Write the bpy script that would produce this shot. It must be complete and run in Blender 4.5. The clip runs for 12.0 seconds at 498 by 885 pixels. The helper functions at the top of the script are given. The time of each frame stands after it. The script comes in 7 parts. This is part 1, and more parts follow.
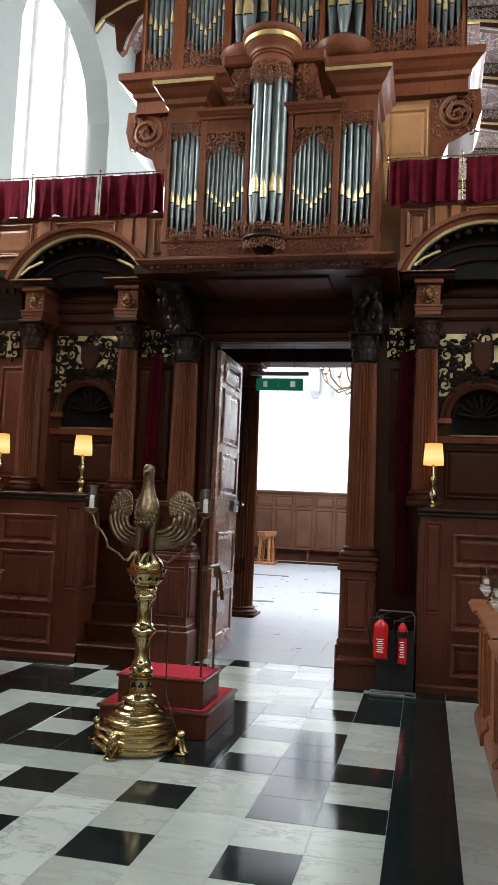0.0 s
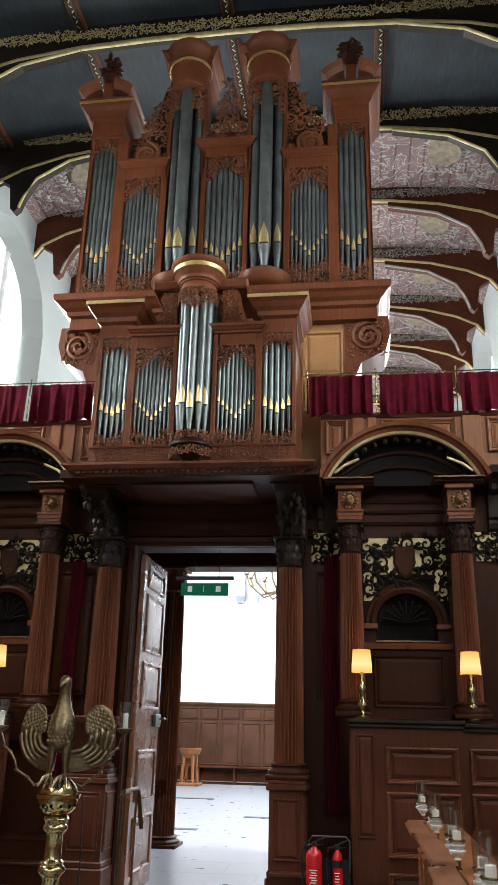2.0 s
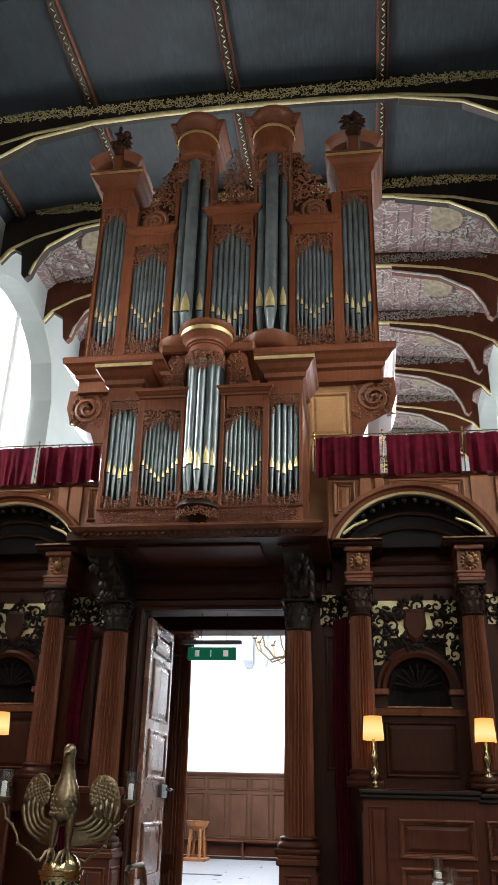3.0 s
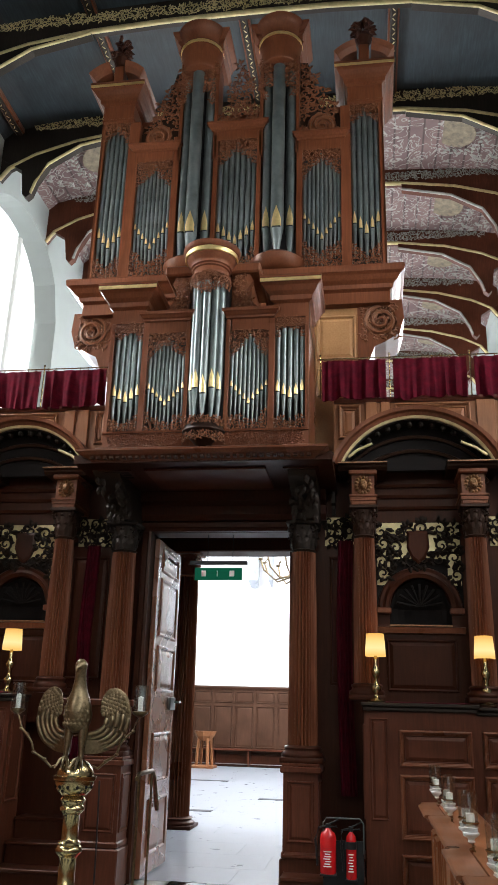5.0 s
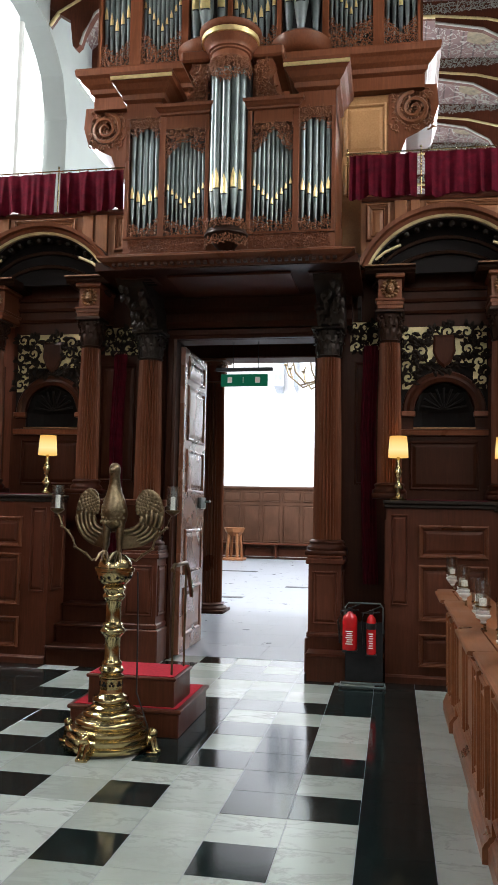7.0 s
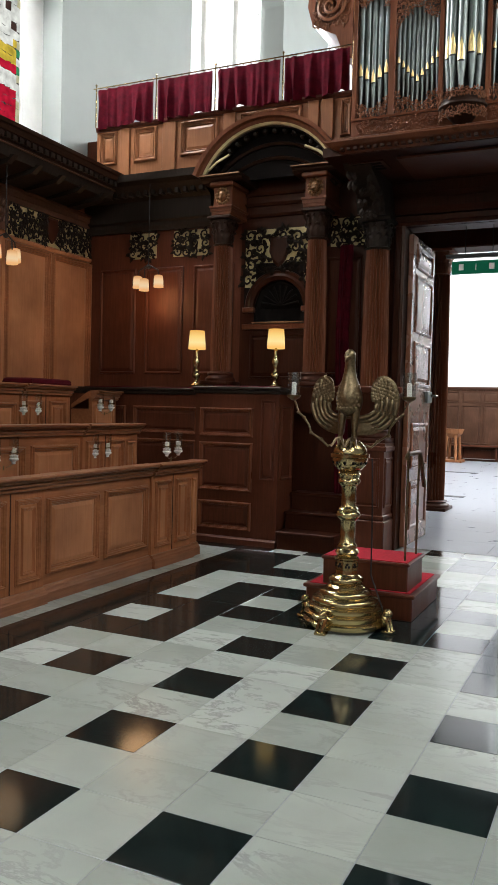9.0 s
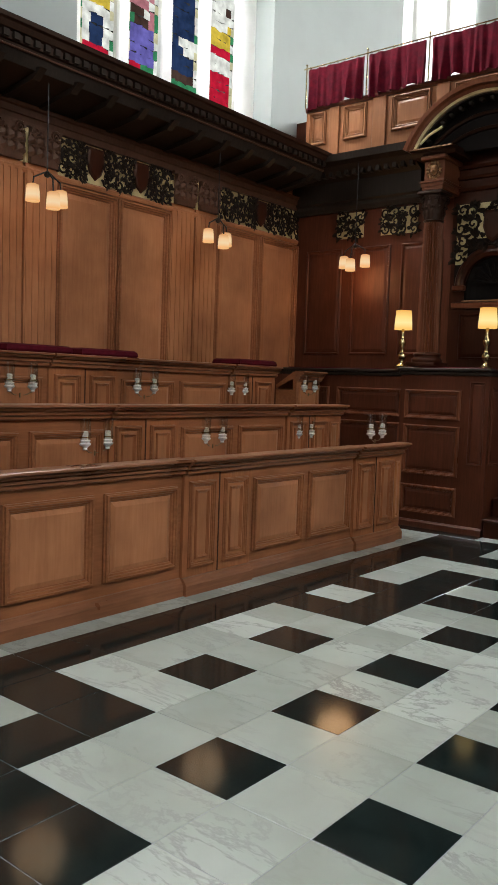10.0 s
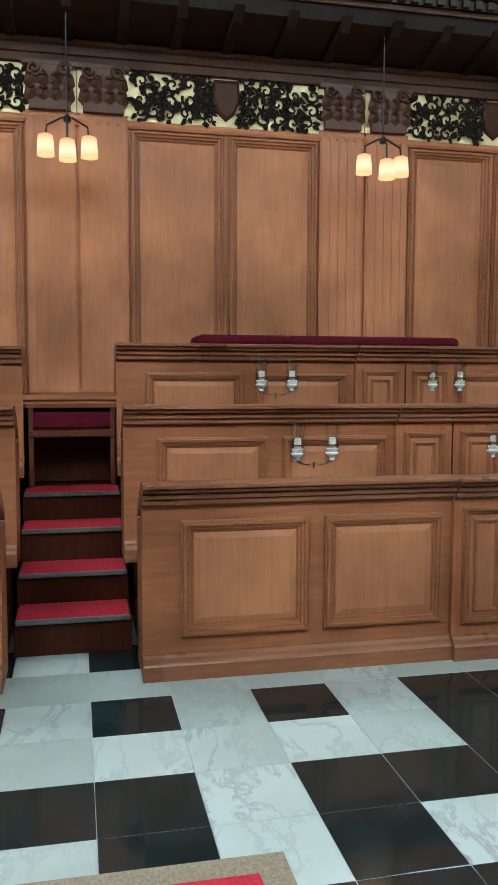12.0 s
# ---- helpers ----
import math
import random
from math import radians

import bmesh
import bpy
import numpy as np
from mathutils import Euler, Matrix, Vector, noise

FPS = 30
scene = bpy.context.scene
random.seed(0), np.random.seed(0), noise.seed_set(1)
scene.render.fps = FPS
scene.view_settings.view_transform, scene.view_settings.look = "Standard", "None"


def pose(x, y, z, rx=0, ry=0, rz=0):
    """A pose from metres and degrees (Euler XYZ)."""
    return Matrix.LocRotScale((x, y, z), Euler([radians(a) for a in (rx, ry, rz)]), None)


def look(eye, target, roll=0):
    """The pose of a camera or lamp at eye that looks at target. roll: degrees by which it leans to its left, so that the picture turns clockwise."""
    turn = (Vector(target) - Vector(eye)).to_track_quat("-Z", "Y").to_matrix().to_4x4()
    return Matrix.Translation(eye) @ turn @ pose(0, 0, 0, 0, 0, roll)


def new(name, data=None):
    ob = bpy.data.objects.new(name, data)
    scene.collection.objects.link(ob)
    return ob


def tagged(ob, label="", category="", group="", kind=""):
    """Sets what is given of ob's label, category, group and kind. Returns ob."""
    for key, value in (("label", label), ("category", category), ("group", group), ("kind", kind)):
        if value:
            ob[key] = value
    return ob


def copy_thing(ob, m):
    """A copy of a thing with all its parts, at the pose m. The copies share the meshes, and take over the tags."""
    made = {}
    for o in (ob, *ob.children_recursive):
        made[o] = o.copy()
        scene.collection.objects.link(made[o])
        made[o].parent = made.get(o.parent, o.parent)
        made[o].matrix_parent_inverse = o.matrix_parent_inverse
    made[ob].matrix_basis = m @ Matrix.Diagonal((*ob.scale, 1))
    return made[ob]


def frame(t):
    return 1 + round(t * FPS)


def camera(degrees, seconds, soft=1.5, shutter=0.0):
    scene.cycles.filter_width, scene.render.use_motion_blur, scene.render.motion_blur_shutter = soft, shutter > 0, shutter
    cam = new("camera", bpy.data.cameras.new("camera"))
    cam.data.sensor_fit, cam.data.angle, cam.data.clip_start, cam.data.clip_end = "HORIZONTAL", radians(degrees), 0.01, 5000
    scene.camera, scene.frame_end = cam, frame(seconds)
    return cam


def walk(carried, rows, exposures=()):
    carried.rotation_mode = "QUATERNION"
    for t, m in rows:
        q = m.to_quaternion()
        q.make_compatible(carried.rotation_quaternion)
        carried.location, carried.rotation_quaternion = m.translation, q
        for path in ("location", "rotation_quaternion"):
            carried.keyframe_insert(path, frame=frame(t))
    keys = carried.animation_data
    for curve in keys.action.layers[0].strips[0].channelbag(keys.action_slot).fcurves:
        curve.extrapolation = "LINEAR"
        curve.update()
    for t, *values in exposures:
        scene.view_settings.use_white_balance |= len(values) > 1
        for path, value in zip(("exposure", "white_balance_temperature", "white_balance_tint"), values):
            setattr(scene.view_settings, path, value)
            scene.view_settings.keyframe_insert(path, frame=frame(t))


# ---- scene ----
cam = camera(34.4, 12.0)
PATH = [
    (0, (2.457, -2.941, 1.661), (2.019, -0.997, 1.834), 2.5),
    (0.5, (2.457, -2.941, 1.661), (2.151, -0.983, 1.926), 2.2),
    (1, (2.458, -2.943, 1.661), (2.203, -0.999, 2.059), 1.7),
    (1.5, (2.457, -2.943, 1.661), (2.208, -1.034, 2.202), 1.3),
    (2, (2.457, -2.943, 1.661), (2.201, -1.077, 2.332), 1.5),
    (2.5, (2.457, -2.943, 1.661), (2.187, -1.122, 2.443), 2.2),
    (2.7, (2.457, -2.942, 1.661), (2.191, -1.135, 2.475), 1.6),
    (4.3, (2.453, -2.932, 1.665), (2.17, -1.096, 2.405), 1.4),
    (4.5, (2.457, -2.943, 1.661), (2.169, -1.098, 2.377), 1.9),
    (5, (2.457, -2.942, 1.661), (2.168, -1.068, 2.296), 1.6),
    (5.5, (2.457, -2.943, 1.661), (2.163, -1.041, 2.205), 1.7),
    (6, (2.457, -2.942, 1.661), (2.153, -1.011, 2.083), 1.5),
    (6.5, (2.457, -2.941, 1.661), (2.132, -0.989, 1.949), 1.2),
    (6.7, (2.457, -2.941, 1.661), (2.12, -0.984, 1.897), 1.2),
    (8.3, (2.362, -2.997, 1.564), (1.785, -1.083, 1.541), 0.5),
    (8.5, (2.324, -2.957, 1.528), (1.672, -1.067, 1.489), 0.7),
    (9, (2.291, -2.974, 1.536), (1.446, -1.163, 1.452), 1.5),
    (9.5, (2.26, -2.964, 1.541), (1.214, -1.264, 1.416), 1.6),
    (10, (2.219, -2.975, 1.547), (0.965, -1.425, 1.399), 2.0),
    (10.5, (2.188, -2.977, 1.507), (0.739, -1.606, 1.36), 1.7),
    (11, (2.225, -3.011, 1.557), (0.605, -1.853, 1.38), 1.1),
    (11.5, (2.188, -3.027, 1.562), (0.399, -2.154, 1.368), 0.6),
    (12, (2.193, -3.087, 1.52), (0.245, -2.668, 1.354), 0.2),
]
walk(cam, [(t, look(eye, target, roll)) for t, eye, target, roll in PATH],
     [(0, 0.0, 6500, 10), (8.3, -0.05, 6500, 10), (9.5, -0.27, 6800, 10), (10, -0.1, 6700, 9), (11, 0.13, 6100, 3), (12, 0.5, 5600, -2)])

# ---- light ----
S = 0.38                      # floor tile
world = bpy.data.worlds.new("world")
scene.world = world
world.use_nodes = True
wn = world.node_tree
sky = wn.nodes.new("ShaderNodeTexSky")
sky.sky_type, sky.sun_disc = 'NISHITA', False
sky.sun_elevation, sky.sun_rotation = radians(40), radians(120)
wn.links.new(sky.outputs[0], wn.nodes["Background"].inputs[0])
wn.nodes["Background"].inputs[1].default_value = 0.12
scene.view_settings.exposure = 0.0


def area(name, at, target, sx, sy, watts, colour=(1, 1, 1)):
    d = bpy.data.lights.new(name, 'AREA')
    d.shape, d.size, d.size_y, d.energy, d.color = 'RECTANGLE', sx, sy, watts, colour
    ob = new(name, d)
    ob.matrix_world = look(at, target)
    return ob


DAY = (0.91, 0.95, 1.0)
# daylight lamps at the tall windows; some south ones added against solid wall
for yy in (-11.0, -7.0, -2.6, 2.4):
    area("daylight_south", (5.85, yy, 6.6), (0.0, yy, 3.6), 2.2, 3.6, 390, DAY)
area("window_light_north", (-4.6, -5.6, 6.9), (2.4, -1.0, 0.5), 2.0, 3.0, 330, DAY)
area("window_light_north", (-4.45, 3.9, 7.2), (1.2, 3.2, 0.5), 1.4, 3.0, 640, DAY)
# added fill lamp: the east wall has no window
area("fill_east", (0.6, -13.7, 6.0), (0.6, -4, 0.0), 4.0, 5.0, 260, DAY)
for yy in (11.0, 16.0, 21.5):
    area("window_light_ante_north", (-4.6, yy, 6.8), (0, yy, 5.0), 1.3, 4.6, 1300, DAY)
    area("window_light_ante_south", (5.8, yy, 6.8), (0, yy, 3.0), 2.2, 5.0, 1650, DAY)


# ---- materials ----
def nodes(name, rough=0.5, metal=0.0, spec=0.5, tint=(1, 1, 1)):
    m = bpy.data.materials.new(name)
    m.use_nodes = True
    b = m.node_tree.nodes["Principled BSDF"]
    b.inputs["Roughness"].default_value, b.inputs["Metallic"].default_value = rough, metal
    b.inputs["Specular IOR Level"].default_value = spec
    b.inputs["Specular Tint"].default_value = (*tint, 1)
    return m, m.node_tree, b


def ramp(t, fac, stops):
    r = t.nodes.new("ShaderNodeValToRGB")
    e = r.color_ramp.elements
    while len(e) < len(stops):
        e.new(0.5)
    for k, (p, c) in enumerate(stops):
        e[k].position, e[k].color = p, (*c, 1)
    t.links.new(fac, r.inputs[0])
    return r.outputs[0]


def tex(t, kind, scale, vec=None, stretch=(1, 1, 1), **kw):
    co = t.nodes.new("ShaderNodeTexCoord")
    mp = t.nodes.new("ShaderNodeMapping")
    mp.inputs["Scale"].default_value = stretch
    t.links.new(vec or co.outputs["Object"], mp.inputs[0])
    n = t.nodes.new(kind)
    n.inputs["Scale"].default_value = scale
    for k, v in kw.items():
        n.inputs[k].default_value = v
    t.links.new(mp.outputs[0], n.inputs["Vector"])
    return n


def mixc(t, fac, a, b, mode='MIX'):
    m = t.nodes.new("ShaderNodeMix")
    m.data_type, m.blend_type = 'RGBA', mode
    for sock, v in ((m.inputs[0], fac), (m.inputs[6], a), (m.inputs[7], b)):
        if hasattr(v, "links"):
            t.links.new(v, sock)
        elif isinstance(v, tuple):
            sock.default_value = (*v, 1)
        else:
            sock.default_value = v
    return m.outputs[2]


def bump(t, b, height, strength, dist=0.002):
    n = t.nodes.new("ShaderNodeBump")
    n.inputs["Strength"].default_value, n.inputs["Distance"].default_value = strength, dist
    t.links.new(height, n.inputs["Height"])
    t.links.new(n.outputs[0], b.inputs["Normal"])


def mixt(a, b):
    return tuple(0.45 * p + 0.55 * q for p, q in zip(a, b))


def wood(name, dark, mid, light, rough=0.42, stretch=(9, 9, 0.7), spec=0.4, tint=(1.0, 0.82, 0.68)):
    m, t, b = nodes(name, rough, 0, spec * 0.7, tint)
    g = tex(t, "ShaderNodeTexNoise", 5.0, stretch=stretch, Detail=8.0, Roughness=0.55, Distortion=0.5)
    big = tex(t, "ShaderNodeTexNoise", 1.7, Detail=4.0)
    c = ramp(t, g.outputs[0], [(0.22, mixt(dark, mid)), (0.5, mid), (0.78, mixt(light, mid))])
    c2 = ramp(t, big.outputs[0], [(0.3, (0.56, 0.50, 0.47)), (0.7, (1.2, 1.14, 1.1))])
    t.links.new(mixc(t, 0.8, c, c2, 'MULTIPLY'), b.inputs["Base Color"])
    rr = ramp(t, big.outputs[0], [(0.3, (rough - 0.1,) * 3), (0.7, (rough + 0.14,) * 3)])
    t.links.new(rr, b.inputs["Roughness"])
    bump(t, b, g.outputs[0], 0.25)
    return m


def plain(name, c, rough=0.5, metal=0.0, vary=0.25, scale=6.0, spec=0.5, bmp=0.1):
    m, t, b = nodes(name, rough, metal, spec)
    n = tex(t, "ShaderNodeTexNoise", scale, Detail=6.0, Roughness=0.6)
    lo, hi = tuple(x * (1 - vary) for x in c), tuple(min(1, x * (1 + vary)) for x in c)
    t.links.new(ramp(t, n.outputs[0], [(0.3, lo), (0.7, hi)]), b.inputs["Base Color"])
    rr = ramp(t, n.outputs[0], [(0.3, (rough * 0.88,) * 3), (0.7, (min(1, rough * 1.12),) * 3)])
    t.links.new(rr, b.inputs["Roughness"])
    if bmp:
        bump(t, b, n.outputs[0], bmp, 0.004)
    return m


def glow(name, c, strength):
    m = bpy.data.materials.new(name)
    m.use_nodes = True
    t = m.node_tree
    e = t.nodes.new("ShaderNodeEmission")
    e.inputs[0].default_value, e.inputs[1].default_value = (*c, 1), strength
    t.links.new(e.outputs[0], t.nodes["Material Output"].inputs[0])
    return m


OAK = wood("oak", (0.16, 0.054, 0.021), (0.29, 0.112, 0.048), (0.40, 0.175, 0.082), 0.38, spec=0.26)
# one oak: panels lightened, rails and mouldings darkened to paint in shading
OAK_V = wood("oak_panel", (0.25, 0.100, 0.045), (0.35, 0.149, 0.070), (0.43, 0.194, 0.096), 0.38, spec=0.26)
OAK_M = wood("oak_moulding_shaded", (0.10, 0.037, 0.017), (0.205, 0.084, 0.041), (0.31, 0.135, 0.064), 0.34, stretch=(9, 0.7, 9), spec=0.45)
OAK_H = wood("oak_rail_shaded", (0.135, 0.047, 0.019), (0.25, 0.098, 0.043), (0.36, 0.155, 0.074), 0.38, stretch=(9, 0.7, 9), spec=0.26)
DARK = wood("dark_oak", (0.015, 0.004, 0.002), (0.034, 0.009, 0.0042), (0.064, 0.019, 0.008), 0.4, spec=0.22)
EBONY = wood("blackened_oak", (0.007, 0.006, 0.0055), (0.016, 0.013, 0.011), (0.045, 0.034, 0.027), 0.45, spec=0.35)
CASE = wood("case_oak", (0.066, 0.019, 0.008), (0.138, 0.043, 0.018), (0.21, 0.074, 0.033), 0.4)
FOLIAGE = wood("black_foliage", (0.004, 0.003, 0.0025), (0.011, 0.008, 0.006), (0.03, 0.02, 0.014), 0.6, spec=0.12)
CARVE = wood("carved_oak", (0.07, 0.024, 0.011), (0.16, 0.060, 0.027), (0.26, 0.106, 0.05), 0.45, spec=0.4)
CASEDARK = wood("column_oak", (0.06, 0.018, 0.009), (0.14, 0.047, 0.022), (0.23, 0.083, 0.04), 0.34, spec=0.35)
DARKRED = wood("mahogany_oak", (0.034, 0.0095, 0.005), (0.078, 0.0235, 0.0125), (0.135, 0.044, 0.023), 0.38, spec=0.3)
BROWNBLACK = wood("brown_black_oak", (0.010, 0.005, 0.003), (0.024, 0.011, 0.007), (0.046, 0.023, 0.014), 0.45, spec=0.3)
DOOROAK = wood("door_oak", (0.10, 0.034, 0.017), (0.19, 0.072, 0.036), (0.28, 0.12, 0.06), 0.24, spec=1.0, tint=(1, 0.95, 0.92))
SILVER = plain("silver_cup", (0.78, 0.78, 0.75), 0.3, 0.25, 0.15, 20)
# brighter oak copy, with the light on the gallery front in its colour
OAKLIT = wood("lit_oak", (0.12, 0.046, 0.019), (0.225, 0.094, 0.041), (0.32, 0.145, 0.068), 0.4, spec=0.35)
WAINSCOT = wood("wainscot_oak", (0.034, 0.015, 0.009), (0.068, 0.032, 0.020), (0.105, 0.053, 0.034), 0.45, spec=0.3)
HONEY = wood("honey_oak", (0.22, 0.11, 0.042), (0.36, 0.19, 0.08), (0.46, 0.27, 0.125), 0.45, (9, 0.7, 9))
GILT = plain("gilding", (0.90, 0.68, 0.30), 0.34, 0.85, 0.12, 25.0)
GILTPAINT = plain("gold_ground", (0.54, 0.44, 0.22), 0.5, 0.35, 0.25, 9.0)
BRASS = plain("brass", (0.43, 0.335, 0.17), 0.22, 1.0, 0.12, 14.0, bmp=0)
PATINA = plain("brown_brass", (0.17, 0.125, 0.07), 0.36, 1.0, 0.35, 50.0, bmp=0.12)
TIN = plain("pipe_metal", (0.15, 0.172, 0.16), 0.4, 0.8, 0.3, 5.0)
TIN_OLD = plain("dull_pipe_metal", (0.17, 0.19, 0.18), 0.42, 0.75, 0.3, 4.0)
VELVET = plain("red_velvet", (0.072, 0.004, 0.010), 0.9, 0, 0.4, 12.0, 0.08)
CUSHION = plain("dark_velvet", (0.06, 0.004, 0.009), 0.9, 0, 0.4, 12.0, 0.08)
CARPET = plain("red_carpet", (0.36, 0.022, 0.035), 0.95, 0, 0.3, 60.0, 0.1, 0.6)
JUTE = plain("jute", (0.23, 0.175, 0.12), 0.95, 0, 0.3, 90.0, 0.1, 0.6)
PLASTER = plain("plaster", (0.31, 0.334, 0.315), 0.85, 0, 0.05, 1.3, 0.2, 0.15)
# plaster again, made whiter to carry the strong light on the end wall
PLASTER_LIT = plain("plaster_lit", (0.78, 0.78, 0.80), 0.85, 0, 0.05, 1.1, 0.2, 0.15)
BLACKSTONE = plain("black_tile", (0.008, 0.0145, 0.0138), 0.10, 0, 0.5, 5.0, 0.5, 0.02)
STONE = plain("stone", (0.24, 0.255, 0.285), 0.3, 0, 0.16, 3.0, 0.5, 0)
IRON = plain("black_iron", (0.02, 0.02, 0.02), 0.45, 0.6, 0.3, 10)
RED = plain("red_enamel", (0.52, 0.012, 0.014), 0.25, 0, 0.12, 4.0, 0.5, 0)
WHITE = plain("white_paint", (0.78, 0.78, 0.75), 0.4, 0, 0.05, 4.0, 0.5, 0)
WAX = plain("wax", (0.80, 0.77, 0.68), 0.45, 0, 0.05, 8, 0.5, 0)
GREEN = glow("exit_green", (0.01, 0.13, 0.07), 0.6)
SKYGLOW = glow("sky_outside", (0.92, 0.97, 1.0), 6.0)
WESTGLOW = glow("bright_sky_outside", (0.90, 0.96, 1.0), 5.0)


def marble():
    m, t, b = nodes("white_marble", 0.22)
    info = t.nodes.new("ShaderNodeObjectInfo")
    co = t.nodes.new("ShaderNodeTexCoord")
    off = t.nodes.new("ShaderNodeVectorMath")
    off.operation = 'MULTIPLY_ADD'
    comb = t.nodes.new("ShaderNodeCombineXYZ")
    geo, both = t.nodes.new("ShaderNodeNewGeometry"), t.nodes.new("ShaderNodeMath")
    both.operation = 'ADD'
    t.links.new(info.outputs["Random"], both.inputs[0])
    t.links.new(geo.outputs["Random Per Island"], both.inputs[1])
    lot = t.nodes.new("ShaderNodeMath")
    lot.operation = 'FRACT'
    t.links.new(both.outputs[0], lot.inputs[0])
    for k in range(3):
        t.links.new(lot.outputs[0], comb.inputs[k])
    t.links.new(comb.outputs[0], off.inputs[0])
    off.inputs[1].default_value = (37, 19, 53)
    t.links.new(co.outputs["Object"], off.inputs[2])
    n = tex(t, "ShaderNodeTexNoise", 1.5, off.outputs[0], (1, 2.2, 1), Detail=9.0, Roughness=0.66, Distortion=0.5)
    n2 = tex(t, "ShaderNodeTexNoise", 1.2, off.outputs[0], Detail=4.0)
    vein = ramp(t, n.outputs[0], [(0.465, (0.0,) * 3), (0.495, (1.0,) * 3), (0.52, (0.0,) * 3)])
    base = ramp(t, lot.outputs[0], [(0.0, (0.345, 0.375, 0.335)), (0.55, (0.405, 0.435, 0.39)), (1.0, (0.475, 0.505, 0.455))])
    cl = ramp(t, n2.outputs[0], [(0.35, (0.80, 0.80, 0.78)), (0.65, (1.0, 1.0, 1.0))])
    base = mixc(t, 1.0, base, cl, 'MULTIPLY')
    vm = t.nodes.new("ShaderNodeMath")
    vm.operation = 'MULTIPLY'
    amt = ramp(t, n2.outputs[0], [(0.42, (0.14,) * 3), (0.66, (0.85,) * 3)])
    t.links.new(vein, vm.inputs[0])
    t.links.new(amt, vm.inputs[1])
    t.links.new(mixc(t, vm.outputs[0], base, (0.23, 0.235, 0.22)), b.inputs["Base Color"])
    t.links.new(ramp(t, n2.outputs[0], [(0.3, (0.17,) * 3), (0.7, (0.22,) * 3)]), b.inputs["Roughness"])
    return m


MARBLE = marble()


def glass(name, tint=(1, 1, 1)):
    m = bpy.data.materials.new(name)
    m.use_nodes = True
    t = m.node_tree
    tr, gl, mx = t.nodes.new("ShaderNodeBsdfTransparent"), t.nodes.new("ShaderNodeBsdfGlossy"), t.nodes.new("ShaderNodeMixShader")
    tr.inputs[0].default_value = (*tint, 1)
    gl.inputs["Roughness"].default_value = 0.03
    mx.inputs[0].default_value = 0.13
    t.links.new(tr.outputs[0], mx.inputs[1])
    t.links.new(gl.outputs[0], mx.inputs[2])
    t.links.new(mx.outputs[0], t.nodes["Material Output"].inputs[0])
    return m


GLASS = glass("clear_glass", (0.93, 0.95, 0.95))


def lampshade(name, tones, strength):
    """Cream cloth lit from within, brightest round the bulb."""
    m = bpy.data.materials.new(name)
    m.use_nodes = True
    t = m.node_tree
    e = t.nodes.new("ShaderNodeEmission")
    co, sp = t.nodes.new("ShaderNodeTexCoord"), t.nodes.new("ShaderNodeSeparateXYZ")
    t.links.new(co.outputs["Generated"], sp.inputs[0])
    t.links.new(ramp(t, sp.outputs[2], list(zip((0.0, 0.35, 0.65, 1.0), tones))), e.inputs[0])
    e.inputs[1].default_value = strength
    t.links.new(e.outputs[0], t.nodes["Material Output"].inputs[0])
    return m


SHADE = lampshade("lit_shade", ((1.0, 0.55, 0.14), (1.0, 0.80, 0.36), (1.0, 0.70, 0.25), (0.85, 0.45, 0.10)), 1.12)
OPAL = lampshade("opal_glass", ((1.0, 0.52, 0.20), (1.0, 0.74, 0.46), (1.0, 0.66, 0.36), (0.75, 0.34, 0.12)), 0.95)


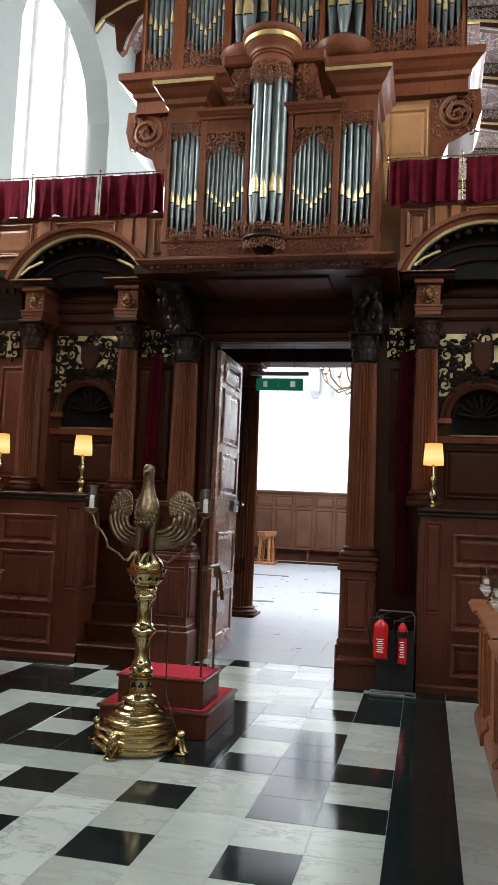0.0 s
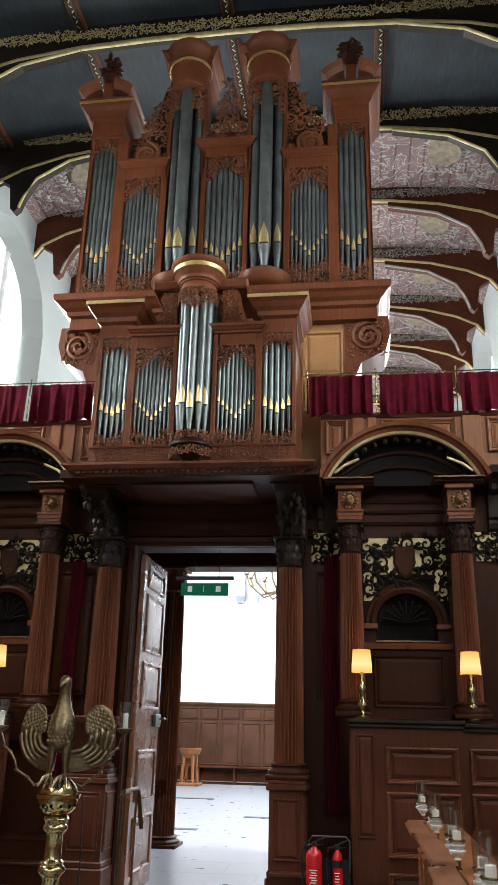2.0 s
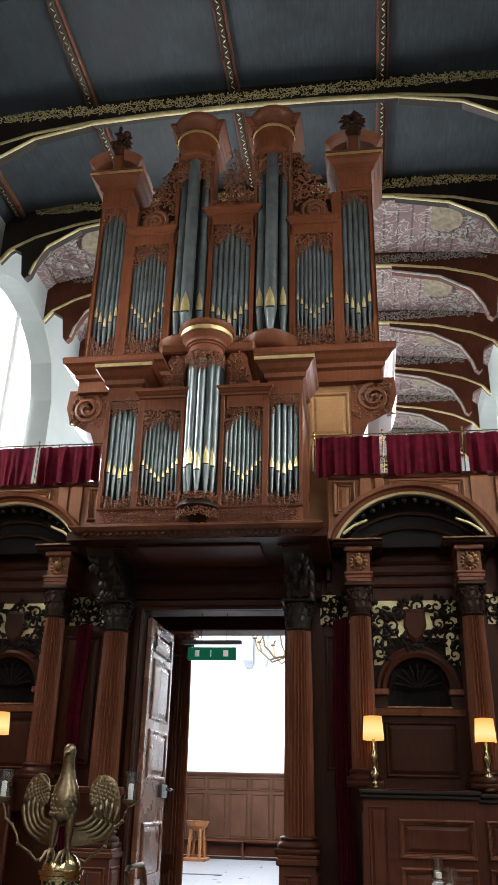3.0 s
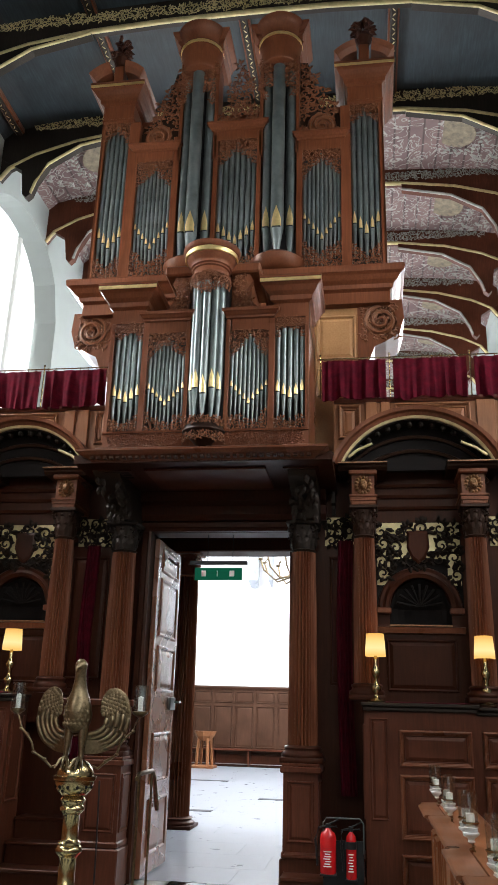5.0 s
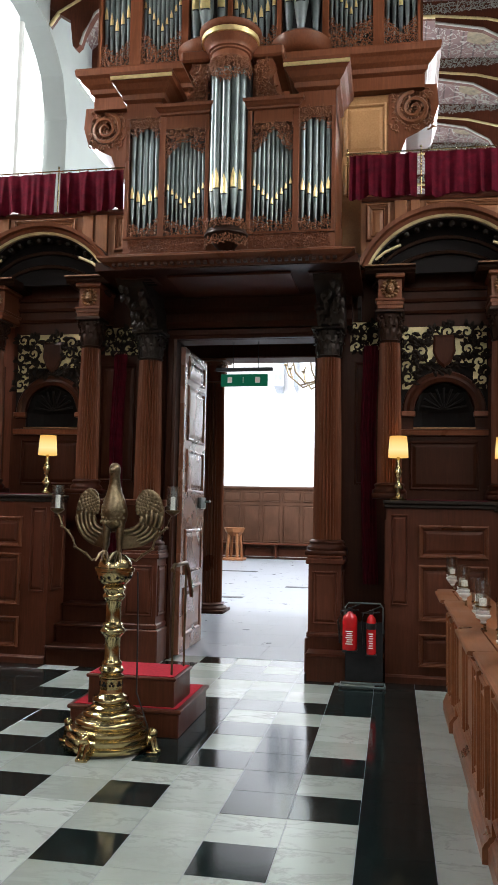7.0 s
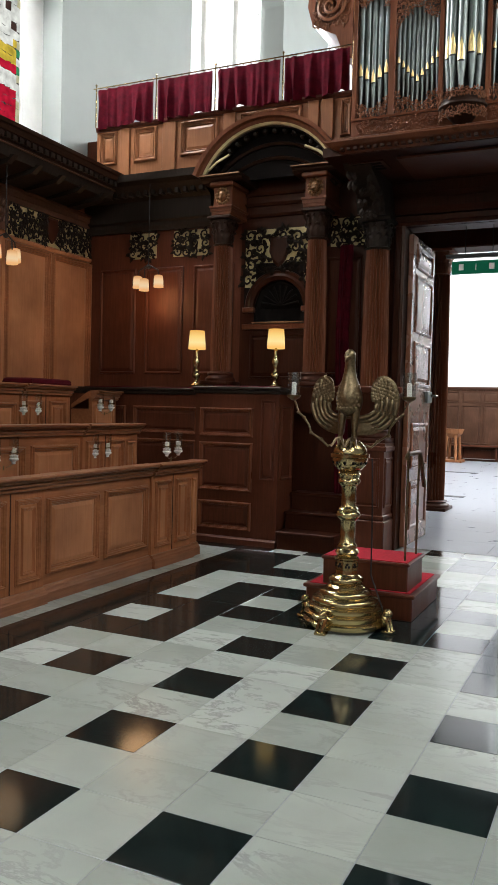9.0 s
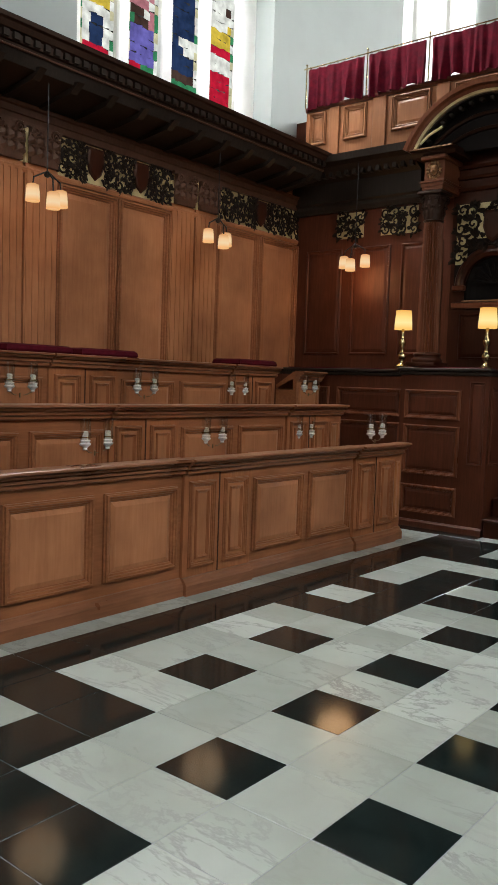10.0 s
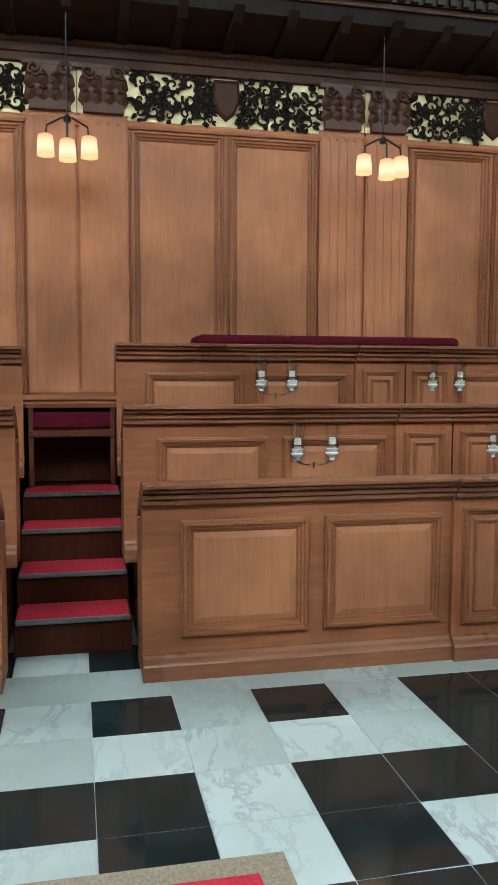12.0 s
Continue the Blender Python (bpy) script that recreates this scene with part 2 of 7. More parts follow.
# ---- mesh tools ----
class Mesh:
    """Collects vertices and faces in a local frame (u right, v up, w out) or in plain x, y, z."""

    def __init__(self, frame_=None):
        self.v, self.f, self.m = [], [], frame_ or Matrix()

    def add(self, verts, faces):
        o = len(self.v)
        self.v += [tuple(self.m @ Vector(p)) for p in verts]
        self.f += [tuple(o + k for k in f) for f in faces]
        return self

    def box(self, a0, a1, b0, b1, c0, c1, bev=0.0):
        if bev <= 0:
            p = [(x, y, z) for x in (a0, a1) for y in (b0, b1) for z in (c0, c1)]
            return self.add(p, [(0, 1, 3, 2), (4, 6, 7, 5), (0, 4, 5, 1), (2, 3, 7, 6), (0, 2, 6, 4), (1, 5, 7, 3)])
        bm = bmesh.new()
        bmesh.ops.create_cube(bm, size=1)
        for q in bm.verts:
            q.co = ((a0 + a1) / 2 + q.co.x * (a1 - a0), (b0 + b1) / 2 + q.co.y * (b1 - b0), (c0 + c1) / 2 + q.co.z * (c1 - c0))
        bmesh.ops.bevel(bm, geom=bm.edges[:], offset=bev, segments=1, affect='EDGES')
        bm.verts.index_update()
        self.add([q.co[:] for q in bm.verts], [[q.index for q in f.verts] for f in bm.faces])
        bm.free()
        return self

    def loft(self, rings, closed=True, caps=True):
        n = len(rings[0])
        pts = [p for r in rings for p in r]
        fs = []
        for k in range(len(rings) - 1):
            for q in range(n if closed else n - 1):
                a, b = k * n + q, k * n + (q + 1) % n
                fs.append((a, b, b + n, a + n))
        if caps:
            fs += [tuple(range(n - 1, -1, -1)), tuple(range((len(rings) - 1) * n, len(rings) * n))]
        return self.add(pts, fs)

    def lathe(self, prof, cx=0.0, cy=0.0, seg=20, a0=0.0, a1=360.0, flute=0, depth=0.0):
        """prof: (r, z). A turned form about the vertical (third axis) through (cx, cy)."""
        full = abs(a1 - a0) >= 360
        m = seg if full else seg + 1
        rings = []
        for r, z in prof:
            ring = []
            for k in range(m):
                a = radians(a0 + (a1 - a0) * k / seg)
                rr = r - (depth * (0.5 - 0.5 * math.cos(a * flute)) if flute else 0)
                ring.append((cx + rr * math.cos(a), cy + rr * math.sin(a), z))
            rings.append(ring)
        return self.loft(rings, True)

    def run(self, prof, a0, a1):
        """prof: closed outline of (v, w), drawn along u from a0 to a1."""
        return self.loft([[(a, q[0], q[1]) for q in prof] for a in (a0, a1)])

    def tube(self, pts, r, seg=6):
        pts = [Vector(p) for p in pts]
        rings = []
        for k, p in enumerate(pts):
            d = (pts[min(k + 1, len(pts) - 1)] - pts[max(k - 1, 0)]).normalized()
            s = d.cross(Vector((0, 0, 1)) if abs(d.z) < 0.9 else Vector((1, 0, 0))).normalized()
            t = d.cross(s)
            rk = r[k] if isinstance(r, (list, tuple)) else r
            rings.append([tuple(p + rk * (s * math.cos(6.2832 * q / seg) + t * math.sin(6.2832 * q / seg))) for q in range(seg)])
        return self.loft(rings)

    def ball(self, c, rx, ry=None, rz=None, seg=10, rows=6):
        ry, rz = ry or rx, rz or rx
        rings = [[(c[0] + rx * math.sin(math.pi * k / rows + 1e-4) * math.cos(6.2832 * q / seg), c[1] + ry * math.sin(math.pi * k / rows + 1e-4) * math.sin(6.2832 * q / seg), c[2] - rz * math.cos(math.pi * k / rows)) for q in range(seg)] for k in range(rows + 1)]
        return self.loft(rings)

    def panel(self, u0, u1, v0, v1, w, rim=0.035, proud=0.016, field=0.05):
        """A framed panel: a moulding round a recess, with a raised and fielded middle."""
        def ring(d, h):
            return [(u0 + d, v0 + d, w + h), (u1 - d, v0 + d, w + h), (u1 - d, v1 - d, w + h), (u0 + d, v1 - d, w + h)]
        prof = [(0, -0.004), (0.0, proud * 0.6), (rim * 0.3, proud), (rim * 0.55, proud * 0.9), (rim * 0.8, 0.001), (rim, 0.001), (rim + 0.004, 0.003), (rim + field, 0.011), (rim + field + 0.002, 0.011)]
        return self.loft([ring(d, h) for d, h in prof], True, True)

    def moulding(self, u0, u1, v0, v1, w, width=0.06, proud=0.034):
        """A stepped bolection moulding round a field."""
        def ring(d, h):
            return [(u0 + d, v0 + d, w + h), (u1 - d, v0 + d, w + h), (u1 - d, v1 - d, w + h), (u0 + d, v1 - d, w + h)]
        steps_ = [(0, -0.002), (0, 0.45), (0.12, 0.55), (0.16, 0.95), (0.36, 1.0), (0.42, 0.72), (0.62, 0.66), (0.68, 0.34), (0.86, 0.28), (0.9, 0.08), (1.0, 0.02), (1.0, -0.002)]
        rings = [ring(d * width, h * proud if h > 0 else h) for d, h in steps_]
        return self.loft(rings + [rings[0]], True, False)

    def leaf(self, c, ang, ln, wd, w, lift=0.012):
        """A small carved leaf with a raised rib, in the u, v plane."""
        ca, sa = math.cos(ang), math.sin(ang)
        def at(a, b, h):
            return (c[0] + a * ca - b * sa, c[1] + a * sa + b * ca, w + h)
        pts = [at(0, 0, 0), at(ln * 0.35, wd, lift * 0.3), at(ln * 0.5, 0, lift), at(ln * 0.35, -wd, lift * 0.3), at(ln * 0.75, wd * 0.7, lift * 0.5), at(ln * 0.75, -wd * 0.7, lift * 0.5), at(ln, wd * 0.15, lift * 0.2), at(ln * 0.4, 0, -lift * 0.6)]
        return self.add(pts, [(0, 2, 1), (0, 3, 2), (1, 2, 4), (2, 3, 5), (4, 2, 6), (2, 5, 6), (0, 1, 7), (7, 3, 0), (1, 4, 7), (4, 6, 7), (6, 5, 7), (5, 3, 7)])

    def scroll(self, c, r, turns, w, thick, hand=1, start=0.0, n=22):
        pts = []
        for k in range(n):
            q = k / (n - 1)
            a = start + hand * turns * 6.2832 * q
            rr = r * (1 - 0.88 * q)
            pts.append((c[0] + rr * math.cos(a), c[1] + rr * math.sin(a), w))
        return self.tube(pts, [thick * (1 - 0.4 * k / n) for k in range(n)], 5)

    def foliage(self, inside, u0, u1, v0, v1, w, size, rng, density=1.0):
        """Pierced carving: scrolls and leaves scattered evenly where inside(u, v) holds."""
        nu, nv = max(1, round((u1 - u0) / size)), max(1, round((v1 - v0) / size))
        for a in range(nu):
            for b in range(nv):
                cu = u0 + (a + 0.5 + rng.uniform(-0.2, 0.2)) * (u1 - u0) / nu
                cv = v0 + (b + 0.5 + rng.uniform(-0.2, 0.2)) * (v1 - v0) / nv
                if not inside(cu, cv):
                    continue
                self.scroll((cu, cv), size * 0.52, 1.2, w + rng.uniform(0, 0.01), size * 0.10, rng.choice((1, -1)), rng.uniform(0, 6.28), 12)
                for q in range(int(3 * density + rng.random())):
                    an = rng.uniform(0, 6.28)
                    self.leaf((cu + size * 0.3 * math.cos(an), cv + size * 0.3 * math.sin(an)), an + rng.uniform(-0.8, 0.8), size * rng.uniform(0.45, 0.75), size * 0.16, w + rng.uniform(0, 0.014), size * 0.14)
        return self

    def data(self, name, mat, smooth=False):
        me = bpy.data.meshes.new(name)
        me.from_pydata(self.v, [], self.f)
        bm = bmesh.new()
        bm.from_mesh(me)
        bmesh.ops.recalc_face_normals(bm, faces=bm.faces)
        bm.to_mesh(me)
        bm.free()
        if smooth:
            me.shade_smooth()
            me.set_sharp_from_angle(angle=radians(55))
        me.materials.append(mat)
        return me


def thing(name, at, label, category, group="", kind=""):
    ob = new(name)
    ob.empty_display_size = 0.1
    ob.matrix_basis = Matrix.Translation(at)
    return tagged(ob, label, category, group, kind)


def part(name, mesh, mat, parent=None, label="", smooth=False):
    ob = new(name, mesh if isinstance(mesh, bpy.types.Mesh) else mesh.data(name, mat, smooth))
    if parent is not None:
        ob.parent = parent
        ob.matrix_parent_inverse = parent.matrix_basis.inverted() if parent.data is None else Matrix()
    return tagged(ob, label)


def solid(name, mesh, mat, label, category, kind="structure", smooth=False):
    return tagged(part(name, mesh, mat, None, "", smooth), label, category, "", kind)


# frames: (u, v, w) into the place
END = Matrix(((1, 0, 0, 0), (0, 0, -1, 0), (0, 1, 0, 0), (0, 0, 0, 1)))       # faces -y; w = -y
NORTH = Matrix(((0, 0, 1, 0), (1, 0, 0, 0), (0, 1, 0, 0), (0, 0, 0, 1)))      # faces +x; w = x, u = y
SOUTH = Matrix(((0, 0, -1, 0), (-1, 0, 0, 0), (0, 1, 0, 0), (0, 0, 0, 1)))    # faces -x; w = -x, u = -y
RNG = random.Random(7)

# ---- shell ----
WN, WS, EAST, WEST, TOP = -4.5, 5.9, -14.0, 26.0, 12.9


def walls(name, frame_, u0, u1, w, thick, top, openings, mat, label):
    """A wall with arched openings: (u0, u1, sill, springing, rise)."""
    m = Mesh(frame_)
    u = u0
    for a, b, sill, spring, rise in sorted(openings):
        m.box(u, a, 0, top, w - thick, w)
        m.box(a, b, 0, sill, w - thick, w)
        n = 14
        for k in range(n):
            p, q = a + (b - a) * k / n, a + (b - a) * (k + 1) / n
            za, zb = (spring + rise * math.sqrt(max(0, 1 - (2 * (x - a) / (b - a) - 1) ** 2)) for x in (p, q))
            m.loft([[(p, za, c), (q, zb, c), (q, top, c), (p, top, c)] for c in (w - thick, w)])
        u = b
    m.box(u, u1, 0, top, w - thick, w)
    return solid(name, m, mat, label, "wall")


NWIN = [(-7.9, -4.9, 4.9, 8.6, 1.2), (2.35, 5.55, 4.6, 8.6, 1.2), (8.9, 12.75, 5.6, 9.95, 1.6), (15.4, 19.4, 5.6, 10.1, 1.7), (20.6, 24.6, 5.6, 10.1, 1.7)]
SWIN = [(-y1, -y0, a, b, c) for y0, y1, a, b, c in NWIN]
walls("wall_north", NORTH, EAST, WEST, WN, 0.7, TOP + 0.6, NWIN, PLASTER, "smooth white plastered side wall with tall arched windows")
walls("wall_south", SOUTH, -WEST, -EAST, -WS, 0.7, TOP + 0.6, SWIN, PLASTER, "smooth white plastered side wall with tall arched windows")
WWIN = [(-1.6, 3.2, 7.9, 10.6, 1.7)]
walls("wall_west", END, WN, WS, -WEST, 0.4, TOP + 0.6, WWIN, PLASTER_LIT, "bright white plastered end wall of the antechapel")
solid("wall_east", Mesh().box(WN, WS, EAST - 0.4, EAST, 0, TOP + 0.6), PLASTER, "plain white plastered end wall", "wall")
solid("backdrop_north", Mesh().box(-6.6, -6.5, EAST, WEST, 3, TOP), SKYGLOW, "bright overcast sky outside the windows", "sky", "structure")
solid("backdrop_west", Mesh().box(WN, WS, WEST + 0.9, WEST + 1.0, 6, TOP), WESTGLOW, "bright overcast sky outside the end window", "sky", "structure")
solid("backdrop_south", Mesh().box(7.9, 8.0, EAST, WEST, 3, TOP), SKYGLOW, "bright overcast sky outside the windows", "sky", "structure")
# ---- floor ----
FLOOR = solid("floor", Mesh().box(WN, WS, EAST, 6.05, -0.12, -0.002), STONE, "chapel floor of white marble and black stone squares", "floor")
ANTE = solid("floor_antechapel", Mesh().box(WN, WS, 6.05, WEST, -0.12, -0.012), STONE, "pale grey stone flags of the antechapel", "floor")


def is_black(i, j):
    if j >= 10:
        if j == 10:
            return -4 <= i <= 6
        if i in (-4, 6):
            return True
        if j in (11, 12):
            return i in (-3, 5)
        if j == 13:
            return i not in (-3, 5, 1)
        return (i + j) % 2 == 0
    if i in (-4, 6) and (j > -2 or j < -13):
        return True
    jj = (j - 1 + 8) % 16 - 8
    for ca, cb in ((4, 4), (2, 6), (0, 8)):
        for sa in (1, -1):
            for sb in (1, -1):
                da, db = i - 1 - sa * ca, jj - sb * cb
                if abs(da) <= 1 and abs(db) <= 1:
                    return (da, db) != (0, 0)
    if i in (-5, 7) and jj in (-4, -8):
        return False
    return i % 2 == 0 and j % 2 == 0


def tile_mesh(name, sx, sy, mat):
    g, b = 0.0015, 0.0012
    m = Mesh()
    ring = lambda d, z: [(-sx / 2 + d, -sy / 2 + d, z), (sx / 2 - d, -sy / 2 + d, z), (sx / 2 - d, sy / 2 - d, z), (-sx / 2 + d, sy / 2 - d, z)]
    m.loft([ring(g, -0.012), ring(g, -b), ring(g + b, 0)])
    return m.data(name, mat)


def lay_floor():
    kinds = {k: tile_mesh("tile", S, S, mt) for k, mt in ((True, BLACKSTONE), (False, MARBLE))}
    rest = {True: Mesh(), False: Mesh()}
    for j in range(-14, 16):
        for i in range(-12, 15):
            x, y = (i + 0.5) * S, (j + 0.5) * S
            if x < WN + 0.2 or x > WS - 0.2:
                continue
            k = is_black(i, j) if -6 <= i <= 8 else False
            if -5 <= i <= 7 and -9 <= j <= 13:
                t = part("tile", kinds[k], None, FLOOR)
                t.location = (x, y, 0)
            else:
                rest[k].box(i * S + .001, (i + 1) * S - .001, j * S + .001, (j + 1) * S - .001, -0.012, 0)
    for k, mt in ((True, BLACKSTONE), (False, MARBLE)):
        tagged(part("paving", rest[k], mt, FLOOR), kind="stuff")
    rng = random.Random(3)
    y = 6.05
    while y < WEST - 0.1:
        x = WN - rng.random() * 0.8
        d = 0.9
        while x < WS:
            w = rng.uniform(1.2, 1.6)
            part("flagstone", Mesh().box(max(x, WN) + .0015, min(x + w, WS) - .0015, y + .0015, min(y + d, WEST) - .0015, -0.012, 0), STONE, ANTE)
            x += w
        y += d


# ---- stalls ----
CAPPROF = [(0.0, -0.02), (0.0, 0.010), (0.006, 0.016), (0.010, 0.026), (0.026, 0.028), (0.027, 0.020), (0.031, 0.020), (0.033, 0.040), (0.048, 0.043), (0.049, 0.034), (0.054, 0.036), (0.058, 0.058), (0.070, 0.066), (0.071, 0.058), (0.075, 0.060), (0.077, 0.078), (0.088, 0.078), (0.092, 0.070), (0.094, -0.02)]
BASEPROF = [(0.0, -0.02), (0.0, 0.045), (0.075, 0.045), (0.085, 0.038), (0.095, 0.034), (0.108, 0.02), (0.125, 0.012), (0.135, -0.02)]


def prof(p, v, w, sv=1.0, sw=1.0):
    return [(v + a * sv, w + b * sw) for a, b in p]


def stall_front(frame_, u0, u1, w, z0, z1, breaks, low, label, deep=0.30, end=0.05, slope=0.16):
    """One panelled desk front from u0 to u1, with pilaster breaks (a, b); low: a low upper-tier front."""
    root = thing("stall_front", frame_ @ Vector(((u0 + u1) / 2, z0, w)), label, "choir stall", "stall fronts")
    body = Mesh(frame_).box(u0, u1, z0, z1 - 0.09, w - 0.05, w)
    body.run([(z1 - 0.09, w - 0.02), (z1 - 0.004, w - 0.02), (z1 - 0.004, w - 0.05), (z1 - 0.004 - slope, w - deep), (z1 - 0.05 - slope, w - deep), (z1 - 0.09, w - 0.06)], u0, u1)
    for e in (u0, u1 - end) if end else ():
        body.box(e, e + end, z0, z1 - 0.06 - slope, w - deep, w - 0.05)
    part("front", body, OAK_H, root)
    cap, base = Mesh(frame_), Mesh(frame_)
    edges = sorted({u0, u1, *[x for b in breaks for x in b]})
    for a, b in zip(edges, edges[1:]):
        mid = (a + b) / 2
        jut = 0.028 if any(p <= mid <= q for p, q in breaks) else 0.0
        cap.run(prof(CAPPROF, z1 - 0.115, w + jut, 1.3, 1.45), a - (0.004 if jut else 0), b + (0.004 if jut else 0))
        if not low:
            part("plinth", Mesh(frame_).run(prof(BASEPROF, z0, w + jut), a, b), OAK_M, root)
        if jut:
            pil = Mesh(frame_).box(a, b, z0 + (0 if low else 0.13), z1 - 0.09, w, w + jut)
            h = (b - a) / 2
            for k in range(2):
                e0, e1, f0, f1 = a + k * h + 0.05, a + (k + 1) * h - 0.05, z0 + 0.19, z1 - 0.165
                part("pilaster_moulding", Mesh(frame_).moulding(e0, e1, f0, f1, w + jut, 0.045, 0.026), OAK_H, root)
                part("pilaster_field", Mesh(frame_).box(e0 + 0.045, e1 - 0.045, f0 + 0.045, f1 - 0.045, w + jut, w + jut + 0.004), OAK_V, root)
                part("pilaster_moulding", Mesh(frame_).moulding(e0 + 0.065, e1 - 0.065, f0 + 0.065, f1 - 0.065, w + jut + 0.004, 0.028, 0.016), OAK, root)
            groove = Mesh(frame_).box(mid - 0.005, mid + 0.005, z0 + 0.13, z1 - 0.02, w + jut, w + jut + 0.004)
            part("pilaster", pil, OAK, root)
            part("joint", groove, DARK, root)
        elif b - a > 0.6:
            n = max(2, round((b - a) / 0.9))
            ma, mb = 0.15 if a == u0 else 0.01, 0.15 if b == u1 else 0.01
            h = (b - a - ma - mb) / n
            for k in range(n):
                e0, e1, f0, f1 = a + ma + k * h + 0.045, a + ma + (k + 1) * h - 0.045, z0 + 0.21, z1 - 0.19
                part("panel_moulding", Mesh(frame_).moulding(e0, e1, f0, f1, w, 0.062, 0.036), OAK_H, root)
                field = Mesh(frame_).loft([[(e0 + d, f0 + d, w + hh), (e1 - d, f0 + d, w + hh), (e1 - d, f1 - d, w + hh), (e0 + d, f1 - d, w + hh)] for d, hh in ((0.061, -0.004), (0.063, 0.003), (0.095, 0.013), (0.099, 0.013))])
                part("panel", field, OAK_V, root)
        elif b - a > 0.16:
            part("panel", Mesh(frame_).panel(a + 0.05, b - 0.05, z0 + (0.02 if low else 0.22), z1 - 0.185, w, 0.035, 0.02, 0.02), OAK_V, root)
    part("top_moulding", cap, OAK_M, root)
    return root


BRK = [(-1.13, -0.37), (1.17, 1.93), (3.48, 4.24)]
NA, NB = -2.78, 4.42
T1, T2, T3, WALLP = -1.74, -2.55, -3.32, -4.2
stall_front(NORTH, NA, NB, T1, 0, 0.99, BRK, False, "brown oak panelled front row of choir stalls on the marble floor")
stall_front(NORTH, NA - 0.04, 4.5, T2, 0.42, 1.34, BRK, False, "brown oak panelled middle row of choir stalls with moulded top")
stall_front(NORTH, NA - 0.04, 4.3, T3, 0.84, 1.73, BRK, False, "brown oak panelled back row of choir stalls with moulded top", slope=0.003)
stall_front(NORTH, -8.2, -3.45, T1, 0, 0.99, [(-5.4, -5.0)], False, "brown oak panelled front row of choir stalls beyond the steps")
stall_front(NORTH, -8.2, -3.43, T2, 0.42, 1.34, [(-5.4, -5.0)], False, "brown oak panelled middle row of choir stalls beyond the steps")
stall_front(NORTH, -8.2, -3.43, T3, 0.84, 1.70, [(-5.4, -5.0)], False, "brown oak panelled back row of choir stalls beyond the steps", slope=0.003)
stall_front(NORTH, 4.72, 5.2, T3, 0.84, 1.70, [], False, "short oak stall end beside the corner desk")
# raised floors under the rows
tier = Mesh()
for y0, y1 in ((NA, 4.42), (-8.2, -3.45)):
    tier.box(-2.53, T1 - 0.06, y0 + 0.02, y1 - 0.02, 0, 0.2)
    tier.box(-3.3, T2 - 0.04, y0 + 0.02, y1 - 0.02, 0, 0.42)
    tier.box(WALLP, T3 - 0.04, y0 + 0.02, y1 + (0.8 if y1 > 0 else -0.02), 0, 0.84)
solid("stall_platform", tier, DARK, "dark wooden stepped platform under the choir stalls", "platform")

# right-hand stalls
SB = [(-4.24, -3.48), (-1.93, -1.17), (0.37, 1.13), (2.67, 3.43), (4.97, 5.73)]
stall_front(SOUTH, -4.42, 8.0, -2.95, 0, 0.99, SB, False, "brown oak panelled front row of choir stalls opposite", slope=0.02)
tier = Mesh().box(3.0, 3.75, -7.98, 4.36, 0, 0.2).box(3.75, 5.6, -7.98, 4.3, 0, 0.42)
solid("stall_platform_south", tier, DARK, "dark wooden platform under the opposite choir stalls", "platform")
stall_front(SOUTH, -4.36, 8.0, -3.76, 0.42, 1.34, SB, False, "brown oak panelled middle row of the opposite stalls", slope=0.02)

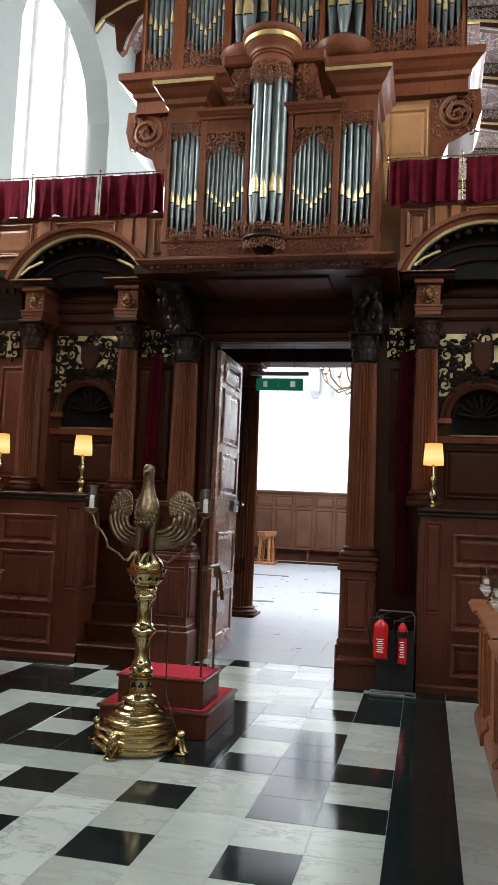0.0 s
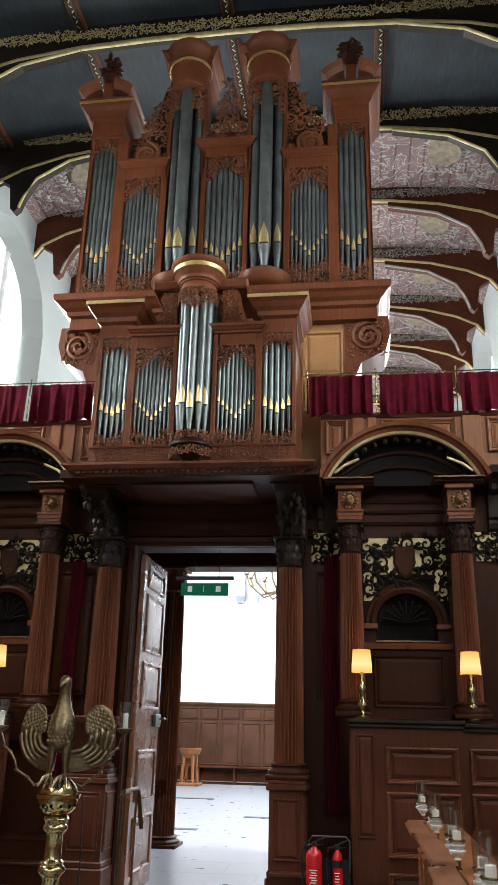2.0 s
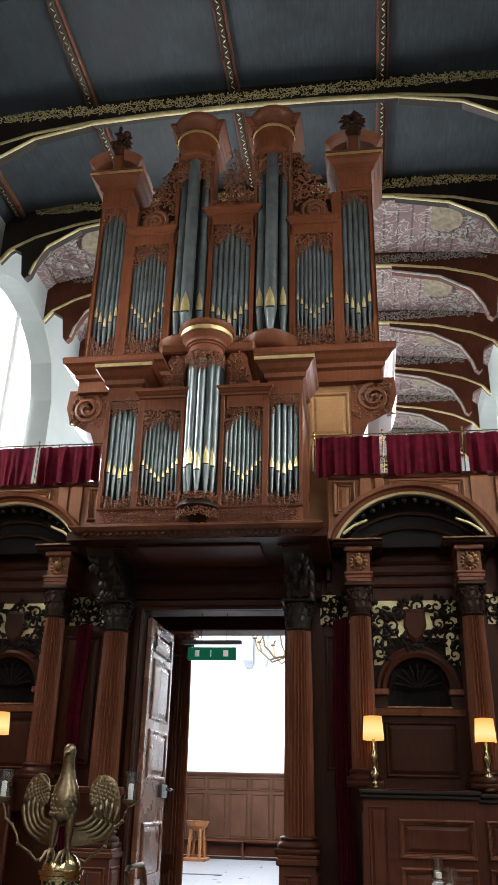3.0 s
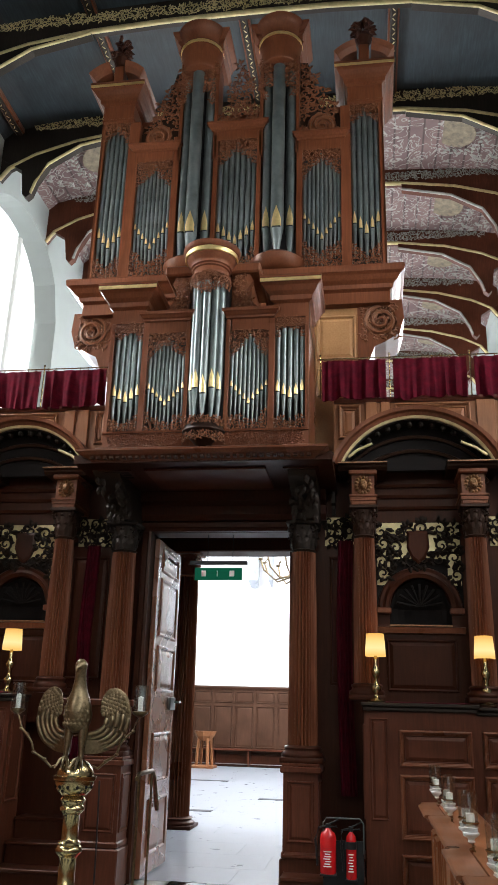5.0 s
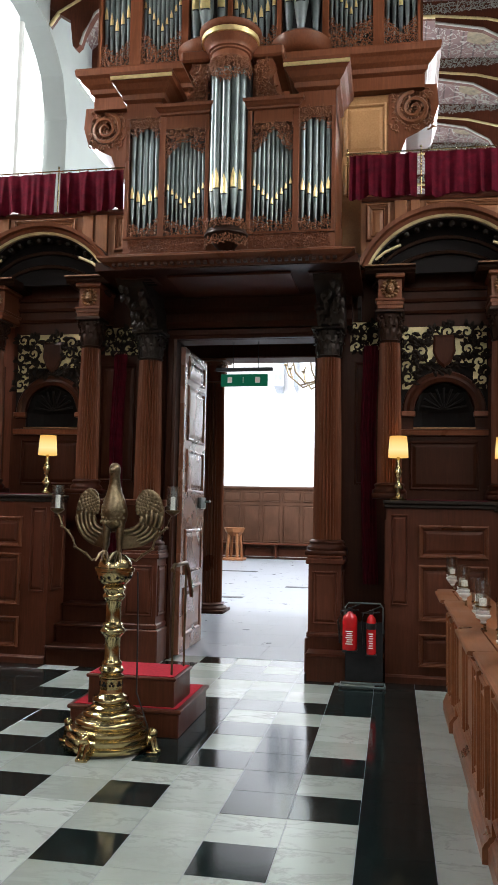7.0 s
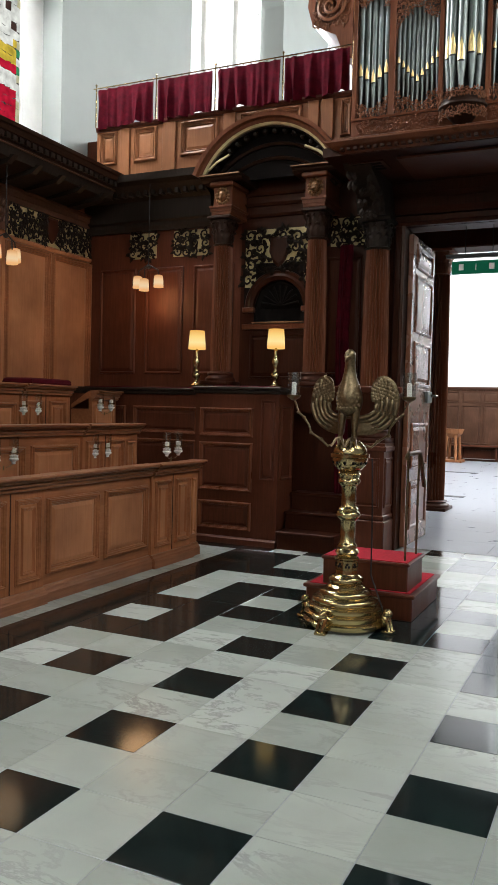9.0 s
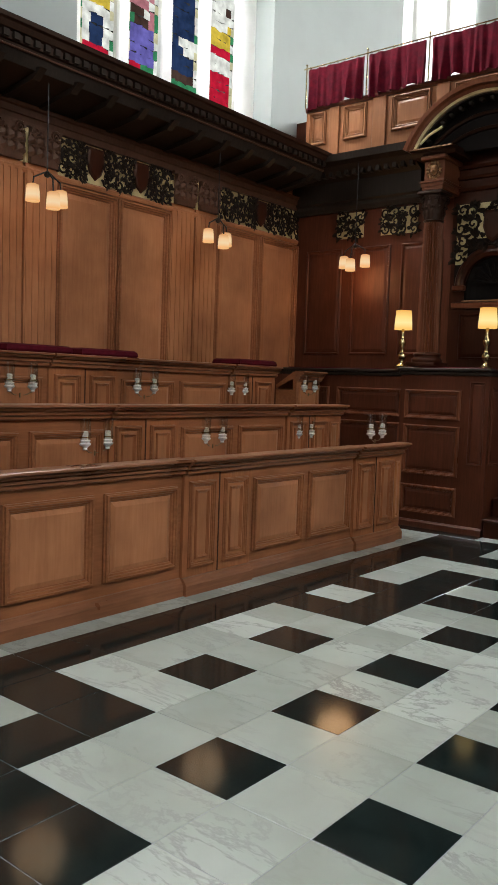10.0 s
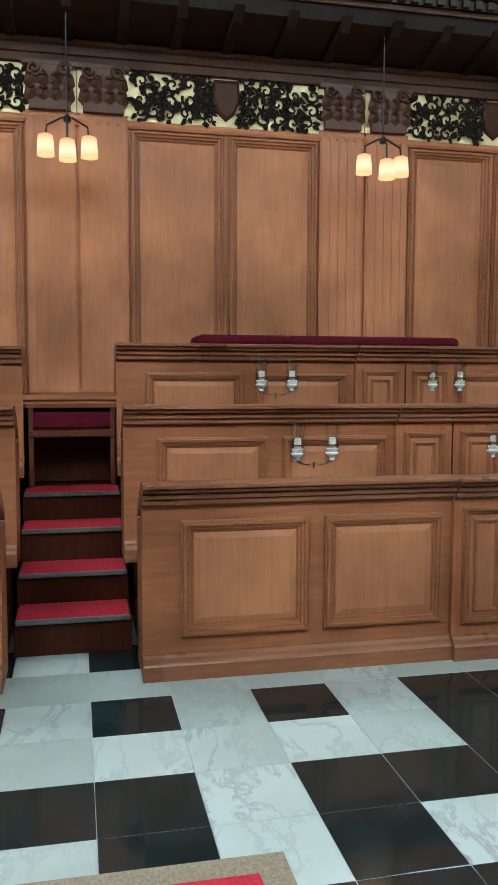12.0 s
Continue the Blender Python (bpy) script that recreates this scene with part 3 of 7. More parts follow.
# ---- wall panelling behind the stalls ----
def panelling(name, frame_, w, u0, u1, breaks, z0, mat, label):
    root = thing(name, frame_ @ Vector(((u0 + u1) / 2, z0, w)), label, "wall panelling")
    part("backing", Mesh(frame_).box(u0, u1, z0, 4.25, w - 0.25, w - 0.05), mat, root)
    edges = [u0, *[x for b in breaks for x in b], u1]
    spans = [(edges[k], edges[k + 1]) for k in range(0, len(edges), 2)]
    rng = random.Random(11)
    for a, b in spans:
        if b - a < 0.5:
            continue
        n = max(1, round((b - a) / 0.95))
        h = (b - a) / n
        for k in range(n):
            e0, e1 = a + k * h + 0.018, a + (k + 1) * h - 0.018
            part("panel_moulding", Mesh(frame_).moulding(e0, e1, z0 + 0.25, 3.40, w - 0.05, 0.075, 0.055), OAK_H, root)
            part("panel", Mesh(frame_).loft([[(e0 + d, z0 + 0.25 + d, w + hh), (e1 - d, z0 + 0.25 + d, w + hh), (e1 - d, 3.40 - d, w + hh), (e0 + d, 3.40 - d, w + hh)] for d, hh in ((0.074, -0.054), (0.076, -0.047), (0.125, -0.036), (0.13, -0.036))]), mat, root)
        part("frieze_ground", Mesh(frame_).box(a, b, 3.465, 3.84, w - 0.05, w - 0.04), GILTPAINT, root)
        mids = [a + (b - a) * q for q in ((0.3, 0.7) if rng.random() < 0.6 else (0.5,))]
        for p, q in zip([a - 0.09, *mids], [*mids, b + 0.09]):
            car = Mesh(frame_).foliage(lambda u, v: True, p + 0.11, q - 0.11, 3.49, 3.81, w - 0.03, 0.118, rng, 2.8)
            for e, k in ((p, 1), (q, -1)):
                if e in mids:
                    car.foliage(lambda u, v: True, *sorted((e + k * 0.10, e + k * 0.2)), 3.47, 3.86, w - 0.02, 0.08, rng, 3)
            part("foliage_carving", car, FOLIAGE, root, "dark carved foliage")
        for c in mids:
            sh = [(c - 0.10, 3.82), (c + 0.10, 3.82), (c + 0.11, 3.68), (c + 0.07, 3.57), (c, 3.51), (c - 0.07, 3.57), (c - 0.11, 3.68)]
            part("shield", Mesh(frame_).loft([[(p, q, w - 0.036) for p, q in sh], [(p, q, w - 0.012) for p, q in sh], [(c + (p - c) * .8, 3.67 + (q - 3.67) * .8, w - 0.002) for p, q in sh]]), DARK, root, "carved shield")
    for a, b in breaks:
        h = (b - a) / 2 - 0.015
        for k in range(2):
            p0 = a + k * (h + 0.03)
            pil = Mesh(frame_).box(p0, p0 + h, z0, 3.5, w - 0.05, w - 0.018)
            for q in range(5):
                x = p0 + h * (q + 0.5) / 5
                reed = Mesh(frame_).box(x - h * 0.06, x + h * 0.06, z0 + 0.2, 3.46, w - 0.018, w - 0.010)
                part("reed", reed, mat, root)
            part("pilaster", pil, mat, root)
            c = p0 + h / 2
            part("capital_ground", Mesh(frame_).box(p0 - 0.01, p0 + h + 0.01, 3.5, 3.84, w - 0.05, w - 0.02), GILTPAINT, root)
            cap = Mesh(frame_).box(p0 + 0.03, p0 + h - 0.03, 3.5, 3.83, w - 0.022, w + 0.027)
            for tierv in (3.52, 3.62):
                for q in range(4):
                    x = p0 + h * (q + 0.5) / 4
                    cap.leaf((x, tierv), 1.57, 0.17, 0.052, w + 0.004, 0.055)
                    cap.ball((x, tierv + 0.13, w + 0.04), 0.03, 0.02, 0.026, 6, 4)
            for q in (-1, 1):
                cap.scroll((c + q * h * 0.3, 3.785), 0.055, 1.5, w + 0.04, 0.016, q)
            cap.box(p0 - 0.015, p0 + h + 0.015, 3.82, 3.85, w - 0.05, w + 0.03)
            part("capital", cap, WAINSCOT, root, "carved leafy capital")
    arch = Mesh(frame_)
    for p in ([(3.845, -0.06), (3.845, 0.0), (3.90, 0.01), (3.905, 0.03), (3.96, 0.035), (3.97, 0.06), (4.0, 0.065), (4.0, -0.06)],):
        arch.run([(q[0], w + q[1]) for q in p], u0, u1)
    part("architrave", arch, WAINSCOT, root)
    part("rail", Mesh(frame_).run([(3.41, w - 0.06), (3.41, w - 0.024), (3.43, w - 0.012), (3.45, w - 0.008), (3.468, w - 0.02), (3.468, w - 0.06)], u0, u1), mat, root)
    return root


NBRK = [(-5.73, -4.97), (-3.43, -2.67), (-1.13, -0.37), (1.17, 1.93), (3.48, 4.24)]
panelling("wall_panelling_north", NORTH, WALLP, -8.2, 5.9, NBRK, 0.84, OAK_V, "tall oak wall panelling with pilasters and carved foliage frieze")


def canopy(name, frame_, w0, w1, u0, u1, label, z=4.0, ends=()):
    """A deep black coved canopy with a bracketed underside and moulded cornice."""
    root = thing(name, frame_ @ Vector(((u0 + u1) / 2, z, w0)), label, "cornice")
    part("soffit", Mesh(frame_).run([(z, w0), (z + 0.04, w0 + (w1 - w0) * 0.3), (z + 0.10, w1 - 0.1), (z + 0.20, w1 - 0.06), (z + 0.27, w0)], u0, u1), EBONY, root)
    part("cornice", Mesh(frame_).run([(z + 0.2, w1 - 0.10), (z + 0.2, w1 - 0.05), (z + 0.235, w1 - 0.045), (z + 0.24, w1 - 0.02), (z + 0.30, w1 - 0.015), (z + 0.31, w1 + 0.02), (z + 0.355, w1 + 0.04), (z + 0.365, w1 + 0.07), (z + 0.40, w1 + 0.075), (z + 0.40, w0), (z + 0.27, w0), (z + 0.27, w1 - 0.10)], u0, u1), BROWNBLACK, root)
    part("bead_line", Mesh(frame_).box(u0, u1, z + 0.195, z + 0.212, w1 - 0.052, w1 - 0.036, 0.004), WAINSCOT, root, "pale worn bead")
    n = int((u1 - u0) / 0.1)
    den = Mesh(frame_).box(0, 0.055, z + 0.245, z + 0.298, w1 - 0.03, w1 + 0.012).data("dentil", EBONY)
    for k in range(n):
        part("dentil", den, None, root).location = frame_.to_3x3() @ Vector((u0 + (u1 - u0) * k / n, 0, 0))
    k = u0 + 0.25
    while k < u1 - 0.1:
        br = Mesh(frame_).run([(z - 0.02, w0), (z - 0.0, w0 + (w1 - w0) * 0.35), (z + 0.04, w1 - 0.14), (z + 0.12, w1 - 0.03), (z + 0.2, w0)], k, k + 0.07)
        br.scroll((k + 0.035, z + 0.03), 0.03, 1.2, w0 + (w1 - w0) * 0.4, 0.012)
        part("bracket", br, EBONY, root)
        k += 0.4
    return root


canopy("canopy_north", NORTH, WALLP - 0.02, -3.55, -8.2, 5.5, "black carved canopy with moulded cornice above the stalls")
solid("canopy_top", Mesh().box(WN, WALLP, -8.2, 6.0, 4.2, 4.38), DARK, "dark wooden top of the stall canopy", "trim")
lay_floor()

# ---- organ screen ----
SY = 5.85                     # plane of the screen's panelling
W0 = -SY
SC = 0.82                     # axis of door and organ
DL, DR, DH = 0.02, 1.60, 3.58  # doorway
BAYS = (-1.46, 2.98)          # middles of the two arched bays

scr = Mesh(END)
for a, b in ((WN, DL), (DR, WS)):
    scr.box(a, b, 0, 4.3, W0 - 0.28, W0 - 0.12)
scr.box(DL, DR, DH, 4.3, W0 - 0.28, W0 - 0.12)
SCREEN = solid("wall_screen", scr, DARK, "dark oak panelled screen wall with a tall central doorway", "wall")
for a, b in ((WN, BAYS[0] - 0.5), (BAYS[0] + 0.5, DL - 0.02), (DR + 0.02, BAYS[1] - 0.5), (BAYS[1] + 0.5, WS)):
    # left corner takes a redder tone for the pendant's glow on it
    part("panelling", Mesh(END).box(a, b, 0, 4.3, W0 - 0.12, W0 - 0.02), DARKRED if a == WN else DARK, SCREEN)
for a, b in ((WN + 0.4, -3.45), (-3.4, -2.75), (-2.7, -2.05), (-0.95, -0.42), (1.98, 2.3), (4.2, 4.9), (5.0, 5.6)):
    # corner panels too have the lamp glow put into their colour
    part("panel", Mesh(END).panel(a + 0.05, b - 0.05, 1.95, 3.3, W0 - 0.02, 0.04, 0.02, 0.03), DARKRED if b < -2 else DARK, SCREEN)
# gilded frieze strips with foliage on the narrow fields
rng = random.Random(21)
for a, b in ((-3.6, -3.2), (-2.95, -2.45), (-0.86, -0.4), (1.98, 2.3), (3.75, 4.6), (4.8, 5.6)):
    part("frieze_ground", Mesh(END).box(a, b, 3.42, 3.74, W0 - 0.02, W0 - 0.012), GILTPAINT, SCREEN)
    part("foliage_carving", Mesh(END).foliage(lambda u, v: True, a, b, 3.42, 3.74, W0 - 0.004, 0.12, rng, 2.4), FOLIAGE, SCREEN, "dark carved foliage")

# the door case
fr = Mesh(END)
FP = [(0, -0.02), (0, 0.05), (0.03, 0.06), (0.05, 0.045), (0.10, 0.045), (0.12, 0.02), (0.12, -0.02)]
for side in (-1, 1):
    x = DL if side < 0 else DR
    fr.loft([[(x + side * q[0], z, W0 + q[1]) for q in FP] for z in (0, DH + 0.0)])
fr.run([(DH + q[0], W0 + q[1]) for q in FP], DL - 0.12, DR + 0.12)
fr.box(DL - 0.05, DL, 0, DH, W0 - 0.3, W0 - 0.02).box(DR, DR + 0.05, 0, DH, W0 - 0.3, W0 - 0.02).box(DL, DR, DH - 0.004, DH + 0.05, W0 - 0.3, W0 - 0.02)
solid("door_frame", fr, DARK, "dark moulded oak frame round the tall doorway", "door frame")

# the open leaf
leafroot = thing("door_1", (0.08, 5.98, 0), "tall panelled oak door leaf standing open", "door", kind="structure")
part("leaf", Mesh(NORTH).box(5.95, 7.04, 0.02, 3.52, 0.03, 0.085, 0.004), DOOROAK, leafroot)
for v0, v1 in ((0.2, 0.75), (0.9, 1.42), (1.85, 2.35), (2.45, 3.1), (3.17, 3.44)):
    part("panel", Mesh(NORTH).panel(6.1, 6.9, v0, v1, 0.085, 0.05, 0.02, 0.04), DOOROAK, leafroot)
part("lock_case", Mesh(NORTH).box(6.74, 6.99, 1.66, 1.80, 0.085, 0.12, 0.006), TIN, leafroot, "grey metal rim lock")
part("door_handle", Mesh().tube([(0.12, 6.93, 1.75), (0.19, 6.93, 1.75), (0.19, 6.82, 1.75)], 0.014, 8), TIN, leafroot, "steel lever handle", True)


# ---- columns ----
def capital(m, z0, z1, r):
    h = z1 - z0
    m.lathe([(r * 0.92, z0), (r * 1.12, z0 + 0.02), (r * 0.95, z0 + 0.03), (r, z0 + h * 0.5), (r * 1.25, z1 - 0.05), (r * 1.3, z1 - 0.045)], seg=16)
    for tier_, (n, zz, rr, ln) in enumerate(((10, z0 + 0.03, r * 1.03, h * 0.42), (10, z0 + h * 0.36, r * 1.1, h * 0.42))):
        for k in range(n):
            a = 6.2832 * (k + 0.5 * tier_) / n
            ca, sa = math.cos(a), math.sin(a)
            old = m.m
            m.m = old @ Matrix.Translation((rr * ca, rr * sa, zz)) @ Matrix(((-sa, 0, ca, 0), (ca, 0, sa, 0), (0, 1, 0, 0), (0, 0, 0, 1)))
            m.leaf((0, 0), 1.57, ln, r * 0.3, 0, 0.02)
            m.ball((0, ln * 0.95, 0.026), 0.022, 0.016, 0.016, 6, 4)
            m.m = old
    for k in range(4):
        a = 0.7854 + 1.5708 * k
        m.tube([(r * 1.3 * math.cos(a) + 0.03 * math.cos(a) * math.cos(q * 0.7), r * 1.3 * math.sin(a) + 0.03 * math.sin(a) * math.cos(q * 0.7), z1 - 0.08 + 0.04 * math.sin(q * 0.7)) for q in range(10)], 0.014, 5)
    s = r * 1.38
    m.box(-s, s, -s, s, z1 - 0.035, z1, 0.008)
    return m


def column(z0, z1, z2, r, capmat, label):
    """A fluted column with base (from z0), shaft to z1 and leafy capital to z2."""
    root = thing("column", (0, 0, z0), label, "column", "columns of the screen")
    part("base", Mesh().box(-r * 1.4, r * 1.4, -r * 1.4, r * 1.4, z0, z0 + 0.05, 0.004).lathe([(r * 1.38, z0 + 0.05), (r * 1.42, z0 + 0.07), (r * 1.36, z0 + 0.09), (r * 1.18, z0 + 0.105), (r * 1.16, z0 + 0.12), (r * 1.25, z0 + 0.135), (r * 1.2, z0 + 0.15), (r * 1.02, z0 + 0.16)], seg=24), DARK, root, smooth=True)
    n = 10
    prof_ = [(r * (1 - 0.14 * (k / n) ** 2), z0 + 0.158 + (z1 - z0 - 0.158) * k / n) for k in range(n + 1)]
    part("shaft", Mesh().lathe(prof_, seg=144, flute=24, depth=r * 0.2), CASEDARK, root)
    part("capital", capital(Mesh(), z1, z2, r * 0.86), capmat, root, "dark carved leafy capital")
    return root


door_col = column(1.20, 3.30, 3.63, 0.15, EBONY, "fluted dark oak column flanking the doorway")
door_col.matrix_basis = Matrix.Translation((-0.24, 5.66, 1.2))
copy_thing(door_col, pose(1.76, 5.66, 1.2))
bay_col = column(1.80, 3.42, 3.76, 0.125, BROWNBLACK, "fluted dark oak column beside the arched stall bay")
bay_col.matrix_basis = Matrix.Translation((BAYS[0] + 0.57, 5.5, 1.8))
for x in (BAYS[0] - 0.60, BAYS[1] - 0.57, BAYS[1] + 0.57):
    copy_thing(bay_col, pose(x, 5.5, 1.8))


def pedestal(x, y0, y1, half, h):
    root = thing("pedestal", (x, (y0 + y1) / 2, 0), "dark oak panelled pedestal under a screen column", "pedestal", "pedestals")
    part("body", Mesh().box(x - half, x + half, y0, y1, 0, h), DARKRED, root)
    part("panel", Mesh(END).panel(x - half + 0.04, x + half - 0.04, 0.5, h - 0.16, -y0, 0.03, 0.015, 0.02), DARKRED, root)
    part("panel", Mesh(NORTH).panel(y0 + 0.04, y1 - 0.04, 0.5, h - 0.16, x + half, 0.03, 0.015, 0.02), DARKRED, root)
    part("cap", Mesh().box(x - half - 0.03, x + half + 0.03, y0 - 0.03, y1, h - 0.09, h - 0.03, 0.012).box(x - half - 0.015, x + half + 0.015, y0 - 0.015, y1, h - 0.03, h + 0.0, 0.006), DARKRED, root)
    part("plinth", Mesh().box(x - half - 0.03, x + half + 0.03, y0 - 0.03, y1, 0, 0.36, 0.012).box(x - half - 0.015, x + half + 0.015, y0 - 0.015, y1, 0.36, 0.42, 0.012), DARKRED, root)


pedestal(-0.24, 5.45, SY - 0.02, 0.2, 1.2)
pedestal(1.76, 5.45, SY - 0.02, 0.17, 1.2)

# ---- arched bays ----
GY = -5.62                    # plane of the gallery front
HEADMAT = plain("worn_gilding", (0.22, 0.105, 0.04), 0.55, 0.3, 0.5, 30)
# near-black that puts the shade of hollows and gaps into the colour
RECESS_SHADE = plain("recess_shade", (0.010, 0.008, 0.007), 0.9, 0, 0.3, 8, 0.1)


def arc(cx, cz, r, a0, a1, n):
    return [(cx + r * math.cos(radians(a0 + (a1 - a0) * k / n)), cz + r * math.sin(radians(a0 + (a1 - a0) * k / n))) for k in range(n + 1)]


def sweep_arc(m, cx, cz, r, a0, a1, prof_, n=28):
    """prof_: closed outline of (radial, w) swept along an arc in the u, v plane."""
    rings = []
    for k in range(n + 1):
        a = radians(a0 + (a1 - a0) * k / n)
        rings.append([(cx + (r + p) * math.cos(a), cz + (r + p) * math.sin(a), w) for p, w in prof_])
    return m.loft(rings)


def bay(c, seed):
    rng = random.Random(seed)
    root = thing("arched_bay", (c, 5.5, 1.8), "dark oak stall bay with round niche, gilded foliage and segmental arch", "stall bay", "arched bays")
    wb = W0 + 0.06
    # back with an arched hollow
    nw, nz = 0.32, 2.74
    part("lower_back", Mesh(END).box(c - 0.5, c + 0.5, 1.5, nz - 0.25, wb - 0.06, wb), DARK, root)
    ol = [(c - 0.5, nz - 0.25), (c - nw, nz - 0.25), *arc(c, nz, nw, 180, 0, 20), (c + nw, nz - 0.25), (c + 0.5, nz - 0.25), (c + 0.5, 4.3), (c - 0.5, 4.3)]
    part("back", Mesh(END).loft([[(p, q, d) for p, q in ol] for d in (wb - 0.06, wb)]), DARK, root)
    hol = Mesh(END)
    rings = []
    for k in range(13):
        a = math.pi * k / 12
        rings.append([(c - nw * math.cos(a), nz - 0.25, wb - 0.002 - 0.16 * math.sin(a)), (c - nw * math.cos(a), nz, wb - 0.002 - 0.16 * math.sin(a)), (c - nw * 0.75 * math.cos(a), nz + nw * 0.66, wb - 0.002 - 0.11 * math.sin(a)), (c, nz + nw, wb - 0.004)])
    hol.loft(rings, False, False)
    part("niche", hol, RECESS_SHADE, root, "rounded niche coloured near-black for its shade")
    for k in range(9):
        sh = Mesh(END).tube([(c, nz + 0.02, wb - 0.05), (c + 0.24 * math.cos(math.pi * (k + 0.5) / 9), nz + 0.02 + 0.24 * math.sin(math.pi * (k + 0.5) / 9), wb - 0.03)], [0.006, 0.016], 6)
        part("shell_rib", sh, RECESS_SHADE, root)
    part("niche_moulding", sweep_arc(Mesh(END), c, nz, nw, 180, 0, [(-0.01, wb), (0.0, wb + 0.03), (0.04, wb + 0.045), (0.07, wb + 0.03), (0.10, wb + 0.035), (0.115, wb + 0.02), (0.12, wb)]), DARK, root)
    part("impost", Mesh(END).box(c - 0.45, c - nw + 0.02, nz - 0.06, nz, wb, wb + 0.06, 0.008).box(c + nw - 0.02, c + 0.45, nz - 0.06, nz, wb, wb + 0.06, 0.008).run([(nz - 0.26, wb), (nz - 0.26, wb + 0.05), (nz - 0.2, wb + 0.06), (nz - 0.19, wb)], c - 0.45, c + 0.45), CASEDARK, root)
    part("gilt_line", Mesh(END).box(c - nw, c + nw, nz - 0.19, nz - 0.175, wb + 0.0, wb + 0.062), HEADMAT, root)
    part("lower_panel", Mesh(END).panel(c - 0.36, c + 0.36, 1.9, nz - 0.32, wb, 0.035, 0.018, 0.03), DARK, root)
    out = lambda u, v: math.hypot(u - c, v - nz) > nw + 0.13
    # gilded ground round the arch
    ol = [*arc(c, nz, nw + 0.115, 180, 0, 20), (c + 0.45, nz), (c + 0.45, 3.66), (c - 0.45, 3.66), (c - 0.45, nz)]
    gr = Mesh(END).loft([[(p, q, d) for p, q in ol] for d in (wb, wb + 0.008)])
    part("ground", gr, RECESS_SHADE, root, "dark ground behind the foliage")
    part("gilt_ground", Mesh(END).box(c - 0.44, c + 0.44, 3.26, 3.655, wb + 0.008, wb + 0.012), GILTPAINT, root, "gilded ground behind the carved leaves")
    for s in (-1, 1):
        part("gilt_ground", Mesh(END).box(*sorted((c + s * 0.30, c + s * 0.44)), 2.98, 3.26, wb + 0.008, wb + 0.012), GILTPAINT, root, "gilded ground behind the carved leaves")
    part("foliage_carving", Mesh(END).foliage(lambda u, v: out(u, v) and abs(u - c) + abs(v - 3.4) * 0.6 > 0.15, c - 0.45, c + 0.45, 2.70, 3.64, wb + 0.024, 0.15, rng, 2.6), FOLIAGE, root, "dark carved foliage")
    shp = [(c - 0.11, 3.56), (c + 0.11, 3.56), (c + 0.12, 3.38), (c + 0.07, 3.26), (c, 3.2), (c - 0.07, 3.26), (c - 0.12, 3.38)]
    part("shield", Mesh(END).loft([[(p, q, wb + 0.01) for p, q in shp], [(p, q, wb + 0.04) for p, q in shp], [(c + (p - c) * .8, 3.4 + (q - 3.4) * .8, wb + 0.055) for p, q in shp]]), DARK, root, "carved wooden shield")
    # entablature blocks on the columns, with carved heads
    for s in (-1, 1):
        x = c + s * 0.57
        part("block", Mesh(END).box(x - 0.13, x + 0.13, 3.76, 3.84, W0, -5.36, 0.008).box(x - 0.138, x + 0.138, 3.80, 3.84, W0, -5.352, 0.004).box(x - 0.148, x + 0.148, 3.84, 3.868, W0, -5.340, 0.006).box(x - 0.12, x + 0.12, 3.865, 4.09, W0, -5.40).box(x - 0.15, x + 0.15, 4.09, 4.14, W0, -5.34, 0.012), CASEDARK, root)
        hd = Mesh(END).ball((x, 3.985, -5.385), 0.045, 0.06, 0.045, 12, 8).ball((x, 3.955, -5.345), 0.022, 0.02, 0.026, 8, 6)
        hd.ball((x - 0.02, 3.995, -5.348), 0.011, 0.009, 0.01, 6, 4).ball((x + 0.02, 3.995, -5.348), 0.011, 0.009, 0.01, 6, 4)
        for k in range(14):
            an = 6.2832 * k / 14
            hd.leaf((x + 0.045 * math.cos(an), 3.98 + 0.055 * math.sin(an)), an + 0.3, 0.06, 0.02, -5.395, 0.025)
        part("boss", hd, HEADMAT, root, "carved and gilded round boss")
        a, b = sorted((x - s * 0.26, x + s * 0.26))
        part("cornice", Mesh(END).run([(4.14, W0), (4.14, -5.38), (4.165, -5.34), (4.185, -5.33), (4.195, -5.29), (4.215, -5.29), (4.22, W0)], a, b), BROWNBLACK, root)
        part("cornice_gilding", Mesh(END).box(a, b, 4.198, 4.211, -5.292, -5.283), HEADMAT, root, "worn gilt line")
    for z in (3.80, 3.93, 4.05):
        part("ledge", Mesh(END).run([(z, W0), (z, wb + 0.03), (z + 0.03, wb + 0.045), (z + 0.035, W0)], c - 0.45, c + 0.45), DARK, root)
    # segmental arch
    half, rise = 0.90, 0.60
    r = (half * half + rise * rise) / (2 * rise)
    cz = 4.22 + rise - r
    ang = math.degrees(math.asin((4.22 - cz) / r))
    part("arch", sweep_arc(Mesh(END), c, cz, r, ang, 180 - ang, [(-0.10, W0 + 0.1), (-0.10, -5.33), (-0.055, -5.30), (-0.04, -5.26), (0.0, -5.25), (0.0, W0 + 0.1)]), CASEDARK, root)
    part("gilt_edge", sweep_arc(Mesh(END), c, cz, r, ang + 1, 179 - ang, [(-0.118, -5.36), (-0.118, -5.322), (-0.094, -5.306), (-0.10, -5.36)]), GILTPAINT, root)
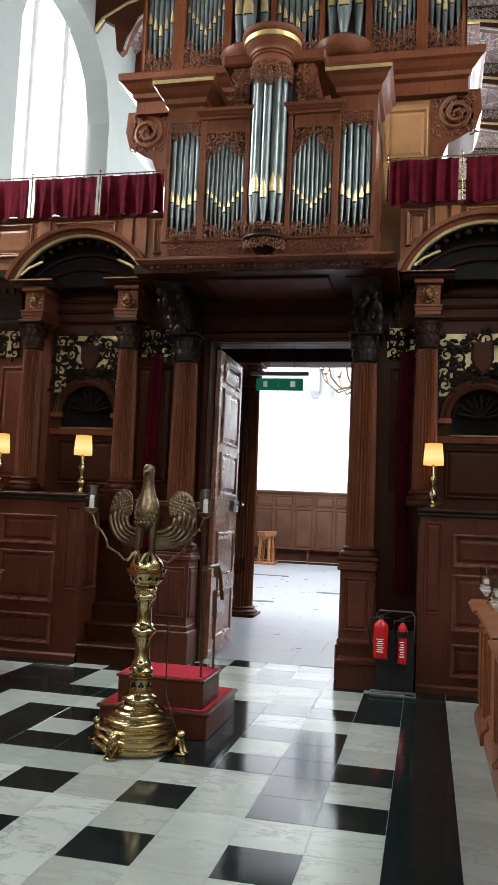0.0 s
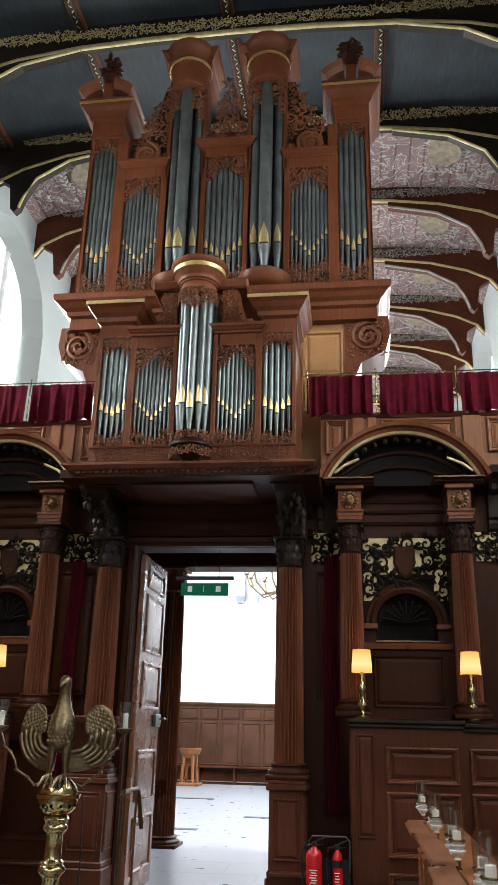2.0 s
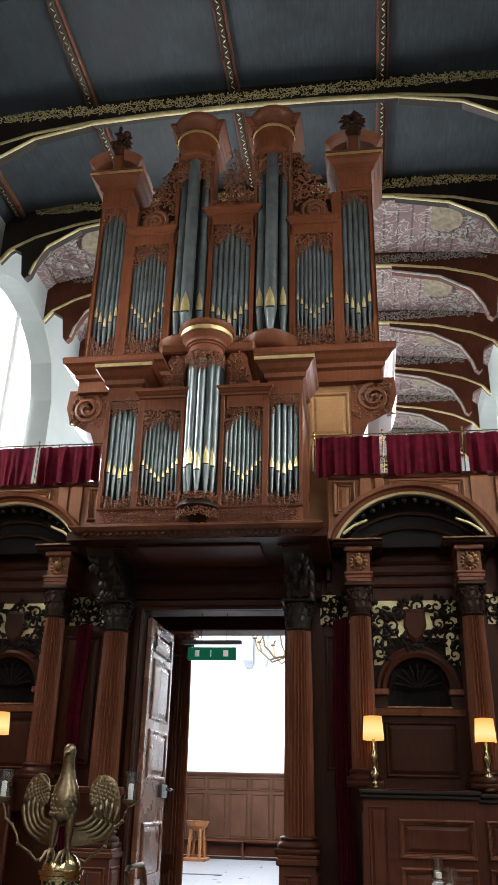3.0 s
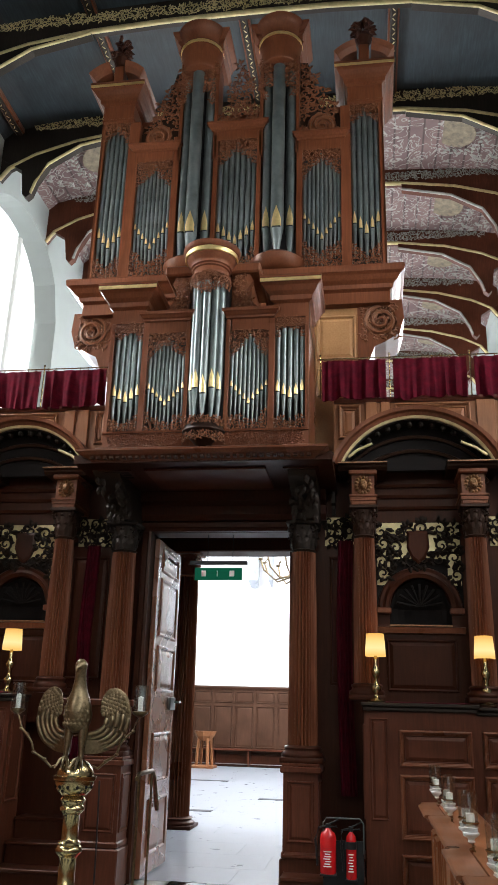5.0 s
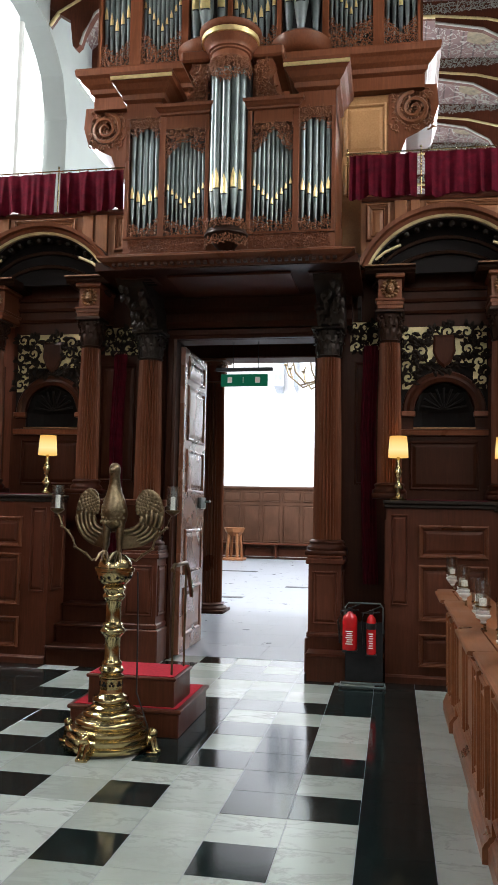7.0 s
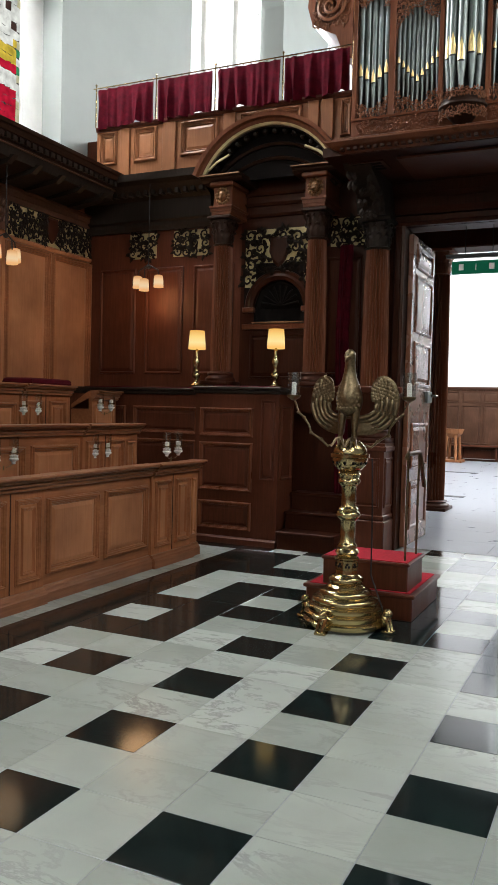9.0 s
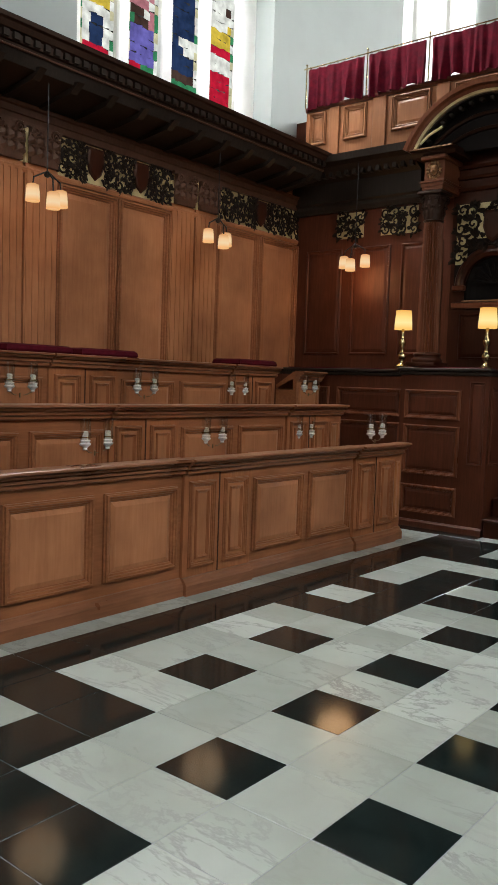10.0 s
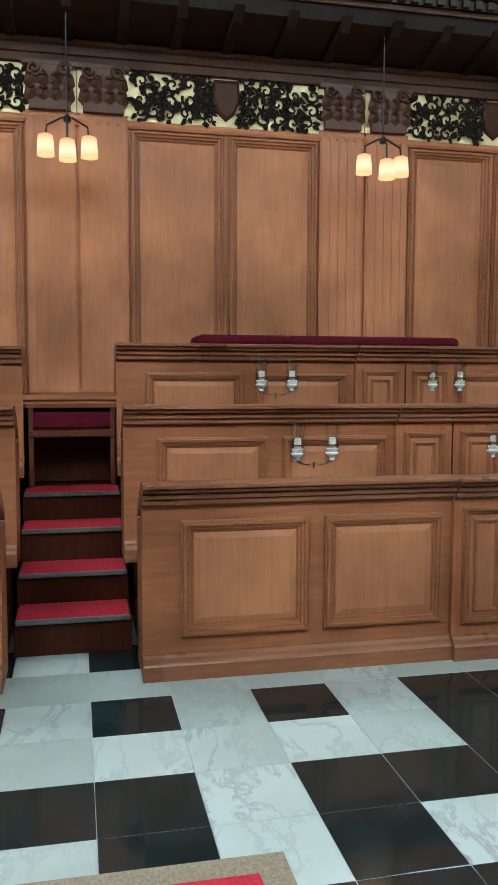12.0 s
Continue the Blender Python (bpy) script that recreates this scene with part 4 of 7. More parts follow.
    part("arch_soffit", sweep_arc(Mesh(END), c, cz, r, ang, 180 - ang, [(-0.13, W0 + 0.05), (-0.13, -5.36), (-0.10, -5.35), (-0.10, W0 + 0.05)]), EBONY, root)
    n = 16
    for k in range(n):
        a = radians(ang + (180 - 2 * ang) * (k + 0.5) / n)
        part("modillion", Mesh(END).ball((c + (r - 0.16) * math.cos(a), cz + (r - 0.16) * math.sin(a), -5.42), 0.035, 0.035, 0.05, 6, 4), EBONY, root)
    for s in (-1, 1):
        part("inner_gilt", Mesh(END).tube([(c + s * 0.72, 4.27, -5.32), (c + s * 0.62, 4.35, -5.32), (c + s * 0.46, 4.42, -5.32)], 0.016, 6), GILTPAINT, root)
    for drop in (0.24, 0.40):
        part("inner_arch", sweep_arc(Mesh(END), c, cz - drop, r, ang + 16, 164 - ang, [(-0.04, GY + 0.02), (-0.04, GY + 0.09), (-0.015, GY + 0.11), (0.0, GY + 0.08), (0.0, GY + 0.02)]), BROWNBLACK, root)
    # near-black sheet in place of the shade under the arch
    part("tympanum", Mesh(END).loft([[(p[0], p[1], d) for p in arc(c, cz, r - 0.09, ang, 180 - ang, 24)] for d in (GY + 0.004, GY + 0.055)]), RECESS_SHADE, root)


bay(BAYS[0], 31)
bay(BAYS[1], 32)

# cornice between and beyond the bays
def cornice(a, b):
    root = thing("screen_cornice", ((a + b) / 2, SY, 4.0), "dark moulded cornice along the organ screen", "cornice")
    part("moulding", Mesh(END).run([(3.76, W0 - 0.05), (3.76, W0 + 0.03), (3.82, W0 + 0.05), (3.86, W0 + 0.05), (3.88, W0 + 0.09), (4.12, W0 + 0.1), (4.18, W0 + 0.22), (4.26, W0 + 0.30), (4.29, W0 + 0.40), (4.37, W0 + 0.42), (4.37, W0 - 0.05)], a, b), EBONY, root)
    n = int((b - a) / 0.11)
    for k in range(n):
        x = a + (b - a) * (k + 0.25) / n
        part("dentil", Mesh(END).box(x, x + 0.05, 4.15, 4.21, W0 + 0.1, W0 + 0.25), EBONY, root)


cornice(WN, BAYS[0] - 0.92)
cornice(BAYS[0] + 0.92, -0.5)
cornice(2.1, BAYS[1] - 0.92)
cornice(BAYS[1] + 0.92, WS)

# ---- soffit under the chair case, with its great brackets ----
sof = thing("case_soffit", (SC, 5.2, 4.0), "dark panelled underside of the organ overhang", "soffit", kind="structure")
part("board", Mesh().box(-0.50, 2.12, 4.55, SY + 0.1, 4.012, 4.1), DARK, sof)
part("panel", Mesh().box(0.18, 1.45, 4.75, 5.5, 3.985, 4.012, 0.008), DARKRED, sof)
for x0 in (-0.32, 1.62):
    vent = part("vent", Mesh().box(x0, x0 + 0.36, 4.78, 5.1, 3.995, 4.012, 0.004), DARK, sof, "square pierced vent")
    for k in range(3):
        # thin black strips painted for the shade inside the slots
        part("slot", Mesh().box(x0 + 0.04, x0 + 0.32, 4.82 + k * 0.09, 4.87 + k * 0.09, 3.991, 3.997), RECESS_SHADE, vent)
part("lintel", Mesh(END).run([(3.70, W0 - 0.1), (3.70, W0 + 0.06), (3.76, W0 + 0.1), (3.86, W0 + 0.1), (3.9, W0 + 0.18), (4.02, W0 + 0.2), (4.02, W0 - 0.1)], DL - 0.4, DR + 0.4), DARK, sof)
for x in (-0.24, 1.80):
    br = thing("bracket", (x, 5.6, 3.63), "black carved scroll bracket under the organ", "bracket", "great brackets")
    bm_ = Mesh(END).loft([[(x + s, v, w) for v, w in ((3.63, W0), (3.63, -5.42), (3.72, -5.38), (3.8, -5.3), (3.88, -5.12), (3.95, -4.9), (4.02, -4.78), (4.02, W0))] for s in (-0.14, 0.14)])
    part("body", bm_, EBONY, br)
    lv = Mesh(END)
    rng2 = random.Random(int(x * 100) + 500)
    for k in range(30):
        q = rng2.random()
        lv.leaf((x + rng2.uniform(-0.12, 0.12), 3.66 + 0.3 * q), -1.57 + rng2.uniform(-0.7, 0.7), 0.11, 0.03, -5.40 + 0.55 * q * q + 0.02, 0.03)
    part("leaves", lv, EBONY, br, "carved leaves")

# ---- desks in front of the screen ----
def desk(x0, x1, y0, top, label, divide, inner):
    root = thing("clergy_desk", ((x0 + x1) / 2, y0, 0), label, "desk", "desks before the screen")
    part("body", Mesh().box(x0, x1, y0, 5.62, 0, top - 0.08), DARKRED, root)
    part("top", Mesh().box(x0 - 0.03, x1 + 0.03, y0 - 0.05, 5.62, top - 0.035, top, 0.008).box(x0 - 0.02, x1 + 0.02, y0 - 0.03, 5.6, top - 0.08, top - 0.035, 0.012), EBONY, root)
    part("velvet_strip", Mesh().box(x0 + 0.2, x1 - 0.05, y0 + 0.02, 5.5, top, top + 0.012, 0.004), CUSHION, root, "red velvet cloth on the desk top")
    part("plinth", Mesh(END).run([(0, -y0 - 0.01), (0, -y0 + 0.03), (0.06, -y0 + 0.03), (0.08, -y0 + 0.012), (0.085, -y0 - 0.01)], x0, x1), DARKRED, root)
    edges = [x0, *divide, x1]
    for a, b in zip(edges, edges[1:]):
        if b - a < 0.35:
            part("pilaster", Mesh(END).panel(a + 0.05, b - 0.04, 0.75, top - 0.14, -y0, 0.025, 0.015, 0.02), DARKRED, root)
        else:
            for v0, v1 in ((0.16, 0.48), (0.60, 1.15), (1.215, 1.54)):
                # lighter oak tone paints the lit edges of the moulding
                part("panel_moulding", Mesh(END).moulding(a + 0.06, b - 0.05, v0, v1, -y0, 0.045, 0.032), CASEDARK, root)
                part("panel", Mesh(END).panel(a + 0.105, b - 0.095, v0 + 0.045, v1 - 0.045, -y0, 0.012, 0.008, 0.03), DARKRED, root)
    fside = NORTH if inner > 0 else SOUTH
    u0, u1 = (y0 + 0.06, 5.55) if inner > 0 else (-5.55, -y0 - 0.06)
    part("side_panel", Mesh(fside).panel(u0, u1, 0.75, top - 0.2, x1 if inner > 0 else -x0, 0.03, 0.018, 0.02), DARKRED, root)
    return root


desk(-2.2, -1.16, 5.18, 1.78, "dark oak panelled desk on the marble floor beside the steps", (-1.42,), 1)
desk(2.38, 3.42, 5.22, 1.78, "dark oak panelled desk standing behind the fire extinguishers", (2.64,), -1)
desk(-4.1, -2.2, 5.32, 1.76, "dark oak panelled return desk in the corner", (-3.2,), 1)
desk(3.42, 5.8, 5.32, 1.76, "dark oak panelled return desk", (4.2, 5.0), -1)

# steps up behind the desks
def steps(name, x0, x1, treads, mat, label):
    root = thing(name, ((x0 + x1) / 2, 5.3, 0), label, "steps")
    for k, (y, z) in enumerate(treads):
        part("riser", Mesh().box(x0, x1, y, 5.8, treads[k - 1][1] if k else 0, z - 0.03), mat, root)
        part("tread", Mesh().box(x0 - 0.01, x1 + 0.01, y - 0.03, 5.8, z - 0.03, z, 0.006), mat, root)
    return root


# these steps are toned lighter for the light on their treads
steps("wooden_steps", 1.62, 2.36, [(5.07, 0.27), (5.32, 0.42)], DARKRED, "dark wooden steps beside the doorway column")
steps("wooden_steps", -1.13, -0.47, [(5.15, 0.2), (5.38, 0.4), (5.55, 0.6)], DARK, "dark wooden steps up to the corner desk")

# velvet drapes beside the columns
def drape(x, y, w, z0, z1):
    m = Mesh()
    n = 16
    ring = []
    for s, off in ((1, 0.0), (-1, 0.012)):
        for k in range(n + 1) if s > 0 else range(n, -1, -1):
            ring.append((x + w * (k / n - 0.5), y + 0.022 * math.sin(k * 1.9) + off))
    m.loft([[(p[0] + 0.02 * math.sin(z * 2), p[1], z) for p in ring] for z in (z0, z0 + (z1 - z0) * 0.3, z0 + (z1 - z0) * 0.65, z1)])
    ob = tagged(part("drape", m, VELVET, None, "", True), "narrow dark red velvet drape hanging beside a column", "curtain", "drapes")
    return ob


drape(-0.62, 5.72, 0.16, 0.6, 3.4)
drape(2.2, 5.72, 0.16, 0.9, 3.45)

# ---- gallery front and curtains ----
gal = thing("gallery_front", (SC, 5.7, 4.37), "warm oak panelled gallery front above the screen", "gallery front", kind="structure")
for a, b in ((-3.97, -0.5), (2.1, WS)):
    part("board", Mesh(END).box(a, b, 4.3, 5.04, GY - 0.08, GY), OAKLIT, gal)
    part("ledge", Mesh(END).run([(5.0, GY - 0.1), (5.0, GY + 0.02), (5.03, GY + 0.035), (5.055, GY + 0.035), (5.055, GY - 0.12)], a, b), DARKRED, gal)
for a, b, k in ((2.13, 2.42, 0), (2.45, 2.58, 1), (2.62, 2.72, 1), (2.75, 3.62, 0), (3.66, 3.86, 1), (3.9, 4.7, 0), (4.75, 4.95, 1), (5.0, 5.7, 0),
                (-0.72, -0.55, 0), (-0.92, -0.78, 1), (-1.08, -0.95, 1), (-1.95, -1.14, 0), (-2.15, -1.99, 1), (-2.75, -2.2, 0), (-2.98, -2.8, 1), (-3.42, -3.05, 0), (-3.6, -3.46, 1), (-3.93, -3.64, 0)):
    if k:
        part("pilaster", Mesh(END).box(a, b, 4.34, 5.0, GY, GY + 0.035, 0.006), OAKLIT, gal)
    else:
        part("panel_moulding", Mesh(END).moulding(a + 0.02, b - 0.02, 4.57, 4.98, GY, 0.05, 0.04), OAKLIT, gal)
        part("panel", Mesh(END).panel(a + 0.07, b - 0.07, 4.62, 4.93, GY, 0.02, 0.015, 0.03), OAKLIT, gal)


def gallery_curtain(a, b, seed):
    rng = random.Random(seed)
    root = thing("gallery_curtain", ((a + b) / 2, 5.66, 5.2), "dark red velvet curtain gathered on the gallery rail", "curtain", "gallery curtains")
    n = int((b - a) / 0.014)
    ph = [rng.uniform(0, 6.28) for _ in range(4)]
    rings = []
    for q, (z, amp) in enumerate(((5.03, 0.044), (5.11, 0.041), (5.2, 0.036), (5.32, 0.028), (5.42, 0.018), (5.475, 0.010), (5.505, 0.014))):
        fr_, bk = [], []
        for k in range(n + 1):
            x = a + (b - a) * k / n
            d = amp * (1.5 * abs(math.sin(x * 21 + ph[0] + 1.3 * math.sin(x * 7 + ph[1]) - 0.12 * q * math.sin(x * 11))) - 0.8 + math.sin(x * 37 + ph[2] + q * 0.3) * 0.5 + 0.25 * math.sin(x * 88 + ph[3]))
            zz = z + (0.014 * math.sin(x * 17 + ph[3]) + 0.012 * math.sin(x * 6 + ph[2]) if q == 0 else 0)
            fr_.append((x, 5.55 + d, zz))
            bk.append((x, 5.56 + d, zz))
        rings.append(fr_ + bk[::-1])
    part("cloth", Mesh().loft(rings), VELVET, root, smooth=True)
    for k in range(max(3, int((b - a) / 0.1))):
        x = a + 0.03 + k * 0.1
        if x < b:
            part("ring", Mesh().tube([(x, 5.555 + 0.016 * math.cos(t_ * 0.9), 5.522 + 0.016 * math.sin(t_ * 0.9)) for t_ in range(8)], 0.003, 4), BRASS, root)


for k, (a, b) in enumerate(((1.97, 2.69), (2.77, 3.58), (3.66, 4.48), (4.56, 5.4), (-1.36, -0.6), (-2.22, -1.42), (-3.04, -2.29), (-3.92, -3.10))):
    gallery_curtain(a, b, 40 + k)
for a, b in ((-3.99, -0.5), (1.93, WS - 0.1)):
    rail = thing("curtain_rail", ((a + b) / 2, 5.66, 5.2), "thin brass curtain rail with finial posts", "curtain rail", "curtain rails")
    part("rod", Mesh().tube([(a, 5.555, 5.53), (b, 5.555, 5.53)], 0.007, 6), BRASS, rail)
    x = a + 0.03
    for x in ((2.73, 3.62, 4.52, 1.95, 5.45) if a > 0 else (-1.39, -2.255, -3.07, -3.96, -0.56)):
        part("post", Mesh().tube([(x, 5.57, 5.05), (x, 5.57, 5.56)], 0.008, 6).ball((x, 5.57, 5.58), 0.014), BRASS, rail)

# gallery floor over the passage, seen through the doorway
solid("gallery_floor", Mesh().box(WN, WS, 6.13, 10.3, 4.64, 5.1), DARK, "dark underside of the organ gallery over the passage", "ceiling")
solid("gallery_beam", Mesh().box(WN, WS, 9.78, 10.28, 4.12, 4.64, 0.02), DARK, "dark oak beam under the gallery edge", "beam")
# ---- antechapel ----
solid("floor_border", Mesh().box(WN, WS, 24.2, 25.4, -0.01, 0.004), BLACKSTONE, "dark stone band in the antechapel floor", "floor")
solid("wall_pier", Mesh().box(-4.08, -3.6, WEST - 0.12, WEST, 2.5, TOP + 0.3, 0.01), PLASTER_LIT, "plain white wall pier", "pier")
for x0, x1 in ((-1.85, -1.48), (-1.12, -0.95)):
    solid("wall_shaft", Mesh().loft([[(x0 + d, WEST - 0.3 + d, z), (x1 - d * 0.5, WEST - 0.3 + d, z), (x1 - d * 0.5, WEST, z), (x0 + d, WEST, z)] for z, d in ((5.9, 0.1), (6.15, 0.0), (7.85, 0.0))]), STONE, "pale grey stone shaft ending on the white wall", "shaft")
acol = column(0.0, 3.72, 4.12, 0.21, CASEDARK, "stout fluted oak column under the gallery in the antechapel")
acol.matrix_basis = Matrix.Translation((-0.5, 10.0, 0))
wain = thing("wainscot", (0, WEST, 0), "brown oak wainscot panelling along the antechapel wall", "wainscot", kind="structure")
part("board", Mesh(END).box(WN, WS, 0, 2.45, -WEST, -WEST + 0.05), WAINSCOT, wain)
part("cap", Mesh(END).run([(2.38, -WEST), (2.38, -WEST + 0.08), (2.45, -WEST + 0.12), (2.5, -WEST + 0.12), (2.5, -WEST)], WN, WS), WAINSCOT, wain)
part("skirting", Mesh(END).box(WN, WS, 0, 0.3, -WEST, -WEST + 0.09), DARKRED, wain)
for k in range(14):
    x = WN + 0.1 + k * 0.73
    part("panel", Mesh(END).panel(x, x + 0.63, 0.5, 1.85, -WEST + 0.05, 0.05, 0.03, 0.04), WAINSCOT, wain)
    part("panel", Mesh(END).panel(x, x + 0.63, 1.95, 2.32, -WEST + 0.05, 0.04, 0.03, 0.04), WAINSCOT, wain)
bench = Mesh(END).box(WN, WS, 0.42, 0.48, -WEST + 0.09, -WEST + 0.5, 0.01)
for k in range(9):
    bench.box(WN + 0.4 + k * 1.2, WN + 0.46 + k * 1.2, 0, 0.42, -WEST + 0.1, -WEST + 0.45)
solid("wall_bench", bench, DARKRED, "long low oak bench along the wainscot", "bench", "")
font = thing("font", (-2.7, 23.2, 0), "small pale wooden font with a wide bowl on legs", "font")
part("bowl", Mesh().lathe([(0.16, 0.78), (0.30, 0.92), (0.34, 1.02), (0.36, 1.06), (0.30, 1.06), (0.2, 0.98)], -2.7, 23.2, 8), OAKLIT, font)
for k in range(4):
    a = 0.6 + k * 1.5708
    part("leg", Mesh().tube([(-2.7 + 0.26 * math.cos(a), 23.2 + 0.26 * math.sin(a), 0.06), (-2.7 + 0.2 * math.cos(a), 23.2 + 0.2 * math.sin(a), 0.86)], 0.05, 8), OAKLIT, font)
part("base", Mesh().box(-3.05, -2.35, 22.85, 23.55, 0, 0.08, 0.01), OAKLIT, font)
for k, (x, y) in enumerate(((-2.6, 15.2), (-0.9, 12.2), (-1.7, 18.6), (0.7, 14.6), (0.9, 19.2))):
    g = thing("floor_grille", (x, y, 0), "dark iron floor grille set in the stone", "grille", "floor grilles")
    part("grate", Mesh().box(x - 0.55, x + 0.55, y - 0.12, y + 0.12, 0.0, 0.006), IRON, g)
ch = thing("chandelier", (0.9, 16, 6.5), "brass branched chandelier hanging in the antechapel", "chandelier")
part("stem", Mesh().lathe([(0.02, 8.5), (0.02, 5.6), (0.06, 5.5), (0.12, 5.3), (0.05, 5.15), (0.10, 4.95), (0.16, 4.8), (0.06, 4.6), (0.03, 4.3)], 0.9, 16, 12), BRASS, ch)
part("chain", Mesh().tube([(0.9, 16, 8.4), (0.9, 16, TOP + 0.3)], 0.012, 5), BRASS, ch)
for k in range(12):
    a = k * 0.5236 + 0.2
    p = [(0.9 + q * math.cos(a), 16 + q * math.sin(a), z) for q, z in ((0.1, 5.0), (0.35, 4.7), (0.65, 4.62), (0.92, 4.85), (1.0, 5.1), (0.9, 5.2))]
    arm = part("arm", Mesh().tube(p, 0.022, 6).ball(p[4], 0.06, 0.06, 0.03), PATINA, ch)
    part("candle", Mesh().tube([(p[4][0], p[4][1], 5.1), (p[4][0], p[4][1], 5.4)], 0.022, 6), WAX, arm)
# exit sign on two wires
sign = thing("exit_sign", (0.77, 6.0, 3.14), "green exit sign with white symbols hanging on two wires", "sign")
part("board", Mesh().box(0.5, 1.04, 5.985, 6.015, 3.06, 3.2, 0.003), GREEN, sign)
part("housing", Mesh().box(0.44, 1.1, 5.97, 6.03, 3.235, 3.275, 0.004), IRON, sign)
for x in (0.64, 0.93):
    part("wire", Mesh().tube([(x, 6.0, 3.27), (x, 6.0, 3.72)], 0.004, 4), IRON, sign)
for a, b, c, d in ((0.58, 0.63, 3.10, 3.165), (0.755, 0.765, 3.10, 3.165), (0.90, 0.955, 3.10, 3.165)):
    part("symbol", Mesh().box(a, b, 5.979, 5.984, c, d), WHITE, sign, "white bar")

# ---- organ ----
# black for the shade between and behind the pipes, put into the colour
CASE_SHADE = plain("case_shade", (0.012, 0.010, 0.009), 0.8, 0, 0.3, 5)


def pipe(parent, x, y, z0, foot, mouth, top, r, metal=None):
    """One front pipe: conical foot, cylindrical body, gilded pointed mouth."""
    p = part("pipe", Mesh().lathe([(r * 0.28, z0), (r, z0 + foot), (r, z0 + foot + 0.002), (r, top), (r * 0.9, top)], x, y, 14), metal or TIN, parent, smooth=True)
    zm = z0 + foot
    m = Mesh()
    h = mouth
    rows = [(-0.28, 0.0), (-0.26, 0.62), (0.0, 0.66), (0.02, 0.70), (0.35, 0.66), (0.62, 0.42), (0.85, 0.16), (1.0, 0.02)]
    rings = []
    for v, wd in rows:
        ring = []
        for k in range(5):
            a = radians(-90) + (k / 4 - 0.5) * 2 * wd * 1.1
            rr = (r if v >= 0 else r * (1 + v * h / foot * 0.7)) * 1.03 + 0.0008
            ring.append((x + rr * math.cos(a), y + rr * math.sin(a), zm + v * h))
        rings.append(ring)
    m.loft(rings[2:], False, False)
    part("mouth", m, GILT, p, "gilded pointed mouth")
    # black block painted for the shade in the mouth slot
    part("mouth_shade", Mesh().box(x - r * 0.62, x + r * 0.62, y - r * 1.0, y - r * 0.6, zm - 0.014, zm), CASE_SHADE, p)
    return p


def shade(root, name, u0, u1, inside, v0, v1, w, size, seed):
    part(name, Mesh(END).foliage(inside, u0, u1, v0, v1, w, size, random.Random(seed), 2.0), CARVE, root, "pierced foliage carving")


def flat(root, u0, u1, z0, z1, w, n, low, vee, topdip, seed, rscale=0.46, mouthk=1.0, metal=None):
    """A field of pipes between u0 and u1; feet stand in a vee, mouths low at the middle."""
    c = (u0 + u1) / 2
    step = (u1 - u0) / n
    # black sheet gives the dark gaps between the pipes
    part("inside", Mesh(END).box(u0, u1, z0, z1, w - 0.22, w - 0.2), CASE_SHADE, root)
    for k in range(n):
        x = u0 + step * (k + 0.5)
        q = abs(x - c) / ((u1 - u0) / 2)
        base = z0 + low * (0.25 + 0.75 * q) if vee else z0 + low * 0.5
        foot = (0.16 + 0.05 * (1 - q)) * mouthk + 0.16 * q * vee
        pipe(root, x, -w + 0.06, z0 + 0.02 + 0.5 * low * q, foot + low * 0.5, min(0.14, step * 1.7) * mouthk, z1 - topdip * q - 0.03, step * rscale, metal)
    shade(root, "lower_shade", u0, u1, lambda u, v: v - z0 < low * (0.45 + 0.55 * abs(u - c) / (u1 - u0) * 2), z0, z0 + low * 1.05, w - 0.012, 0.055 * max(1, (u1 - u0) / 0.42) * 0.9, seed)
    hgt = topdip + 0.1
    shade(root, "upper_shade", u0, u1, lambda u, v: z1 - v < hgt * (0.35 + 0.65 * abs(u - c) / (u1 - u0) * 2), z1 - hgt, z1, w - 0.012, 0.055 * max(1, (u1 - u0) / 0.42) * 0.9, seed + 1)


def case_cornice(root, a, b, z, w, depth, out, gilt=True, mat=None, s=1.0):
    mat = mat or CASE
    pr = [(0, 0), (0.02 * s, 0.25 * out), (0.06 * s, 0.3 * out), (0.09 * s, 0.55 * out), (0.13 * s, 0.75 * out), (0.15 * s, 0.95 * out), (0.20 * s, out), (0.22 * s, 0.96 * out)]
    m = Mesh(END)
    rings = [[(a - o, z + v, w + o), (b + o, z + v, w + o), (b + o, z + v, w - depth), (a - o, z + v, w - depth)] for v, o in pr]
    m.loft(rings)
    c = part("cornice", m, mat, root)
    if gilt:
        g = Mesh(END)
        o = out * 0.98
        g.box(a - o, b + o, z + 0.155 * s, z + 0.185 * s, w + o - 0.01, w + o + 0.004)
        part("gilt_line", g, GILT, c)
    return c


def scrollwork(root, c, v, r, w, hand):
    m = Mesh(END).scroll((c, v), r, 2.2, w, r * 0.16, hand, 1.57, 36)
    m.loft([[(c + r * 0.98 * math.cos(6.2832 * k / 24), v + r * 0.98 * math.sin(6.2832 * k / 24), d) for k in range(24)] for d in (w - 0.06, w - 0.01)])
    part("scroll", m, CARVE, root, "carved spiral scroll")


